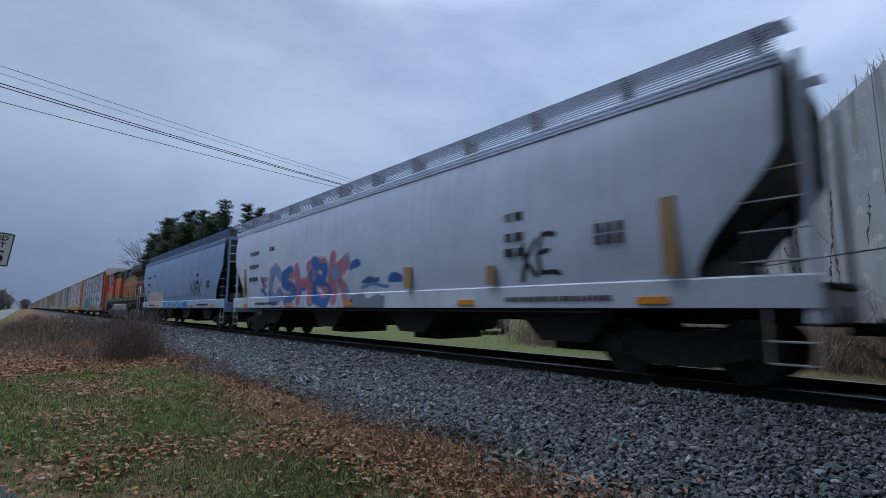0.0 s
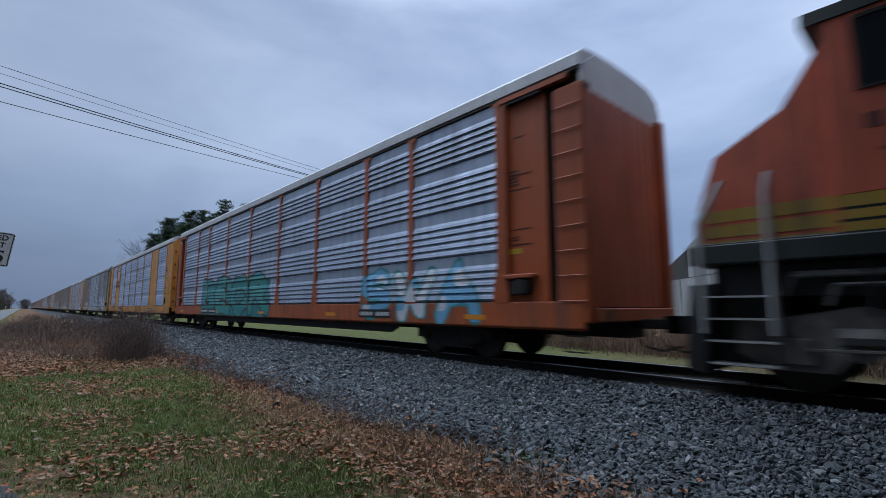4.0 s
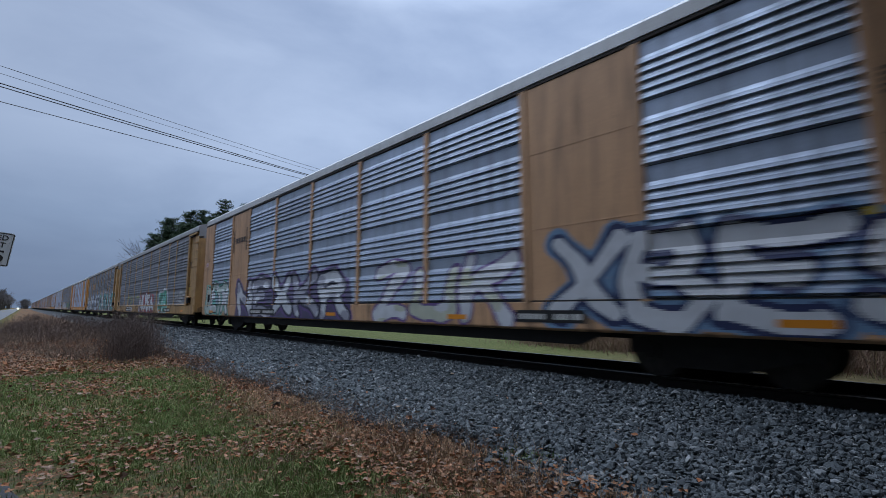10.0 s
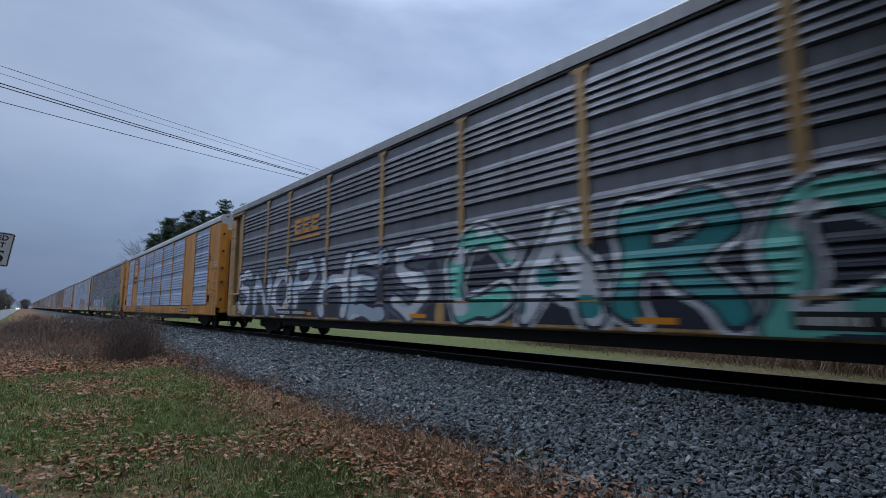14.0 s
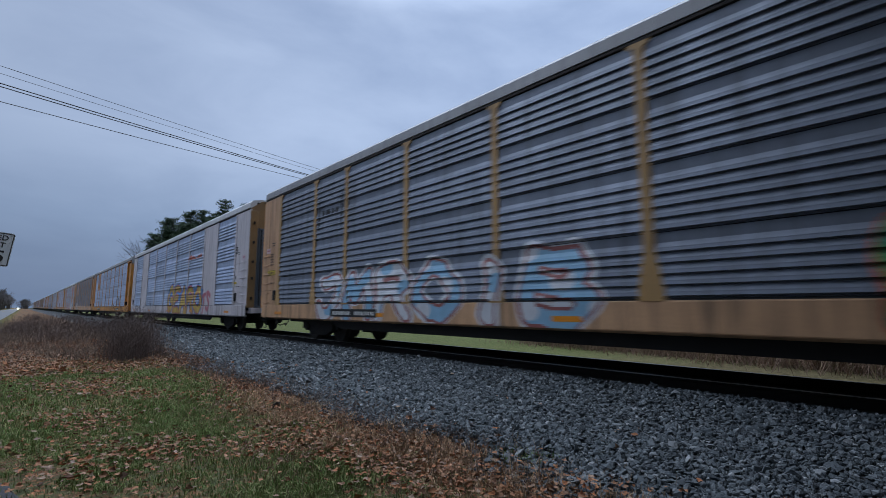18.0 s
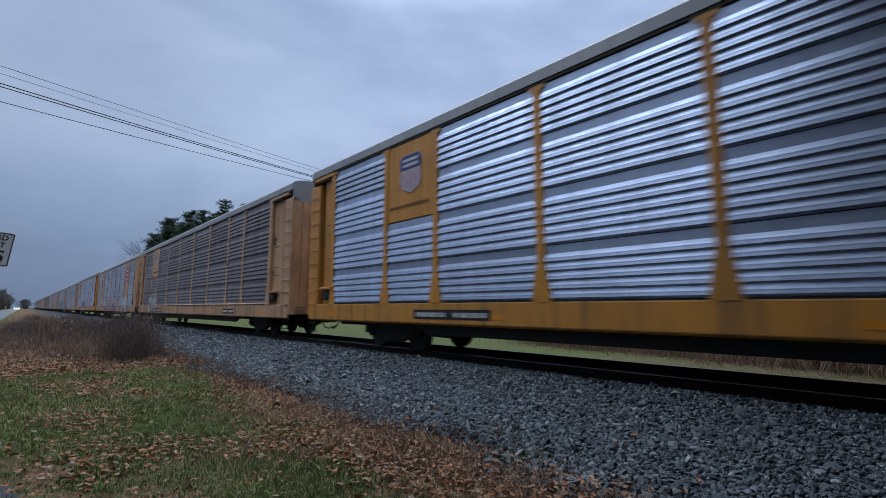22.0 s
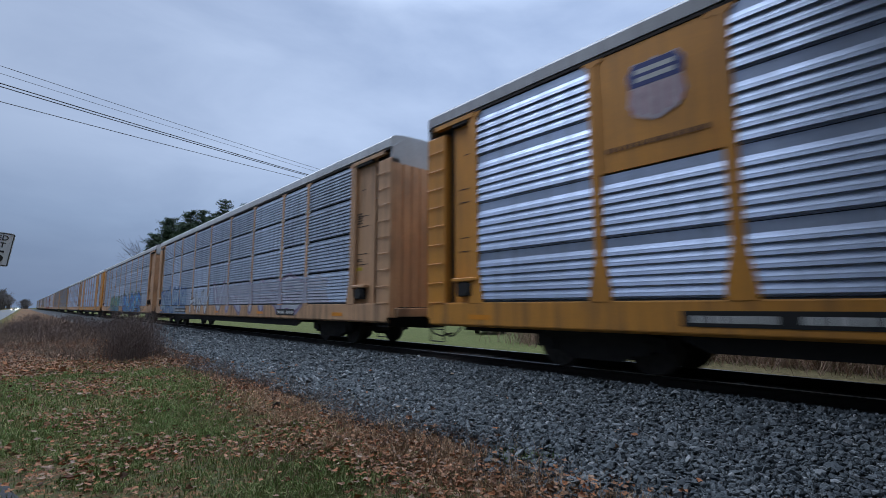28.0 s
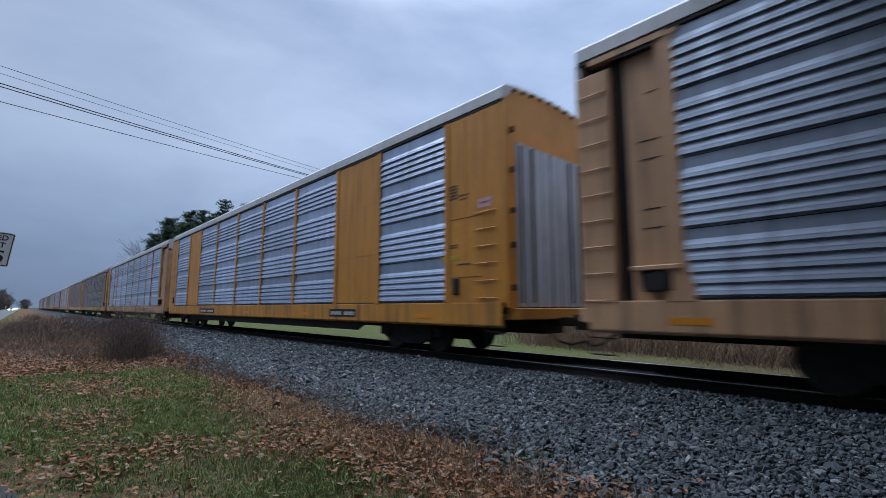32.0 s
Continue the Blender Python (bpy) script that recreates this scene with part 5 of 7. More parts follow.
TEAL, MINT, SKY, NAVY, PINK, RED = (0.03, 0.26, 0.27), (0.14, 0.5, 0.42), (0.17, 0.42, 0.64), (0.02, 0.03, 0.1), (0.5, 0.16, 0.2), (0.35, 0.03, 0.04)
PALE, VIOLET, SUNNY, COAL, FOREST = (0.62, 0.64, 0.68), (0.14, 0.08, 0.24), (0.6, 0.42, 0.06), (0.02, 0.02, 0.025), (0.03, 0.2, 0.11)
SPECS = (
    dict(hue="orange", panel="grey", style="grouped", tags=(piece("BECR", 14.45, 23.45, 0.76, 2.5, (TEAL, (0.05, 0.3, 0.27)), COAL, None, ((0.03, 0.22, 0.22), 0.76, 2.3), 0.27, 0.06, slant=0), piece("SWA", 3.13, 7.93, 0.8, 2.2, (SKY, PALE), TEAL)), label="orange-red car carrier with pale ribbed panels and teal graffiti"),
    dict(hue="yellow", panel="silver", solid=(1, 7), logo="shield", door="doorgrey", label="bright yellow car carrier with shiny new ribbed panels"),
    dict(hue="olive", panel="brown", posts="pale", rear_posts="mustard", style="open", roof="roofgrey", patches={1: "green", 3: "pale", 4: "pale", 5: "pale"}, logo="yellow_marks", tags=(piece("", 10.2, 20.0, 0.76, 1.2, (PALE,), None, None, ((0.34, 0.38, 0.41), 0.76, 1.25)), piece("SOMS", 21.76, 26.76, 0.95, 1.85, ((0.5, 0.47, 0.42), PALE), None, None, None, 0.12), piece("CIIA", 9.79, 13.59, 0.78, 2.15, (NAVY,), PALE, PALE, None, 0.13), piece("JPSO", 3.79, 8.89, 0.78, 2.3, ((0.25, 0.42, 0.6), PALE), COAL, PALE, None, 0.16)), label="patched brown and pale green car carrier with dark graffiti"),
    dict(hue="tan", panel="grey", solid=(1, 7), logo="black_box", tags=(piece("GETR", 24.84, 28.24, 0.8, 2.25, ((0.45, 0.55, 0.5), PALE), COAL, MINT), piece("NEXKR", 14.04, 23.64, 0.76, 2.2, (PALE, (0.35, 0.35, 0.42)), (0.03, 0.03, 0.06), VIOLET, ((0.09, 0.08, 0.15), 0.76, 1.9), 0.19, 0.09, slant=-0.2), piece("ZUK", 7.75, 12.85, 0.76, 2.2, (PALE, (0.5, 0.52, 0.42)), VIOLET), piece("XBES", 1.65, 7.05, 0.76, 2.3, (PALE,), NAVY, (0.16, 0.27, 0.42), None, 0.16, 0.08)), label="tan car carrier with grey panels and white and purple graffiti"),
    dict(hue="mustard", panel="dark", style="open", ledge=True, roof="roofgrey", tags=(piece("TSIT", 17.33, 23.33, 1.4, 2.1, ((0.26, 0.28, 0.07),), None, None, None, 0.07), piece("", 20.4, 23.4, 0.8, 1.12, (PALE,), None, None, ((0.46, 0.5, 0.57), 0.79, 1.13)), piece("NUSA", 11.73, 17.23, 0.76, 2.15, (PALE,), COAL, RED, (RED, 0.76, 2.0), 0.2, 0.06, slant=0), piece("SB", 7.28, 10.03, 0.78, 2.4, ((0.02, 0.17, 0.09), MINT), PALE, PALE, None, 0.24, 0.05), piece("ME", 2.93, 5.83, 1.3, 2.1, ((0.36, 0.36, 0.35),), None, None, None, 0.1)), label="mustard car carrier with dark panels and green and maroon graffiti"),
    dict(hue="mustard", panel="dark", style="grouped", roof="roofgrey", logo="yellow_marks", tags=(piece("SNOPHES", 14.6, 28.02, 0.8, 2.75, (PALE, (0.42, 0.5, 0.58)), (0.06, 0.04, 0.08), (0.14, 0.17, 0.22), ((0.05, 0.055, 0.075), 0.8, 2.1), 0.19, 0.08), piece("CARDIE", 2.23, 14.23, 0.76, 2.8, (MINT, PALE, TEAL), (0.02, 0.03, 0.05), PALE, ((0.02, 0.025, 0.045), 0.8, 2.2), 0.2, 0.07)), label="mustard car carrier with dark panels covered in teal and white graffiti"),
    dict(hue="yellow", panel="silver", solid=(1, 7), logo="shield", door="frame", label="bright yellow car carrier with clean silver panels and an emblem"),
    dict(hue="tan", panel="slate", style="open", roof="roofgrey", posts="mustard", logo="black_box", door="doorbrown", flat_end=True, rear_label=True, cap_hue="yellow", tags=(piece("JMROIB", 14.56, 24.56, 0.76, 2.2, (PALE, (0.25, 0.45, 0.62)), (0.3, 0.1, 0.09), PALE, None, 0.17, 0.06), piece("HES", 6.38, 11.18, 0.8, 2.2, ((0.05, 0.26, 0.08), FOREST), (0.42, 0.1, 0.05), None, None, 0.22, 0.05), piece("TKO", 1.73, 6.18, 0.86, 2.4, ((0.03, 0.11, 0.11), (0.05, 0.16, 0.15)), (0.025, 0.03, 0.04), (0.03, 0.035, 0.045), ((0.03, 0.035, 0.045), 0.84, 1.5), 0.24, 0.1)), label="tan car carrier with dark weathered panels and mixed graffiti"),
    dict(hue="white", panel="silver", solid=(1, 7), door="doorgrey", cap_hue="capbrown", tags=(piece("GEARO", 7.60, 15.40, 0.76, 2.4, (SUNNY, (0.5, 0.3, 0.05)), (0.4, 0.06, 0.1), (0.05, 0.22, 0.5), ((0.05, 0.2, 0.45), 1.5, 2.2), 0.18, 0.05), piece("TS", 6.10, 7.60, 0.8, 2.0, (PINK,), None, None, None, 0.12), piece("", 8.10, 10.70, 3.84, 4.0, (RED,), None, None, ((0.5, 0.11, 0.05), 3.84, 3.98))), label="pale grey car carrier with silver panels and colourful graffiti"),
    dict(hue="yellow", panel="silver", style="open", half_solid=(7,), logo="shield", tags=(piece("ES", 6.04, 8.24, 1.3, 2.0, ((0.16, 0.18, 0.26),), None, None, None, 0.09),), roof="roofgrey", label="bright yellow car carrier with tapered posts and silver panels"),
    dict(hue="tan", panel="brown", style="open", ledge=True, half_solid=(7,), logo="shield", roof="roofgrey", tags=(piece("OWO", 22.92, 25.72, 0.78, 1.95, (PALE, (0.35, 0.37, 0.35)), (0.15, 0.16, 0.15), None, None, 0.13),), label="tan car carrier with dark brown finely ribbed panels"),
    dict(hue="tan", panel="grey", style="open", solid=(1, 7), logo="octagon", door="doorpale", tags=(piece("MUUES", 10.87, 18.77, 0.8, 2.15, ((0.42, 0.07, 0.09), (0.45, 0.2, 0.22)), PALE, (0.3, 0.28, 0.3), None, 0.13, 0.06, slant=-0.3), piece("OMO", 5.63, 8.43, 0.78, 1.95, (PALE, (0.5, 0.5, 0.52)), PALE, (0.5, 0.5, 0.52), None, 0.25, 0.08, 0.1)), label="tan car carrier with grey panels and red octagonal emblems"),
    dict(hue="yellow", panel="silver", style="open", half_solid=(7,), logo="shield", roof="roofgrey", tags=(piece("VUANS", 14.61, 19.61, 0.78, 2.2, ((0.06, 0.045, 0.09), (0.12, 0.06, 0.14)), PALE, PALE, None, 0.15, 0.07, slant=0), piece("", 13.51, 14.71, 1.3, 2.0, (VIOLET,), None, None, ((0.2, 0.17, 0.24), 1.25, 2.0))), label="bright yellow car carrier with silver panels and black graffiti"),
    dict(hue="tan", panel="grey", style="fine", gaps=True, logo="white_marks", tags=(piece("WAMM", 21.05, 27.55, 0.76, 2.35, ((0.3, 0.4, 0.47), (0.2, 0.3, 0.42)), (0.03, 0.09, 0.24), (0.06, 0.16, 0.36), ((0.26, 0.3, 0.36), 0.76, 1.3), 0.16, 0.08), piece("HWV", 16.42, 20.12, 0.85, 2.0, (PALE,), COAL, None, None, 0.1, 0.05), piece("", 4.12, 15.12, 1.25, 2.15, (PALE,), None, None, ((0.38, 0.38, 0.44), 1.25, 2.1)), piece("VNIND", 5.52, 16.02, 1.0, 2.25, ((0.52, 0.54, 0.58), (0.42, 0.42, 0.52)), (0.2, 0.13, 0.22), (0.3, 0.26, 0.34), None, 0.16, 0.05, slant=0)), label="tan-orange car carrier with dark slatted panels and purple graffiti"),
    dict(hue="tan", panel="grey", style="open", tags=(piece("", 16.55, 22.35, 0.76, 1.25, (TEAL,), None, None, ((0.05, 0.2, 0.34), 0.76, 1.3)), piece("EOSAWM", 16.55, 22.35, 0.85, 2.15, ((0.05, 0.22, 0.09), (0.24, 0.26, 0.09), TEAL), COAL, FOREST, None, 0.14, 0.05), piece("OW", 14.45, 16.05, 1.4, 2.4, (COAL,), None, None, None, 0.05), piece("BIGOD", 5.25, 14.15, 0.76, 2.3, ((0.03, 0.17, 0.45), (0.08, 0.36, 0.6)), (0.09, 0.06, 0.2), (0.14, 0.24, 0.12), ((0.06, 0.28, 0.5), 0.76, 1.5), 0.22, 0.08)), label="tan car carrier with grey panels and blue and green graffiti"),
    dict(hue="yellow", panel="silver", solid=(1, 7), door="doorblue", label="orange-yellow car carrier with silver panels and pale blue end doors"),
    dict(hue="tan", panel="silver", style="grouped", label="tan car carrier with grey ribbed panels"),
    dict(hue="mustard", panel="dark", style="grouped", roof="roofgrey"),
    dict(hue="tan", panel="brown", style="fine", roof="roofgrey"),
    dict(hue="tan", panel="silver", solid=(1, 7)),
    dict(hue="orange", panel="grey", style="grouped"),
    dict(hue="tan", panel="grey", style="grouped", roof="roofgrey"),
    dict(hue="mustard", panel="dark", style="grouped"),
    dict(hue="tan", panel="silver", style="open"),
    dict(hue="tan", panel="brown", style="fine", roof="roofgrey"),
    dict(hue="white", panel="silver", solid=(1, 7)),
    dict(hue="mustard", panel="grey", style="grouped"),
)
TRAIN = []
for i, spec in enumerate(SPECS):
    a, b = coupling(i), coupling(i + 1)
    TRAIN.append((autorack(i, b - a, near=i < 18, **spec), a))


# ---------- covered hoppers ----------


def hopper(num, length, rgb, sill_rgb, tags, label, dark=False):
    car = new("covered_hopper")
    tagged(car, label, "rail car", "cars of the freight train")
    film = tuple(0.45 * c for c in rgb)
    body = paint("hopper_body_%d" % num, rgb, 0.3, 0.0, film, grime=0.25, vary=0.02)
    sill = paint("hopper_sill_%d" % num, sill_rgb, 0.5, 0.0, film, grime=0.3, vary=0.02)
    mesh = plain("roof_screen_%d" % num, tuple(0.55 * c for c in rgb), 0.6, 0.1, 0.2, 8)
    y0, y1 = 0.62, length - 0.62
    # bulging side sheets whose lower corners are cut away over the trucks
    prof = HOPPER_SIDE
    cut = {1.5: 1.42, 1.75: 1.36, 2.1: 1.15, 2.5: 0.8, 2.9: 0.45, 3.2: 0.3, 4.42: 0.26}
    for s in (-1, 1):
        g = Geo()
        fine = []
        for (xa, za), (xb, zb) in zip(prof, prof[1:]):
            for q in range(3):
                fine.append((xa + (xb - xa) * q / 3, za + (zb - za) * q / 3))
        fine.append(prof[-1])
        zs = sorted(cut)

        def inset(z):
            for a, b in zip(zs, zs[1:]):
                if a <= z <= b:
                    t = (z - a) / (b - a)
                    return cut[a] + (cut[b] - cut[a]) * t
            return cut[zs[-1]]

        n = 14
        for x, z in fine:
            c = inset(z)
            g.v += [(s * x, y0 + c + (y1 - y0 - 2 * c) * j / (n - 1), z) for j in range(n)]
        g.f += [(i * n + j, i * n + j + 1, (i + 1) * n + j + 1, (i + 1) * n + j) for i in range(len(fine) - 1) for j in range(n - 1)]
        part("side_sheet", g, body, car, smooth=True)
    # rounded roof, its ribbed eave and the two end walls
    roof = [(-1.5, 4.42), (-1.48, 4.5), (-1.35, 4.56), (-0.7, 4.64), (0, 4.66), (0.7, 4.64), (1.35, 4.56), (1.48, 4.5), (1.5, 4.42)]
    part("roof", Geo().prism(roof, y0 + 0.26, y1 - 0.26), body, car)
    for k, z in enumerate((4.28, 4.36, 4.44)):
        part("eave_rib", Geo().prism([(-1.56 + k * 0.022, z), (-1.56 + k * 0.022, z + 0.03), (-1.48, z + 0.05), (-1.48, z - 0.01)], y0 + 0.24, y1 - 0.24), body, car)
    for e, d in ((y0, 1), (y1, -1)):
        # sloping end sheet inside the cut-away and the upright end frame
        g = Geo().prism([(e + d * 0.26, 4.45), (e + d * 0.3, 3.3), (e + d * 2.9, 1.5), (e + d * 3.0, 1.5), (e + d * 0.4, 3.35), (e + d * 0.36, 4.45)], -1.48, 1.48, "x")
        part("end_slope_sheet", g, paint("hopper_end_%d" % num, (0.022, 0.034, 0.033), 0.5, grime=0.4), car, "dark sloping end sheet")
        for x in (-1.45, 1.37):
            part("end_post", Geo().box(x, x + 0.08, *sorted((e + d * 0.02, e + d * 0.12)), 1.1, 4.45, 0.01), body, car)
            part("end_post", Geo().box(x, x + 0.08, *sorted((e + d * 0.75, e + d * 0.85)), 1.5, 3.0, 0.01), BLACK, car)
        z = 1.7
        while z < 4.5:
            part("rung", Geo().rod([(-1.52, e + d * 0.08, z), (-1.54, e + d * 0.1, z), (-1.54, e + d * 0.78, z), (-1.5, e + d * 0.8, z)] if z < 3.1 else [(-1.4, e + d * 0.0, z), (-0.9, e + d * 0.0, z)], 0.014, 5), CHROME, car)
            z += 0.4
        part("end_sill", Geo().box(-1.5, 1.5, *sorted((e, e + d * 0.2)), 0.9, 1.35, 0.02), body, car)
        part("brake_platform", Geo().box(-1.2, 1.2, *sorted((e - d * 0.05, e + d * 0.55)), 1.36, 1.42), STEEL, car)
        part("air_reservoir", Geo().cyl((-0.9, e + d * 1.2, 1.62), (0.5, e + d * 1.2, 1.62), 0.2, 0.2, 12), WHITE if not dark else GREYSTEEL, car)
        for zz in (0.4, 0.68):
            part("step", Geo().rod([(-1.5, e + d * 0.12, zz + 0.4), (-1.52, e + d * 0.12, zz), (-1.52, e + d * 0.6, zz), (-1.5, e + d * 0.6, zz + 0.4)], 0.015, 5), CHROME, car)
        coupler(car, e, -d)
    part("side_sill", Geo().prism([(-1.52, 1.1), (-1.44, 1.1), (-1.44, 1.14), (-1.49, 1.16), (-1.49, 1.46), (-1.44, 1.5), (-1.5, 1.53), (-1.53, 1.5)], y0 + 0.02, y1 - 0.02), sill, car, "pale side sill stripe")
    part("far_sill", Geo().box(1.44, 1.5, y0, y1, 1.1, 1.5), sill, car)
    # walkway on the roof: two gratings and their brackets, hatch trough between
    for s in (-1, 1):
        w = Geo()
        for i in range(5):
            x = s * (0.95 + i * 0.09)
            w.box(x - 0.012, x + 0.012, y0 + 0.15, y1 - 0.15, 4.94, 4.975)
        yy = y0 + 0.16
        while yy < y1 - 0.16:
            w.box(min(s * 0.93, s * 1.35), max(s * 0.93, s * 1.35), yy, yy + 0.02, 4.93, 4.96)
            yy += 0.3
        part("running_board", w, mesh, car, "grey steel roof walkway")
        yy = y0 + 0.5
        while yy < y1:
            part("bracket", shared(("bracket", s), lambda: Geo().prism([(s * 0.95, 4.6), (s * 1.36, 4.5), (s * 1.38, 4.96), (s * 0.95, 4.94)], 0, 0.05), GREYSTEEL), None, car, loc=(0, yy, 0))
            yy += 1.9
    part("hatch_cover", Geo().prism([(-0.3, 4.62), (0.3, 4.62), (0.26, 4.82), (-0.26, 4.82)], y0 + 1.2, y1 - 1.2), body, car)
    for i in range(10):
        part("screen_bar", Geo().box(-1.39, -1.374, y0 + 0.28, y1 - 0.28, 4.56 + i * 0.043, 4.58 + i * 0.043), mesh, car)
    # discharge bays below the sill
    n = 4
    for i in range(n):
        c = length * (0.2 + 0.6 * i / (n - 1))
        part("discharge_bay", Geo().prism([(c - 1.1, 1.12), (c + 1.1, 1.12), (c + 1.0, 1.0), (c + 0.5, 0.5), (c - 0.5, 0.5), (c - 1.0, 1.0)], -1.25, 1.25, "x"), STEEL, car)
        part("outlet_gate", Geo().box(-0.75, 0.75, c - 0.55, c + 0.55, 0.32, 0.51, 0.02), STEEL, car)
    part("center_sill", Geo().box(-0.3, 0.3, y0, y1, 0.84, 1.12), STEEL, car)
    part("train_line", Geo().cyl((-1.35, y0 + 3, 1.04), (-1.35, y1 - 3, 1.04), 0.025, 0.025, 6), GREYSTEEL, car)
    for y in (length * 0.12, length * 0.3, length * 0.52, length * 0.7, length * 0.9):
        part("reflector", Geo().box(-1.546, -1.525, y - 0.25, y + 0.25, 1.16, 1.27), ORANGE, car)
    for y, z, w in ((length - 3.2, 3.2, 1.0), (length - 3.2, 2.66, 1.0), (length - 3.2, 2.15, 0.9), (5.3, 2.35, 0.5), (5.3, 2.75, 0.5), (5.3, 2.05, 0.45), (3.3, 2.1, 0.5), (3.3, 2.3, 0.5), (length - 5.0, 3.25, 0.5)):
        bars(car, y - w / 2, y + w / 2, z, z + 0.26, INK, num * 31 + int(z * 100), 1, -1.606)
    for y, z0, z1, w in ((2.35, 1.58, 2.75, 0.11), (length - 2.2, 1.58, 2.75, 0.11), (5.9, 1.56, 1.95, 0.12), (8.66, 1.58, 2.1, 0.14)) if not dark else ():
        part("reflector", Geo().box(-1.612, -1.575, y - w, y + w, z0, z1), paint("faded_orange_strip", (0.38, 0.23, 0.1), 0.5), car, "faded orange reflective strip")
    bars(car, length * 0.75, length * 0.85, 1.2, 1.34, INK, num, 1, -1.543)
    bars(car, length * 0.15, length * 0.25, 1.2, 1.34, INK, num + 3, 1, -1.543)
    for q, p in enumerate(tags):
        spray_on(car, p, num + 3 * q, *hopper_surface(length))
    truck(car, 2.55, 0.46)
    truck(car, length - 2.55, 0.46)
    CARS.append((car, None))
    return car


BLUE, ROSE, CREAM, NAVYBLUE = (0.03, 0.15, 0.46), (0.5, 0.19, 0.27), (0.6, 0.55, 0.5), (0.035, 0.15, 0.45)
H1 = hopper(71, 22.3, (0.59, 0.67, 0.82), (0.60, 0.66, 0.77),
            (piece("CSHBK", 11.45, 17.55, 1.12, 2.75, ((0.2, 0.32, 0.58), BLUE, ROSE, BLUE, ROSE), (0.5, 0.42, 0.55), (0.78, 0.8, 0.86), ((0.5, 0.52, 0.7), 1.12, 1.6), 0.21, 0.05, 0.05, slant=0),
             piece("", 10.0, 10.95, 1.78, 1.92, (BLUE,), None, None, (NAVYBLUE, 1.79, 1.9)), piece("", 9.0, 9.42, 1.76, 1.95, (BLUE,), None, None, (NAVYBLUE, 1.77, 1.92)), piece("-", 9.3, 11.2, 1.6, 1.8, ((0.16, 0.3, 0.56),), None, None, None, 0.05),
             piece("O", 10.95, 11.55, 2.2, 2.45, (BLUE,), None, None, None, 0.12), piece("", 9.9, 11.3, 1.12, 1.45, (TEAL,), None, None, ((0.2, 0.26, 0.31), 1.12, 1.47)), piece("SE", 17.75, 18.35, 1.6, 2.4, (BLUE, ROSE), None, None, None, 0.09),
             piece("XE", 4.30, 5.15, 1.6, 2.4, (COAL,), None, None, None, 0.05)), "pale grey covered hopper with pink and blue graffiti")
H2 = hopper(72, 21.55, (0.195, 0.30, 0.495), (0.42, 0.52, 0.68),
            (piece("", 7.25, 13.6, 1.56, 1.9, (BLUE,), None, None, ((0.13, 0.35, 0.54), 1.54, 1.77), rim=(0.26, 0.27, 0.08)), piece("VAWVA", 7.25, 13.6, 1.12, 1.52, (BLUE, (0.06, 0.2, 0.5)), None, None, ((0.2, 0.46, 0.76), 1.12, 1.5), 0.085),
             piece("OMSOO", 13.85, 18.35, 1.12, 2.12, (CREAM, (0.56, 0.45, 0.44)), CREAM, CREAM, (CREAM, 1.12, 1.75), 0.2, 0.06), piece("NKX", 4.49, 6.69, 1.7, 2.7, ((0.06, 0.06, 0.12),), None, None, None, 0.06)), "dark blue-grey covered hopper with blue and cream graffiti", True)
H0 = hopper(70, 21.55, (0.12, 0.13, 0.13), (0.4, 0.4, 0.4), (), "dark grey covered hopper", True)
TRAIN += [(H2, -44.55), (H1, -66.85), (H0, -88.4)]


# ---------- locomotive ----------
LOCOTRUCK = plain('dusty_brown_truck_frame', (0.2, 0.185, 0.17), 0.75, 0.1, 0.5, 5)


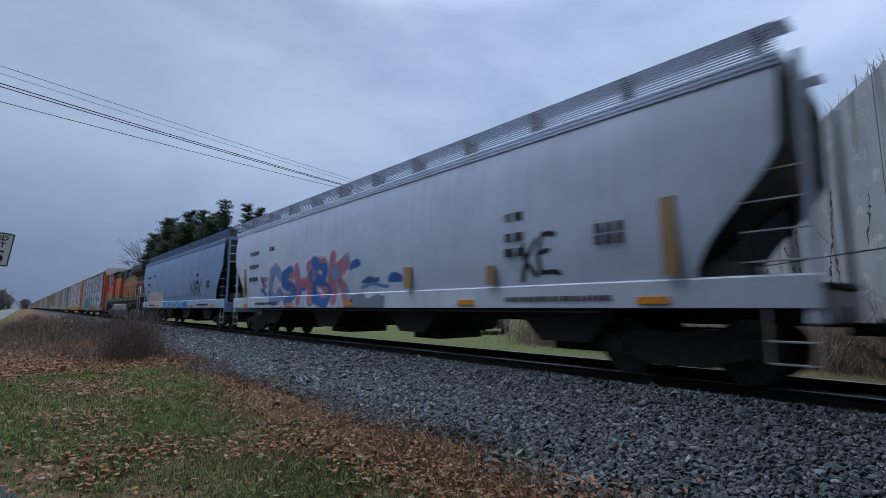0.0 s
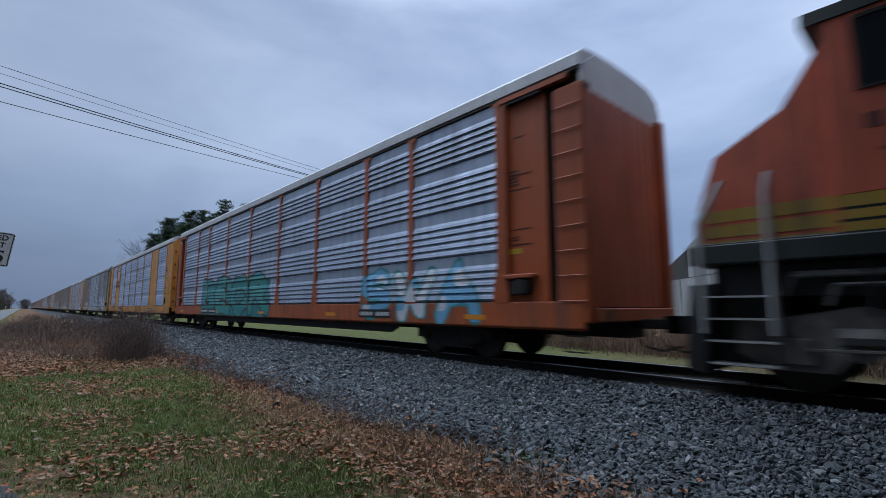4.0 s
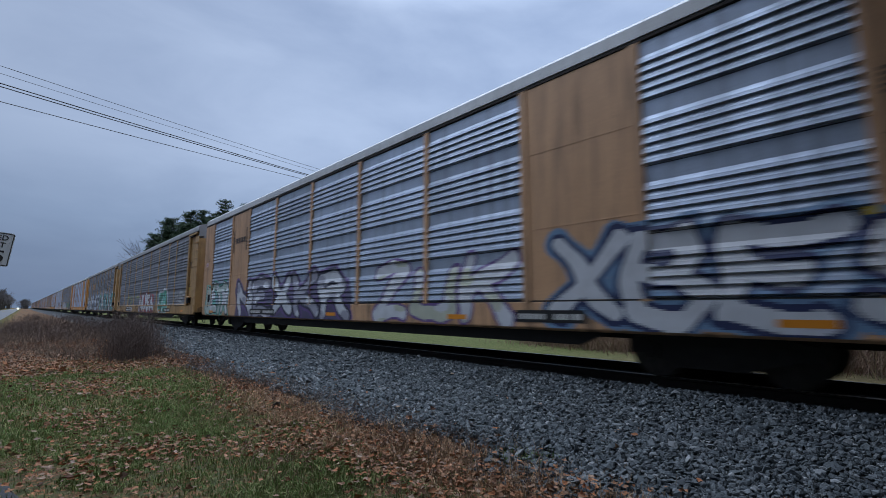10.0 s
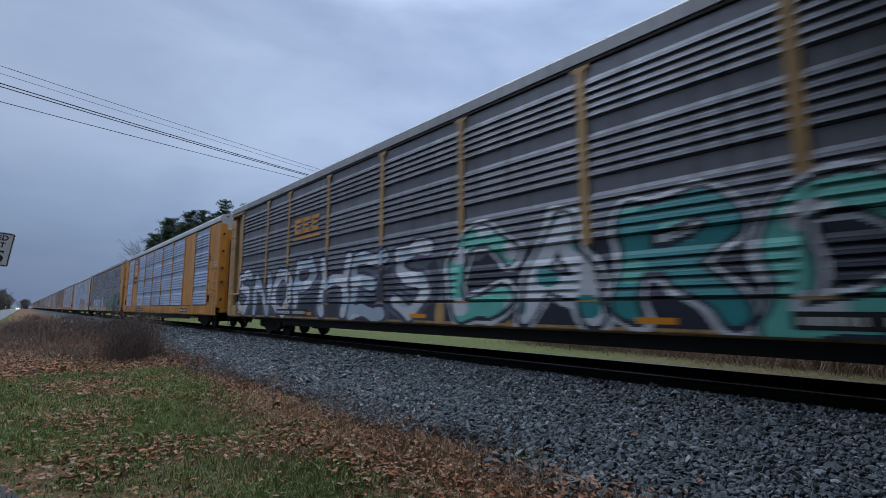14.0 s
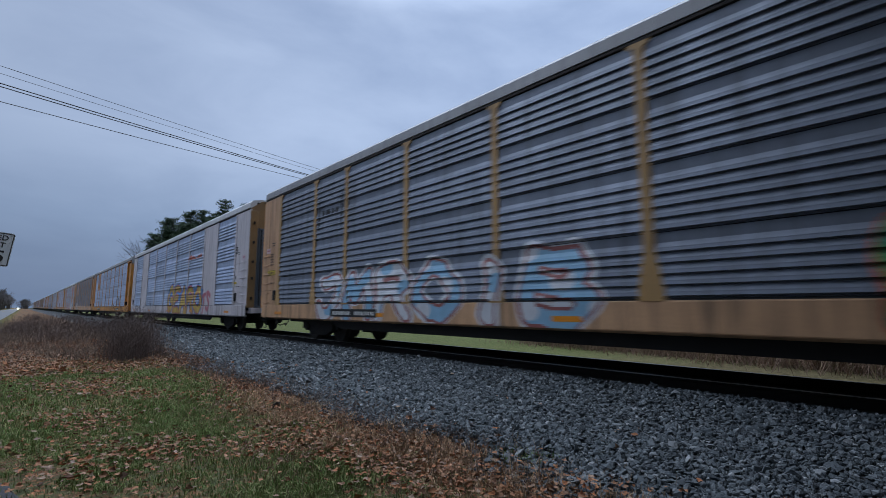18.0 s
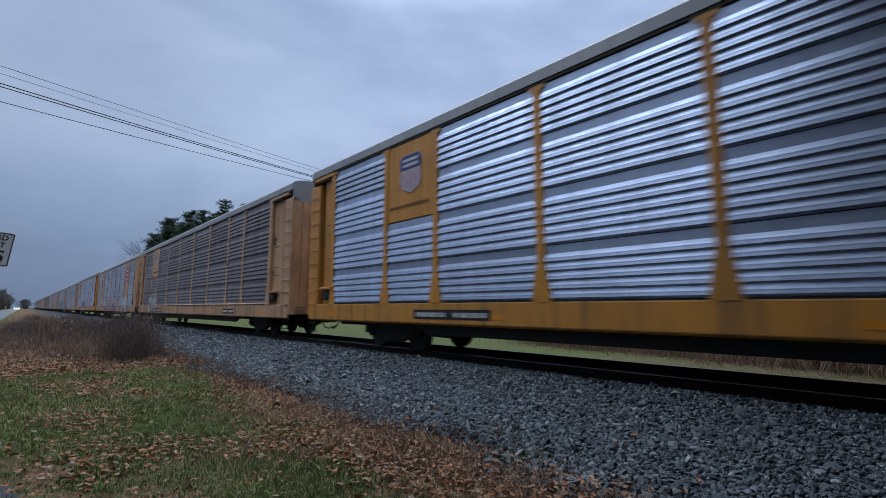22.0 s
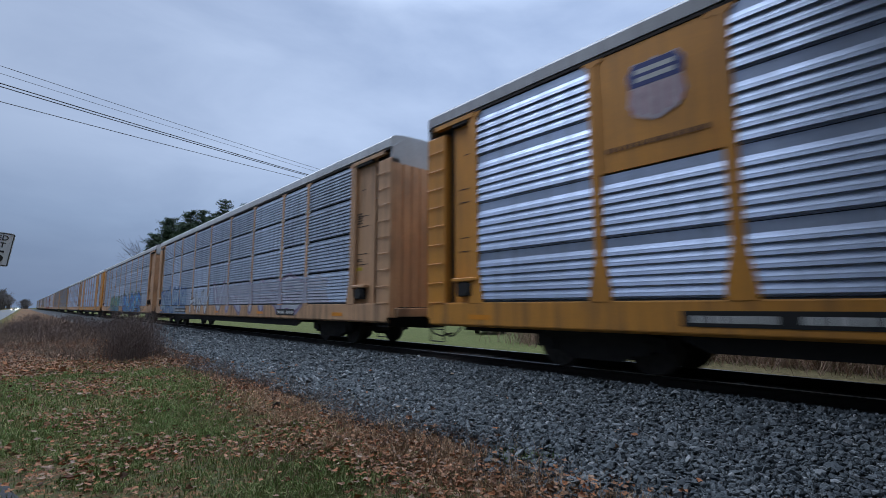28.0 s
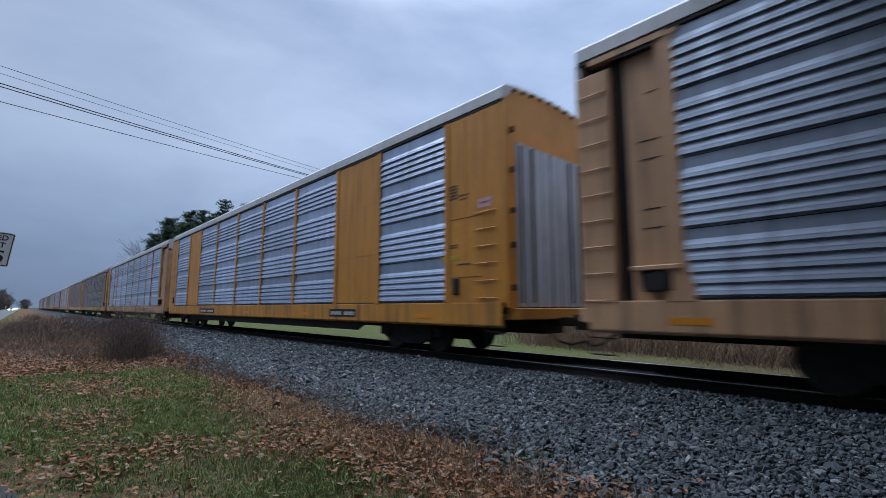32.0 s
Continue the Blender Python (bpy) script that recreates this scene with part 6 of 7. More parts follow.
def locomotive():
    car = new("locomotive")
    tagged(car, "orange and black diesel locomotive with yellow stripes, long hood leading", "locomotive")
    OR = paint("loco_orange", (0.64, 0.135, 0.07), 0.5, grime=0.85, dirt=(0.05, 0.035, 0.03))
    YL = paint("loco_yellow", (0.40, 0.25, 0.035), 0.5, grime=0.8)
    DK = paint("loco_dark_green", (0.010, 0.019, 0.018), 0.5, grime=0.2)
    TK = paint("loco_grey_tank", (0.32, 0.31, 0.31), 0.5, grime=0.4)
    GL = plain("dark_window_glass", (0.02, 0.025, 0.03), 0.08, 0, 0.1, 2, 0.02)
    hood = 1.0

    def slab(name, y0, y1, z0, z1, w, mat, label="", c=0.015):
        return part(name, Geo().box(-w, w, y0, y1, z0, z1, c), mat, car, label)

    slab("frame", 0.75, 21.25, 1.58, 1.82, 1.52, DK, "dark walkway frame")
    slab("equipment_tray", 1.0, 21.0, 1.25, 1.58, 1.3, BLACK)
    slab("kick_plate", 0.8, 21.2, 1.82, 1.845, 1.45, BLACK)
    part("center_beam", Geo().box(-0.6, 0.6, 0.6, 21.4, 0.7, 1.42), STEEL, car)
    # long hood: stacked bands of paint
    for z0, z1, mat, nm in ((1.84, 1.94, YL, "stripe"), (1.94, 1.965, BLACK, "stripe"), (1.965, 2.06, YL, "stripe"), (2.06, 2.085, BLACK, "stripe"), (2.085, 2.2, YL, "stripe"),
                            (2.2, 3.72, OR, "hood_side"), (3.72, 3.76, BLACK, "stripe"), (3.76, 3.86, YL, "stripe"), (3.86, 3.89, BLACK, "stripe"), (3.89, 4.0, YL, "stripe"), (4.0, 4.42, DK, "hood_top")):
        slab(nm, 0.95, 13.4, z0, z1, hood - (0.006 if mat is BLACK else 0), mat, c=0)
    part("hood_roof", Geo().prism([(-hood, 4.42), (-0.8, 4.56), (0.8, 4.56), (hood, 4.42)], 0.98, 16.4), DK, car)
    # seams between the hood doors, latches, louvres
    for i in range(12):
        y = 2.1 + i * 0.93
        part("door_seam", shared(("door_seam",), lambda: Geo().box(-hood - 0.004, -hood + 0.02, -0.012, 0.012, 1.8, 3.7), BLACK), None, car, loc=(0, y, 0))
    for i in range(9):
        part("latch", shared(("latch",), lambda: Geo().box(-hood - 0.03, -hood, -0.05, 0.05, -0.06, 0.06, 0.01), GREYSTEEL), None, car, loc=(0, 2.5 + i * 1.16, 2.35))
    for y0, y1, z0, z1 in ((2.2, 2.5, 2.13, 3.08), (2.58, 2.88, 2.13, 3.08), (3.1, 3.4, 2.13, 3.15), (4.35, 4.66, 2.13, 3.15), (3.55, 4.15, 2.1, 2.6), (4.93, 5.43, 2.1, 2.59), (5.52, 6.04, 2.1, 2.59), (4.93, 5.43, 2.71, 3.22), (5.52, 6.04, 2.71, 3.22)):
        lv = part("louvre", Geo().box(-hood - 0.006, -hood + 0.01, y0, y1, z0, z1), BLACK, car, "black louvred opening")
        for j in range(5):
            z = z0 + (z1 - z0) * (j + 0.5) / 5
            part("louvre_slat", Geo().box(-hood - 0.02, -hood - 0.006, y0 + 0.02, y1 - 0.02, z - 0.015, z + 0.015), DK, lv)
    # radiator wings over the leading end
    wing = [(-1.0, 3.85), (-1.5, 4.2), (-1.53, 4.42), (-1.46, 4.8), (1.46, 4.8), (1.53, 4.42), (1.5, 4.2), (1.0, 3.85)]
    part("radiator_wing", Geo().prism(wing, 1.1, 5.95), DK, car, "dark flared radiator housing")
    for i in range(2):
        part("radiator_screen", Geo().box(-1.02, -0.99, 1.3 + i * 2.35, 3.45 + i * 2.35, 3.5, 4.1), BLACK, car)
    for i in range(4):
        part("radiator_shutter", Geo().box(-1.0, 1.0, 1.2 + i * 1.05, 2.1 + i * 1.05, 4.79, 4.83), BLACK, car)
    part("exhaust_hump", Geo().prism([(6.8, 4.5), (8.3, 4.5), (8.1, 4.96), (7.0, 4.96)], -0.5, 0.5, "x"), BLACK, car)
    part("air_horn", Geo().cyl((-0.3, 7.2, 5.0), (-0.3, 8.1, 5.1), 0.04, 0.09, 8), BLACK, car)
    part("brake_grid_housing", Geo().prism([(-1.08, 4.02), (-1.08, 4.72), (-0.85, 4.84), (0.85, 4.84), (1.08, 4.72), (1.08, 4.02)], 10.9, 14.6), DK, car, "dark raised brake housing")
    for y0 in (11.15, 12.4, 13.5):
        part("grille", Geo().box(-1.088, -1.07, y0, y0 + 0.8, 4.1, 4.55), BLACK, car)
    # cabinet and cab
    for y0, y1, w in ((13.4, 16.6, 1.25), (16.6, 19.6, 1.5)):
        slab("cabinet" if w < 1.4 else "cab_wall", y0, y1, 2.2, 4.02 if w < 1.4 else 4.5, w, OR)
        for z0, z1, mat in ((1.7, 1.84, DK), (1.84, 1.93, YL), (1.93, 1.96, BLACK), (1.96, 2.05, YL), (2.05, 2.08, BLACK), (2.08, 2.2, YL)):
            slab("stripe", y0, y1, z0, z1, w - (0.004 if mat is BLACK else 0), mat, c=0)
        if w < 1.4:
            slab("stripe", y0, y1, 4.02, 4.12, w, YL, c=0)
            slab("cabinet_top", y0, y1, 4.12, 4.55, w - 0.02, DK)
    part("cab_roof", Geo().prism([(-1.52, 4.5), (-1.5, 4.68), (-1.1, 4.9), (1.1, 4.9), (1.5, 4.68), (1.52, 4.5)], 16.5, 19.8), DK, car, "dark arched cab roof")
    for y0, y1 in ((17.1, 17.75), (18.1, 19.3)):
        w = part("cab_window", Geo().box(-1.508, -1.49, y0, y1, 3.72, 4.4), GL, car, "dark cab side window")
        part("window_frame", Geo().box(-1.52, -1.5, y0 - 0.04, y0, 3.68, 4.44).box(-1.52, -1.5, y1, y1 + 0.04, 3.68, 4.44).box(-1.52, -1.5, y0, y1, 3.68, 3.72).box(-1.52, -1.5, y0, y1, 4.4, 4.44), BLACK, w)
    bars(car, 18.2, 19.3, 3.05, 3.4, plain("loco_numbers", (0.12, 0.03, 0.03), 0.6), 8, 1, -1.506)
    bars(car, 17.9, 19.2, 2.75, 2.82, plain("loco_numbers", (0.12, 0.03, 0.03), 0.6), 9, 1, -1.506)
    nose = [(19.6, 1.7), (21.1, 1.7), (21.15, 2.3), (20.9, 3.2), (20.1, 3.75), (19.6, 4.4)]
    part("nose", Geo().prism(nose, -1.3, 1.3, "x"), OR, car, "orange sloping nose")
    for z0, z1 in ((1.72, 1.88), (1.92, 2.06), (2.1, 2.26)):
        part("stripe", Geo().box(-1.306, -1.28, 19.65, 21.08, z0, z1), YL, car)
    part("windshield", Geo().prism([(19.62, 4.36), (20.05, 3.82), (20.08, 3.84), (19.66, 4.4)], -1.15, 1.15, "x"), GL, car)
    # big maker's letters as plain yellow blocks
    for i, y in enumerate((10.55, 9.35, 8.15, 6.95)):
        e = part("side_letter", Geo().box(-hood - 0.008, -hood - 0.002, y - 0.46, y + 0.5, 2.5, 2.72).box(-hood - 0.008, -hood - 0.002, y - 0.46, y + 0.5, 3.44, 3.66).box(-hood - 0.008, -hood - 0.002, y + 0.1, y + 0.42, 2.72, 3.44).box(-hood - 0.008, -hood - 0.002, y - 0.4, y - 0.18, 2.72, 3.44), YL, car, "worn yellow painted block")
    # handrails and stanchions
    rail = Geo().rod([(-1.48, 1.3, 2.95), (-1.48, 13.3, 2.95)], 0.022, 6)
    part("handrail", rail, BLACK, car)
    for i in range(10):
        part("stanchion", shared(("stanchion",), lambda: Geo().rod([(-1.48, 0, 1.62), (-1.48, 0, 2.95)], 0.018, 6), BLACK), None, car, loc=(0, 1.4 + i * 1.3, 0))
    for y, d in ((0.75, 1), (21.25, -1)):
        part("end_handrail", Geo().rod([(-1.5, y + d * 0.15, 0.75), (-1.5, y + d * 0.15, 2.1), (-1.45, y + d * 0.45, 2.72)], 0.042, 8).rod([(-1.5, y + d * 0.95, 0.75), (-1.5, y + d * 0.95, 2.4), (-1.48, y + d * 1.0, 2.75)], 0.042, 8), CHROME, car)
        part("pilot", Geo().prism([(y - d * 0.1, 0.25), (y + d * 0.12, 0.2), (y + d * 0.3, 1.42), (y, 1.42)], -1.5, 1.5, "x"), BLACK, car)
        for i in range(4):
            part("step", Geo().box(-1.52, -1.2, *sorted((y + d * 0.2, y + d * 0.95)), 0.34 + i * 0.3, 0.365 + i * 0.3), CHROME, car)
        part("step_well", Geo().box(-1.2, -1.17, *sorted((y + d * 0.15, y + d * 1.0)), 0.3, 1.45), BLACK, car)
        coupler(car, y, -d)
    for y in (2.6, 5.2, 7.9, 10.4, 12.8, 15.4, 17.9):
        part("reflector", Geo().box(-1.526, -1.521, y - 0.2, y + 0.2, 1.66, 1.76), ORANGE, car)
    part("roof_rail", Geo().rod([(-1.15, 14.2, 4.62), (-1.15, 14.2, 4.84), (-1.15, 17.0, 4.98), (-1.15, 17.0, 4.8)], 0.018, 6), BLACK, car)
    for y0 in (15.0, 15.75):
        part("grille", Geo().box(-1.242, -1.22, y0, y0 + 0.5, 4.16, 4.5), BLACK, car)
    # lamps of the leading end
    HL = glow("warm_headlight", (1.0, 0.42, 0.12), 7.0)
    DL = glow("warm_marker_light", (1.0, 0.75, 0.4), 6.0)
    for z in (4.16, 4.34):
        part("headlight", Geo().cyl((-0.12, 0.93, z), (-0.12, 0.99, z), 0.05, 0.05, 12), HL, car, "lit warm headlight")
    part("ditch_light", Geo().cyl((-0.95, 0.78, 1.84), (-0.95, 0.84, 1.84), 0.05, 0.05, 12), DL, car, "lit marker light")
    # fuel tank
    tank = [(-1.5, 0.92), (-1.5, 1.4), (-1.42, 1.47), (1.42, 1.47), (1.5, 1.4), (1.5, 0.92), (1.2, 0.36), (-1.2, 0.36)]
    part("fuel_tank", Geo().prism(tank, 7.2, 15.6), TK, car, "pale grey fuel tank")
    part("tank_band", Geo().box(-1.506, -1.49, 11.6, 11.75, 1.0, 1.4), GREYSTEEL, car)
    # running gear
    for c in (4.0, 18.3):
        g = Geo()
        for s in (-1, 1):
            x0, x1 = sorted((s * 1.05, s * 1.25))
            g.prism([(-2.6, 0.5), (-2.6, 0.92), (-1.9, 1.0), (-1.3, 1.12), (-0.6, 1.0), (0.6, 1.0), (1.3, 1.12), (1.9, 1.0), (2.6, 0.92), (2.6, 0.5), (2.2, 0.3), (1.6, 0.3), (1.3, 0.6), (0.6, 0.6), (0.3, 0.3), (-0.3, 0.3), (-0.6, 0.6), (-1.3, 0.6), (-1.6, 0.3), (-2.2, 0.3)], x0, x1, "x")
            for y in (-1.95, 0, 1.95):
                g.box(min(s * 1.2, s * 1.32), max(s * 1.2, s * 1.32), y - 0.2, y + 0.2, 0.38, 0.72, 0.02)
            for y in (-1.0, 1.0):
                g.cyl((s * 1.28, y, 0.75), (s * 1.28, y + 0.5, 0.75), 0.11, 0.11, 8)
                g.rod([(s * 1.3, y - 0.3, 1.1), (s * 1.3, y + 0.2, 0.5)], 0.035, 6)
                for q in (-0.28, 0.28):
                    g.cyl((s * 1.16, y + q, 0.45), (s * 1.16, y + q, 0.98), 0.1, 0.1, 8)
                g.rod([(s * 1.34, y - 0.8, 0.62), (s * 1.34, y + 0.8, 0.58)], 0.022, 5)
        g.box(-1.0, 1.0, -2.3, 2.3, 0.6, 0.85)
        t = part("truck", g, LOCOTRUCK, car, "dusty grey three-axle truck", loc=(0, c, 0))
        for y in (-1.95, 0, 1.95):
            wheelset(t, y, 0.52)
    for y0, y1, z0, z1, nm in ((6.55, 7.1, 0.7, 1.3, "battery_box"), (15.65, 16.0, 0.75, 1.35, "battery_box"), (1.75, 2.6, 1.12, 1.5, "sand_box"), (5.0, 6.4, 1.15, 1.5, "filter_box")):
        part(nm, Geo().box(-1.44, -0.9, y0, y1, z0, z1, 0.03), BLACK, car)
    for z, y0, y1 in ((1.5, 1.9, 7.2), (1.42, 2.3, 6.6), (1.5, 15.6, 20.2), (1.38, 16.1, 19.8)):
        part("pipe", Geo().rod([(-1.4, y0, z - 0.2), (-1.4, y0 + 0.1, z), (-1.4, y1 - 0.1, z), (-1.4, y1, z - 0.25)], 0.028, 6), GREYSTEEL, car)
    for y in (2.4, 3.6, 5.1, 6.2, 16.8, 18.1, 19.4):
        part("hanger", Geo().box(-1.43, -1.36, y - 0.03, y + 0.03, 1.0, 1.55), BLACK, car)
    part("air_tank", Geo().cyl((-1.2, 7.4, 1.55), (-1.2, 11.0, 1.55), 0.12, 0.12, 8), BLACK, car)
    # the high hood and long frame of this type: length and heights over the plain drawing above
    seen = set()

    def reshape(me):
        if me.name in seen:
            return
        seen.add(me.name)
        co = np.empty(len(me.vertices) * 3)
        me.vertices.foreach_get("co", co)
        co = co.reshape(-1, 3)
        co[:, 1] *= 1.045
        if not me.name.startswith(("radiator", "fuel_tank", "tank_band")):
            co[:, 2] = np.interp(co[:, 2], (0, 1.5, 1.58, 1.82, 2.2, 3.72, 4.0, 4.42, 4.56, 5.2), (0, 1.5, 1.7, 1.97, 2.43, 3.69, 4.05, 4.56, 4.72, 5.3))
        me.vertices.foreach_set("co", co.ravel())
        me.update()

    for o in car.children:
        o.location.y *= 1.045
        if o.name.startswith(("truck", "coupler")):
            continue
        for q in (o, *o.children):
            reshape(q.data)
    return car


TRAIN.append((locomotive(), -23.0))


# ---------- cars on and beside the road ----------
def road_car(label, rgb, lit):
    car = new("car")
    tagged(car, label, "car")
    body = paint("car_" + "_".join(str(int(c * 100)) for c in rgb), rgb, 0.3, 0.3, grime=0.1)
    glass = plain("car_glass", (0.02, 0.025, 0.03), 0.05, 0, 0.1, 2, 0.02)
    part("body", Geo().prism([(-2.2, 0.35), (2.2, 0.35), (2.25, 0.75), (2.1, 0.98), (1.0, 1.06), (-2.15, 1.1), (-2.25, 0.7)], -0.9, 0.9, "x"), body, car)
    part("cabin", Geo().prism([(-2.1, 1.08), (1.0, 1.05), (0.35, 1.62), (0.1, 1.72), (-1.8, 1.72), (-2.0, 1.6)], -0.78, 0.78, "x"), body, car)
    for s in (-1, 1):
        for y0, y1 in ((-1.8, -0.85), (-0.75, 0.3)):
            x0, x1 = sorted((s * 0.775, s * 0.79))
            part("side_window", Geo().box(x0, x1, y0, y1, 1.14, 1.6), glass, car)
        for y in (-1.4, 1.4):
            w = part("wheel", Geo().cyl((s * 0.7, y, 0.35), (s * 0.93, y, 0.35), 0.35, 0.35, 18), RUBBER, car)
            part("rim", Geo().cyl((s * 0.92, y, 0.35), (s * 0.94, y, 0.35), 0.2, 0.18, 12), CHROME, w)
    part("windshield", Geo().prism([(0.98, 1.08), (0.4, 1.6), (0.42, 1.62), (1.02, 1.1)], -0.7, 0.7, "x"), glass, car)
    hl = glow("white_headlight", (1.0, 0.82, 0.55), 160.0) if lit else plain("clear_lamp", (0.5, 0.5, 0.5), 0.2)
    for s in (-1, 1):
        part("headlight", Geo().box(min(s * 0.55, s * 0.82), max(s * 0.55, s * 0.82), 2.2, 2.27, 0.62, 0.8), hl, car, "bright headlight" if lit else "")
    return car


PARKED = road_car("dark parked sport utility vehicle on the lawn", (0.015, 0.017, 0.02), False)
PARKED.matrix_world = pose(22.6, 20.3, -0.48, 0, 0, -55)
COMING = [road_car("dark car with lit headlights coming along the road", (0.03, 0.03, 0.035), True)]
COMING.append(copy_thing(COMING[0], pose(-4.2, 1200, -0.53, 0, 0, 180)))




# ---------- loose ground cover ----------
def tri_mesh(name, V, F, mat, smooth=False):
    me = bpy.data.meshes.new(name)
    n, m = len(V), len(F)
    me.vertices.add(n)
    me.vertices.foreach_set("co", np.asarray(V, np.float32).ravel())
    me.loops.add(m * 3)
    me.loops.foreach_set("vertex_index", np.asarray(F, np.int32).ravel())
    me.polygons.add(m)
    me.polygons.foreach_set("loop_start", np.arange(0, 3 * m, 3, dtype=np.int32))
    me.update(calc_edges=True)
    me.materials.append(mat)
    me.polygons.foreach_set("use_smooth", np.full(m, smooth))
    return me


PROFILE = np.array([(-9.6, -0.56), (-2.2, -0.52), (0, -0.5), (3.6, -0.5), (5.6, -0.42), (6.4, -0.33), (7.25, -0.13), (7.6, -0.15), (9.9, -0.16), (11.8, -0.5), (30, -0.45)])


def lie(x, y):
    return np.interp(x, PROFILE[:, 0], PROFILE[:, 1])


def patchy(x, y, s, seed):
    """A smooth random field between 0 and 1 for uneven growth."""
    r = np.random.RandomState(seed)
    v = np.zeros_like(x)
    for _ in range(7):
        a, p, k = r.uniform(0, 6.28), r.uniform(0, 6.28), s * r.uniform(0.6, 2.2)
        v += np.sin((x * np.cos(a) + y * np.sin(a)) * k + p)
    return 0.5 + v / 8


def stones(name, n, x0, x1, y0, y1, size, seed, mat, keep=None):
    r = np.random.RandomState(seed)
    ico = []
    g = (1 + 5 ** 0.5) / 2
    for a in (-1, 1):
        for b in (-g, g):
            ico += [(0, a, b), (a, b, 0), (b, 0, a)]
    ico = np.array(ico) / np.sqrt(1 + g * g)
    faces = []
    for i in range(12):
        for j in range(i + 1, 12):
            for k in range(j + 1, 12):
                d = [np.linalg.norm(ico[p] - ico[q]) for p, q in ((i, j), (j, k), (i, k))]
                if max(d) < 1.2:
                    c = np.cross(ico[j] - ico[i], ico[k] - ico[i])
                    faces.append((i, j, k) if c @ ico[i] > 0 else (i, k, j))
    faces = np.array(faces)
    x, y = r.uniform(x0, x1, n), r.uniform(y0, y1, n)
    if keep is not None:
        ok = keep(x, y, r)
        x, y = x[ok], y[ok]
        n = len(x)
    z = lie(x, y) + 0.012 + r.uniform(-0.015, 0.02, n)
    s = size * r.lognormal(0, 0.28, n)
    P = ico[None] * r.uniform(0.6, 1.3, (n, 12, 1)) * (s[:, None, None] * r.uniform(0.6, 1.35, (n, 1, 3)) * np.array([1.1, 1.0, 0.62]))
    q = r.normal(size=(n, 4)) * np.array([1, 0.32, 0.32, 1])
    q /= np.linalg.norm(q, axis=1)[:, None]
    w, a, b, c = q.T
    R = np.stack([1 - 2 * (b * b + c * c), 2 * (a * b - c * w), 2 * (a * c + b * w), 2 * (a * b + c * w), 1 - 2 * (a * a + c * c), 2 * (b * c - a * w),
                  2 * (a * c - b * w), 2 * (b * c + a * w), 1 - 2 * (a * a + b * b)], 1).reshape(n, 3, 3)
    V = np.einsum("nij,nkj->nki", R, P) + np.stack([x, y, z], 1)[:, None]
    F = faces[None] + 12 * np.arange(n)[:, None, None]
    return tri_mesh(name, V.reshape(-1, 3), F.reshape(-1, 3), mat)


STONE = islands("grey_crushed_stone", [(0.03, 0.036, 0.042), (0.055, 0.067, 0.077), (0.11, 0.128, 0.14), (0.038, 0.048, 0.055), (0.16, 0.178, 0.19), (0.07, 0.084, 0.092), (0.095, 0.11, 0.12), (0.043, 0.054, 0.062), (0.29, 0.305, 0.315)], 0.65)
edge_in = lambda x, y, r: x > 3.75 + 0.9 * (patchy(x, y, 1.3, 3) - 0.45) + r.uniform(-0.3, 0.3, len(x))
for nm, n, xa, xb, ya, yb, sz, sd in (("ballast_stones", 5000, 3.4, 7.4, -9, -0.6, 0.05, 9), ("ballast_stones", 38000, 3.3, 7.4, -0.6, 9, 0.027, 1), ("ballast_stones", 21000, 3.4, 7.4, 9, 24, 0.038, 2), ("ballast_stones", 6500, 4.4, 7.4, 24, 60, 0.06, 3)):
    tagged(new(nm, stones(nm, n, xa, xb, ya, yb, sz, sd, STONE, edge_in)), "loose grey crushed stones of the track bed", "gravel", kind="stuff")


def blades(name, x, y, h, w, seed, mat, lean=0.5):
    """Grass: each blade a bent, tapering strip of three triangles."""
    r = np.random.RandomState(seed)
    n = len(x)
    a, t = r.uniform(0, 6.283, n), r.uniform(0, 6.283, n)
    L = np.abs(r.normal(0, lean, n))
    z = lie(x, y) - 0.03
    sx, sy = np.cos(t) * w / 2, np.sin(t) * w / 2
    dx, dy = np.cos(a) * L * h, np.sin(a) * L * h
    V = np.stack([np.stack([x - sx, y - sy, z], 1), np.stack([x + sx, y + sy, z], 1),
                  np.stack([x + dx * 0.4 - sx * 0.7, y + dy * 0.4 - sy * 0.7, z + h * 0.62], 1), np.stack([x + dx * 0.4 + sx * 0.7, y + dy * 0.4 + sy * 0.7, z + h * 0.62], 1),
                  np.stack([x + dx, y + dy, z + h * np.clip(1.05 - L * 0.45, 0.3, 1)], 1)], 1)
    F = np.array([(0, 1, 3), (0, 3, 2), (2, 3, 4)])[None] + 5 * np.arange(n)[:, None, None]
    return tri_mesh(name, V.reshape(-1, 3), F.reshape(-1, 3), mat)


def scatter(n, x0, x1, y0, y1, seed, keep):
    r = np.random.RandomState(seed)
    x, y = r.uniform(x0, x1, n), r.uniform(y0, y1, n)
    ok = keep(x, y) > r.uniform(0, 1, n)
    return x[ok], y[ok], r.uniform(0, 1, ok.sum())


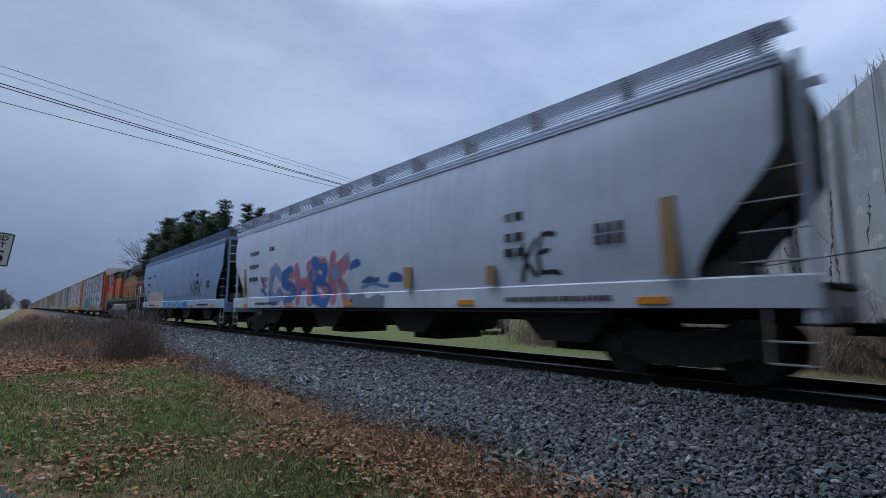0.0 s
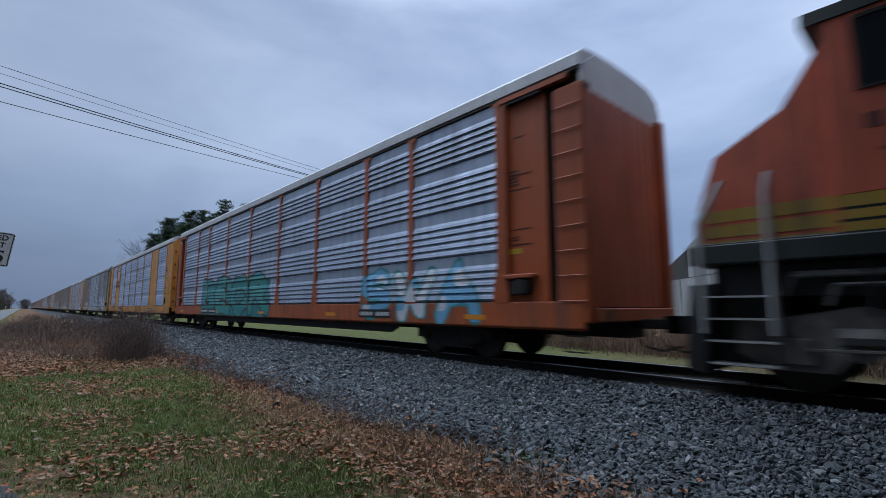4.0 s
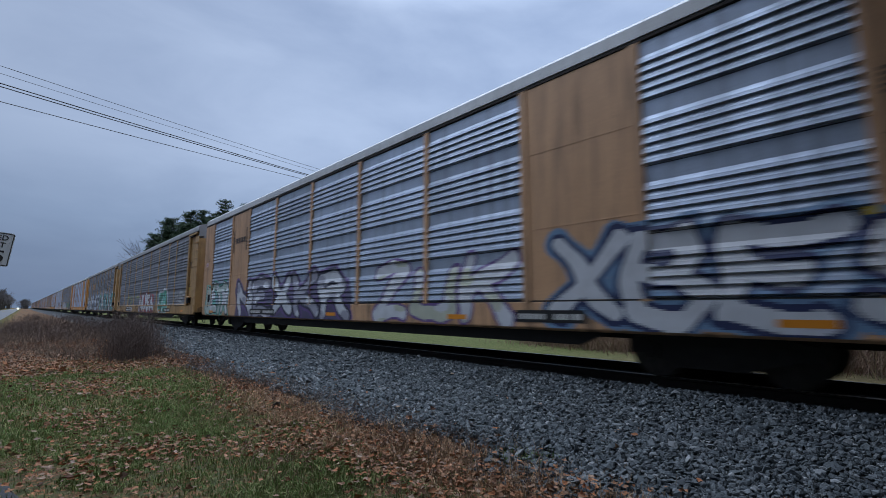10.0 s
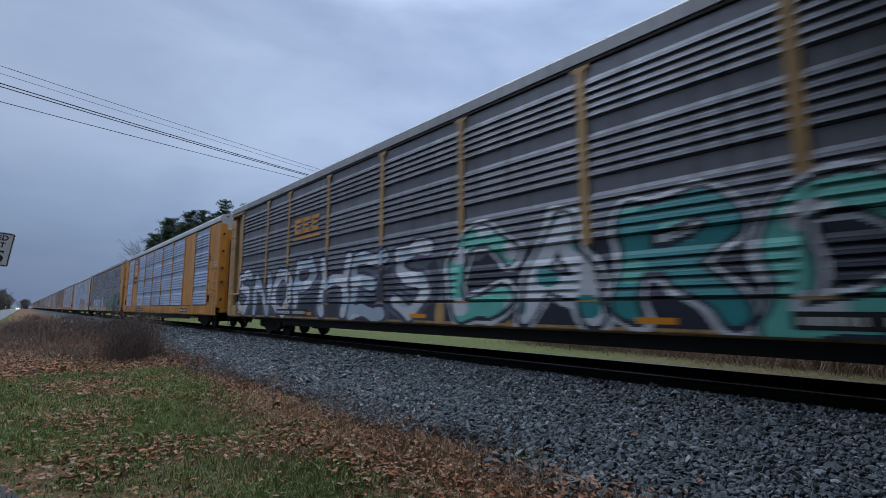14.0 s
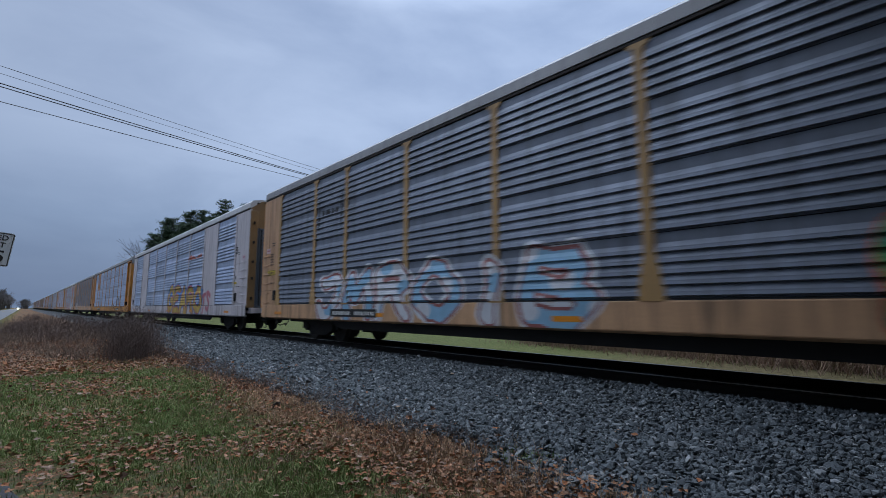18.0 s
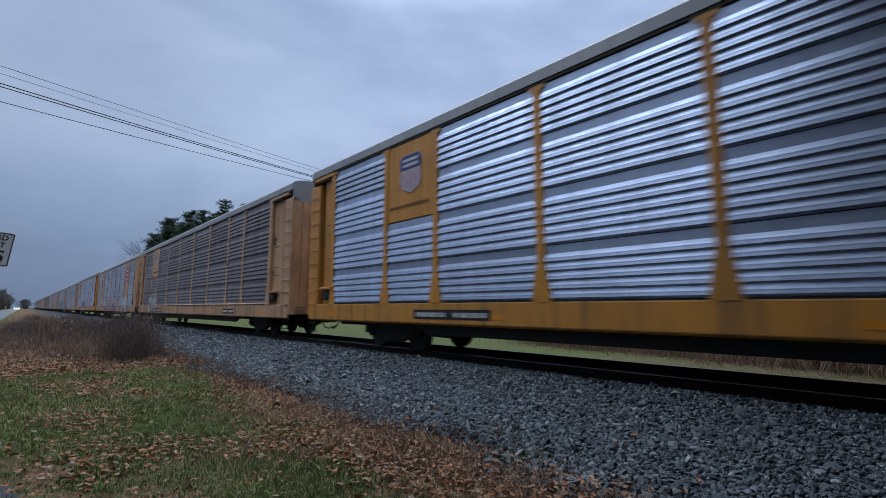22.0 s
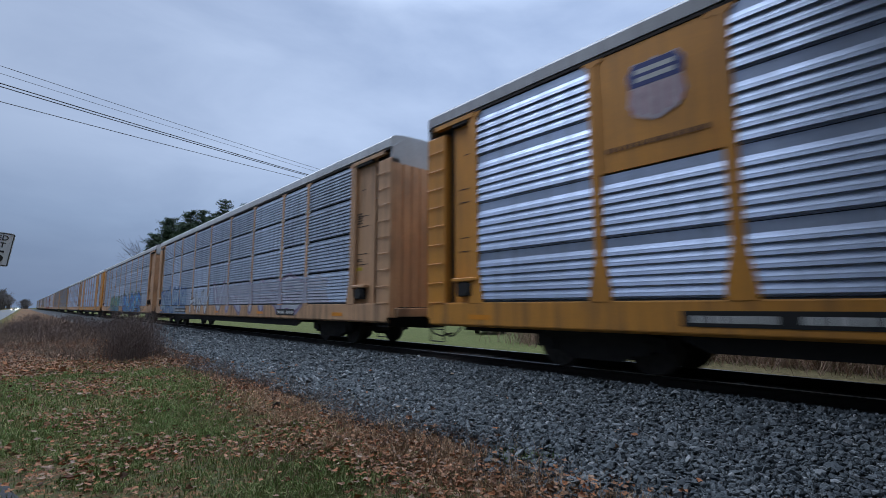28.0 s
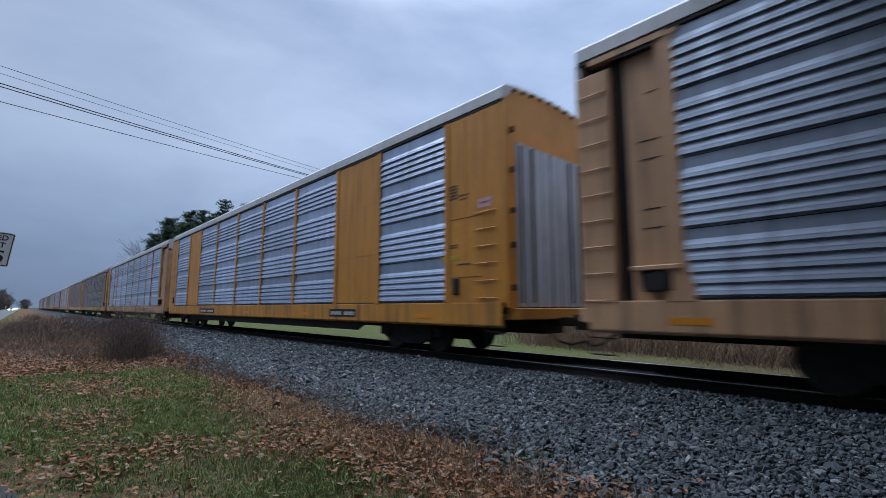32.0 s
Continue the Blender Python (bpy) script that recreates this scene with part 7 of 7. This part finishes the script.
GRASS = islands("verge_grass", [(0.075, 0.135, 0.037), (0.13, 0.215, 0.055), (0.215, 0.255, 0.085), (0.28, 0.25, 0.13), (0.10, 0.175, 0.05), (0.18, 0.215, 0.07), (0.25, 0.2, 0.11)], 0.7, 0.12)
green = lambda x, y: np.where((x < 0.62 + 0.25 * np.sin(3 * y)) & (y < 6.3), 0.06, 1.0) * np.clip((patchy(x, y, 1.5, 8) - 0.2) * 2.6, 0.3, 1) * np.clip((3.6 - x) / 0.9, 0, 1) * np.clip((18.5 - y) / 2.5, 0.02, 1)
for n, ya, yb, h, w, sd in ((40000, -5, 2.0, 0.07, 0.012, 44), (230000, 2.0, 8.5, 0.068, 0.0075, 4), (130000, 8.5, 19, 0.085, 0.013, 5)):
    x, y, u = scatter(n, -2.2, 3.4, ya, yb, sd, green)
    u = u * 1.3 * np.clip(patchy(x, y, 8.0, 41) * 2.4 - 0.6, 0.15, 1.3)
    tagged(new("grass", blades("grass", x, y, h * (0.5 + u), w, sd, GRASS, 0.95)), "short green grass of the verge", "grass", kind="stuff")

dead = lambda x, y: np.clip((x - 2.3 + 1.2 * patchy(x, y, 1.1, 9)) / 1.3, 0.05, 1) * np.clip((4.6 - x) / 1.0, 0, 1) * np.clip(patchy(x, y, 2.0, 12) * 1.6 - 0.25, 0.03, 1)
for n, ya, yb, h, w, sd in ((50000, 1.5, 9, 0.12, 0.0045, 6), (17000, 9, 26, 0.2, 0.009, 7)):
    x, y, u = scatter(n, 0.2, 4.6, ya, yb, sd, dead)
    tagged(new("dead_grass", blades("dead_grass", x, y, h * (0.35 + u), w, sd, STRAW, 0.8)), "bleached dead grass along the stone edge", "grass", kind="stuff")


def leaves(name, x, y, u, size, seed, mat):
    """Fallen oak leaves: lobed, curled plates lying at all angles."""
    r = np.random.RandomState(seed)
    n, k = len(x), 9
    th = np.arange(k) * 2 * np.pi / k
    lobe = np.where(np.arange(k) % 2 == 0, 1.0, 0.7)[None] * r.uniform(0.6, 1.15, (n, k))
    s = size * (0.55 + 0.8 * u)
    X, Y = np.cos(th)[None] * lobe * s[:, None], np.sin(th)[None] * lobe * s[:, None] * 0.62
    curl = r.uniform(-0.2, 1.1, n)
    Z = curl[:, None] * (Y ** 2 / s[:, None]) * 1.6 + r.normal(0, 0.08, (n, k)) * s[:, None]
    rim = np.stack([X, Y, Z], 2)
    ctr = np.zeros((n, 1, 3))
    P = np.concatenate([ctr, rim], 1)
    yaw, tilt = r.uniform(0, 6.283, n), r.normal(0, 0.6, n)
    ct, st = np.cos(tilt)[:, None], np.sin(tilt)[:, None]
    y2, z2 = P[..., 1] * ct - P[..., 2] * st, P[..., 1] * st + P[..., 2] * ct
    cy, sy = np.cos(yaw)[:, None], np.sin(yaw)[:, None]
    V = np.stack([P[..., 0] * cy - y2 * sy + x[:, None], P[..., 0] * sy + y2 * cy + y[:, None], z2 + (lie(x, y) + 0.02 + 0.07 * r.uniform(0, 1, n))[:, None]], 2)
    F = np.array([(0, 1 + i, 1 + (i + 1) % k) for i in range(k)])[None] + (k + 1) * np.arange(n)[:, None, None]
    return tri_mesh(name, V.reshape(-1, 3), F.reshape(-1, 3), mat)


LEAF = islands("fallen_oak_leaves", [(0.145, 0.068, 0.038), (0.340, 0.140, 0.068), (0.391, 0.221, 0.136), (0.221, 0.111, 0.064), (0.357, 0.264, 0.196), (0.085, 0.047, 0.034), (0.391, 0.153, 0.068), (0.238, 0.178, 0.145), (0.391, 0.178, 0.085), (0.170, 0.102, 0.068)], 0.7, 0.1)
strip = lambda x, y: np.exp(-((x - 3.2 - 0.5 * (patchy(x, y, 0.9, 15) - 0.5)) / 0.55) ** 2) * np.clip(patchy(x, y, 1.4, 16) * 1.9 - 0.3, 0.1, 1)
spread = lambda x, y: np.clip(np.maximum(patchy(x, y, 2.3, 17) * 2.6 - 1.12, (y - 14.5) / 2), 0.06, 1) * np.clip((3.9 - x) / 0.5, 0, 1)
for n, xa, xb, ya, yb, sz, f, sd in ((4000, -1.9, 4.2, -5, 2, 0.045, spread, 20), (9000, 1.6, 4.3, 1.5, 10, 0.037, strip, 21), (13000, -2.2, 3.9, 2, 10, 0.034, spread, 22), (13000, -2.6, 4.0, 10, 17.5, 0.04, spread, 23)):
    x, y, u = scatter(n, xa, xb, ya, yb, sd, f)
    tagged(new("fallen_leaves", leaves("fallen_leaves", x, y, u, sz, sd, LEAF)), "brown and russet fallen oak leaves", "leaf litter", kind="stuff")
x, y, u = scatter(17000, -2.6, 4.2, 14, 29, 24, lambda x, y: np.clip(patchy(x, y, 0.8, 18) * 2.0 - 0.4, 0.1, 1))
tagged(new("fallen_leaves", leaves("fallen_leaves", x, y, u, 0.06, 25, LEAF)), "deep drift of brown fallen oak leaves", "leaf litter", kind="stuff")
x, y, u = scatter(1500, -1.6, 1.9, 5.2, 7.4, 71, lambda x, y: np.exp(-((x - 0.75) / 0.6) ** 2 - ((y - 5.95) / 0.5) ** 2))
tagged(new("fallen_leaves", leaves("fallen_leaves", x, y, u, 0.04, 72, LEAF)), "leaf litter on the broken asphalt edge", "leaf litter", kind="stuff")
x, y, u = scatter(420, 3.6, 6.6, 1, 14, 26, lambda x, y: np.clip(1.1 - (x - 3.6) / 2.0, 0.08, 1) * 0.7)
tagged(new("fallen_leaves", leaves("fallen_leaves", x, y, u, 0.05, 27, LEAF)), "a few leaves blown onto the stones", "leaf litter", kind="stuff")

BRUSH = islands("brown_brush_stems", [(0.07, 0.05, 0.045), (0.11, 0.08, 0.07), (0.17, 0.125, 0.105), (0.09, 0.066, 0.06)])
thicket("roadside_brush", "tangled dark leafless brush between road and railway",
        [(4.4, 27.5, 0.35, 0.7), (3.6, 33, 0.6, 1.2), (4.6, 38, 0.5, 1.5), (2.4, 42, 0.7, 2.0), (4.3, 52, 0.8, 3), (1.9, 60, 0.8, 4), (4.4, 75, 0.9, 6), (1.5, 85, 0.8, 8), (1.2, 30, 0.7, 3), (-0.2, 38, 0.6, 4), (0.4, 50, 0.8, 6)], 31, 2600, 0.3, 0.95, 0.008, BRUSH, 4, 0.4)
thicket("tall_weed_clump", "tall clump of dark upright dry weeds",
        [(2.35, 16.9, 0.3, 0.5), (2.75, 17.6, 0.3, 0.6), (3.15, 19, 0.3, 0.8)], 35, 640, 0.6, 1.7, 0.0055, BRUSH, 4, 0.16)
thicket("low_brush", "low brown weeds and dead stems on the verge",
        [(3.4, 22, 0.7, 2.0), (2.6, 27, 1.0, 2.5), (3.6, 34, 1.0, 4), (1.6, 38, 1.0, 4), (3.2, 48, 1.2, 6), (1.0, 52, 0.8, 6), (0.6, 24, 0.9, 2.5), (-0.6, 30, 0.5, 4), (-0.4, 42, 0.6, 6), (1.6, 19.5, 0.9, 1.2)], 32, 6500, 0.12, 0.42, 0.006, DRY, 3, 0.5)
r = np.random.RandomState(66)
tagged(new("green_weed", blades("green_weed", r.normal(4.05, 0.13, 260), r.normal(3.25, 0.16, 260), r.uniform(0.05, 0.14, 260), 0.011, 67, islands("dark_green_weed", [(0.06, 0.10, 0.035), (0.10, 0.15, 0.05), (0.13, 0.18, 0.06)], 0.7, 0.1), 0.8)), "small green weed growing among the stones", "weed")
stump = stones("tree_stump", 1, 3.18, 3.19, 7.58, 7.59, 0.1, 68, plain("rotten_dark_wood", (0.03, 0.022, 0.02), 0.9))
tagged(new("tree_stump", stump), "small dark rotten stump at the edge of the stones", "stump")
TUFT = islands("tan_straw_tufts", [(0.30, 0.19, 0.11), (0.46, 0.31, 0.19), (0.56, 0.41, 0.27), (0.22, 0.14, 0.085), (0.40, 0.25, 0.14)], 0.8, 0.1)
r = np.random.RandomState(61)
tx, ty = r.uniform(2.7, 3.75, 46), r.uniform(1.8, 9.0, 46)
tx = np.repeat(tx, 85) + r.normal(0, 0.085, 46 * 85)
ty = np.repeat(ty, 85) + r.normal(0, 0.085, 46 * 85)
tagged(new("straw_tufts", blades("straw_tufts", tx, ty, r.uniform(0.09, 0.26, 46 * 85), 0.006, 62, TUFT, 0.9)), "arching tufts of tan dead grass beside the stones", "grass", kind="stuff")
thicket("edge_weeds", "thin dry weeds along the edge of the stones",
        [(3.7, 4 + 1.1 * i, 0.3, 0.6) for i in range(14)], 33, 1500, 0.1, 0.36, 0.003, BRUSH, 3, 0.5)


# ---------- what moves ----------
def motions():
    for car, offset in TRAIN:
        walk(car, [(t, pose(TRACK_X, run(t) + offset, 0)) for t in range(33)])
    for i, car in enumerate(COMING):
        walk(car, [(t, pose(-4.2, 1010 + 190 * i - 21.5 * t, -0.54, 0, 0, 180)) for t in (0, 16, 32)])
    # wheels roll with the train: under 90 degrees from row to row; wheels alike share their keys
    done = {}
    for ob, y, r in WHEELS:
        if (y, r) not in done:
            n = 1 + int(32 * 16.0 / r / radians(82))
            walk(ob, [(32 * i / n, pose(0, y, r, math.degrees((run(0) - run(32 * i / n)) / r))) for i in range(n + 1)])
            done[y, r] = ob.animation_data
        else:
            ob.rotation_mode = "QUATERNION"
            keys = ob.animation_data_create()
            keys.action = done[y, r].action
            keys.action_slot = done[y, r].action_slot


motions()
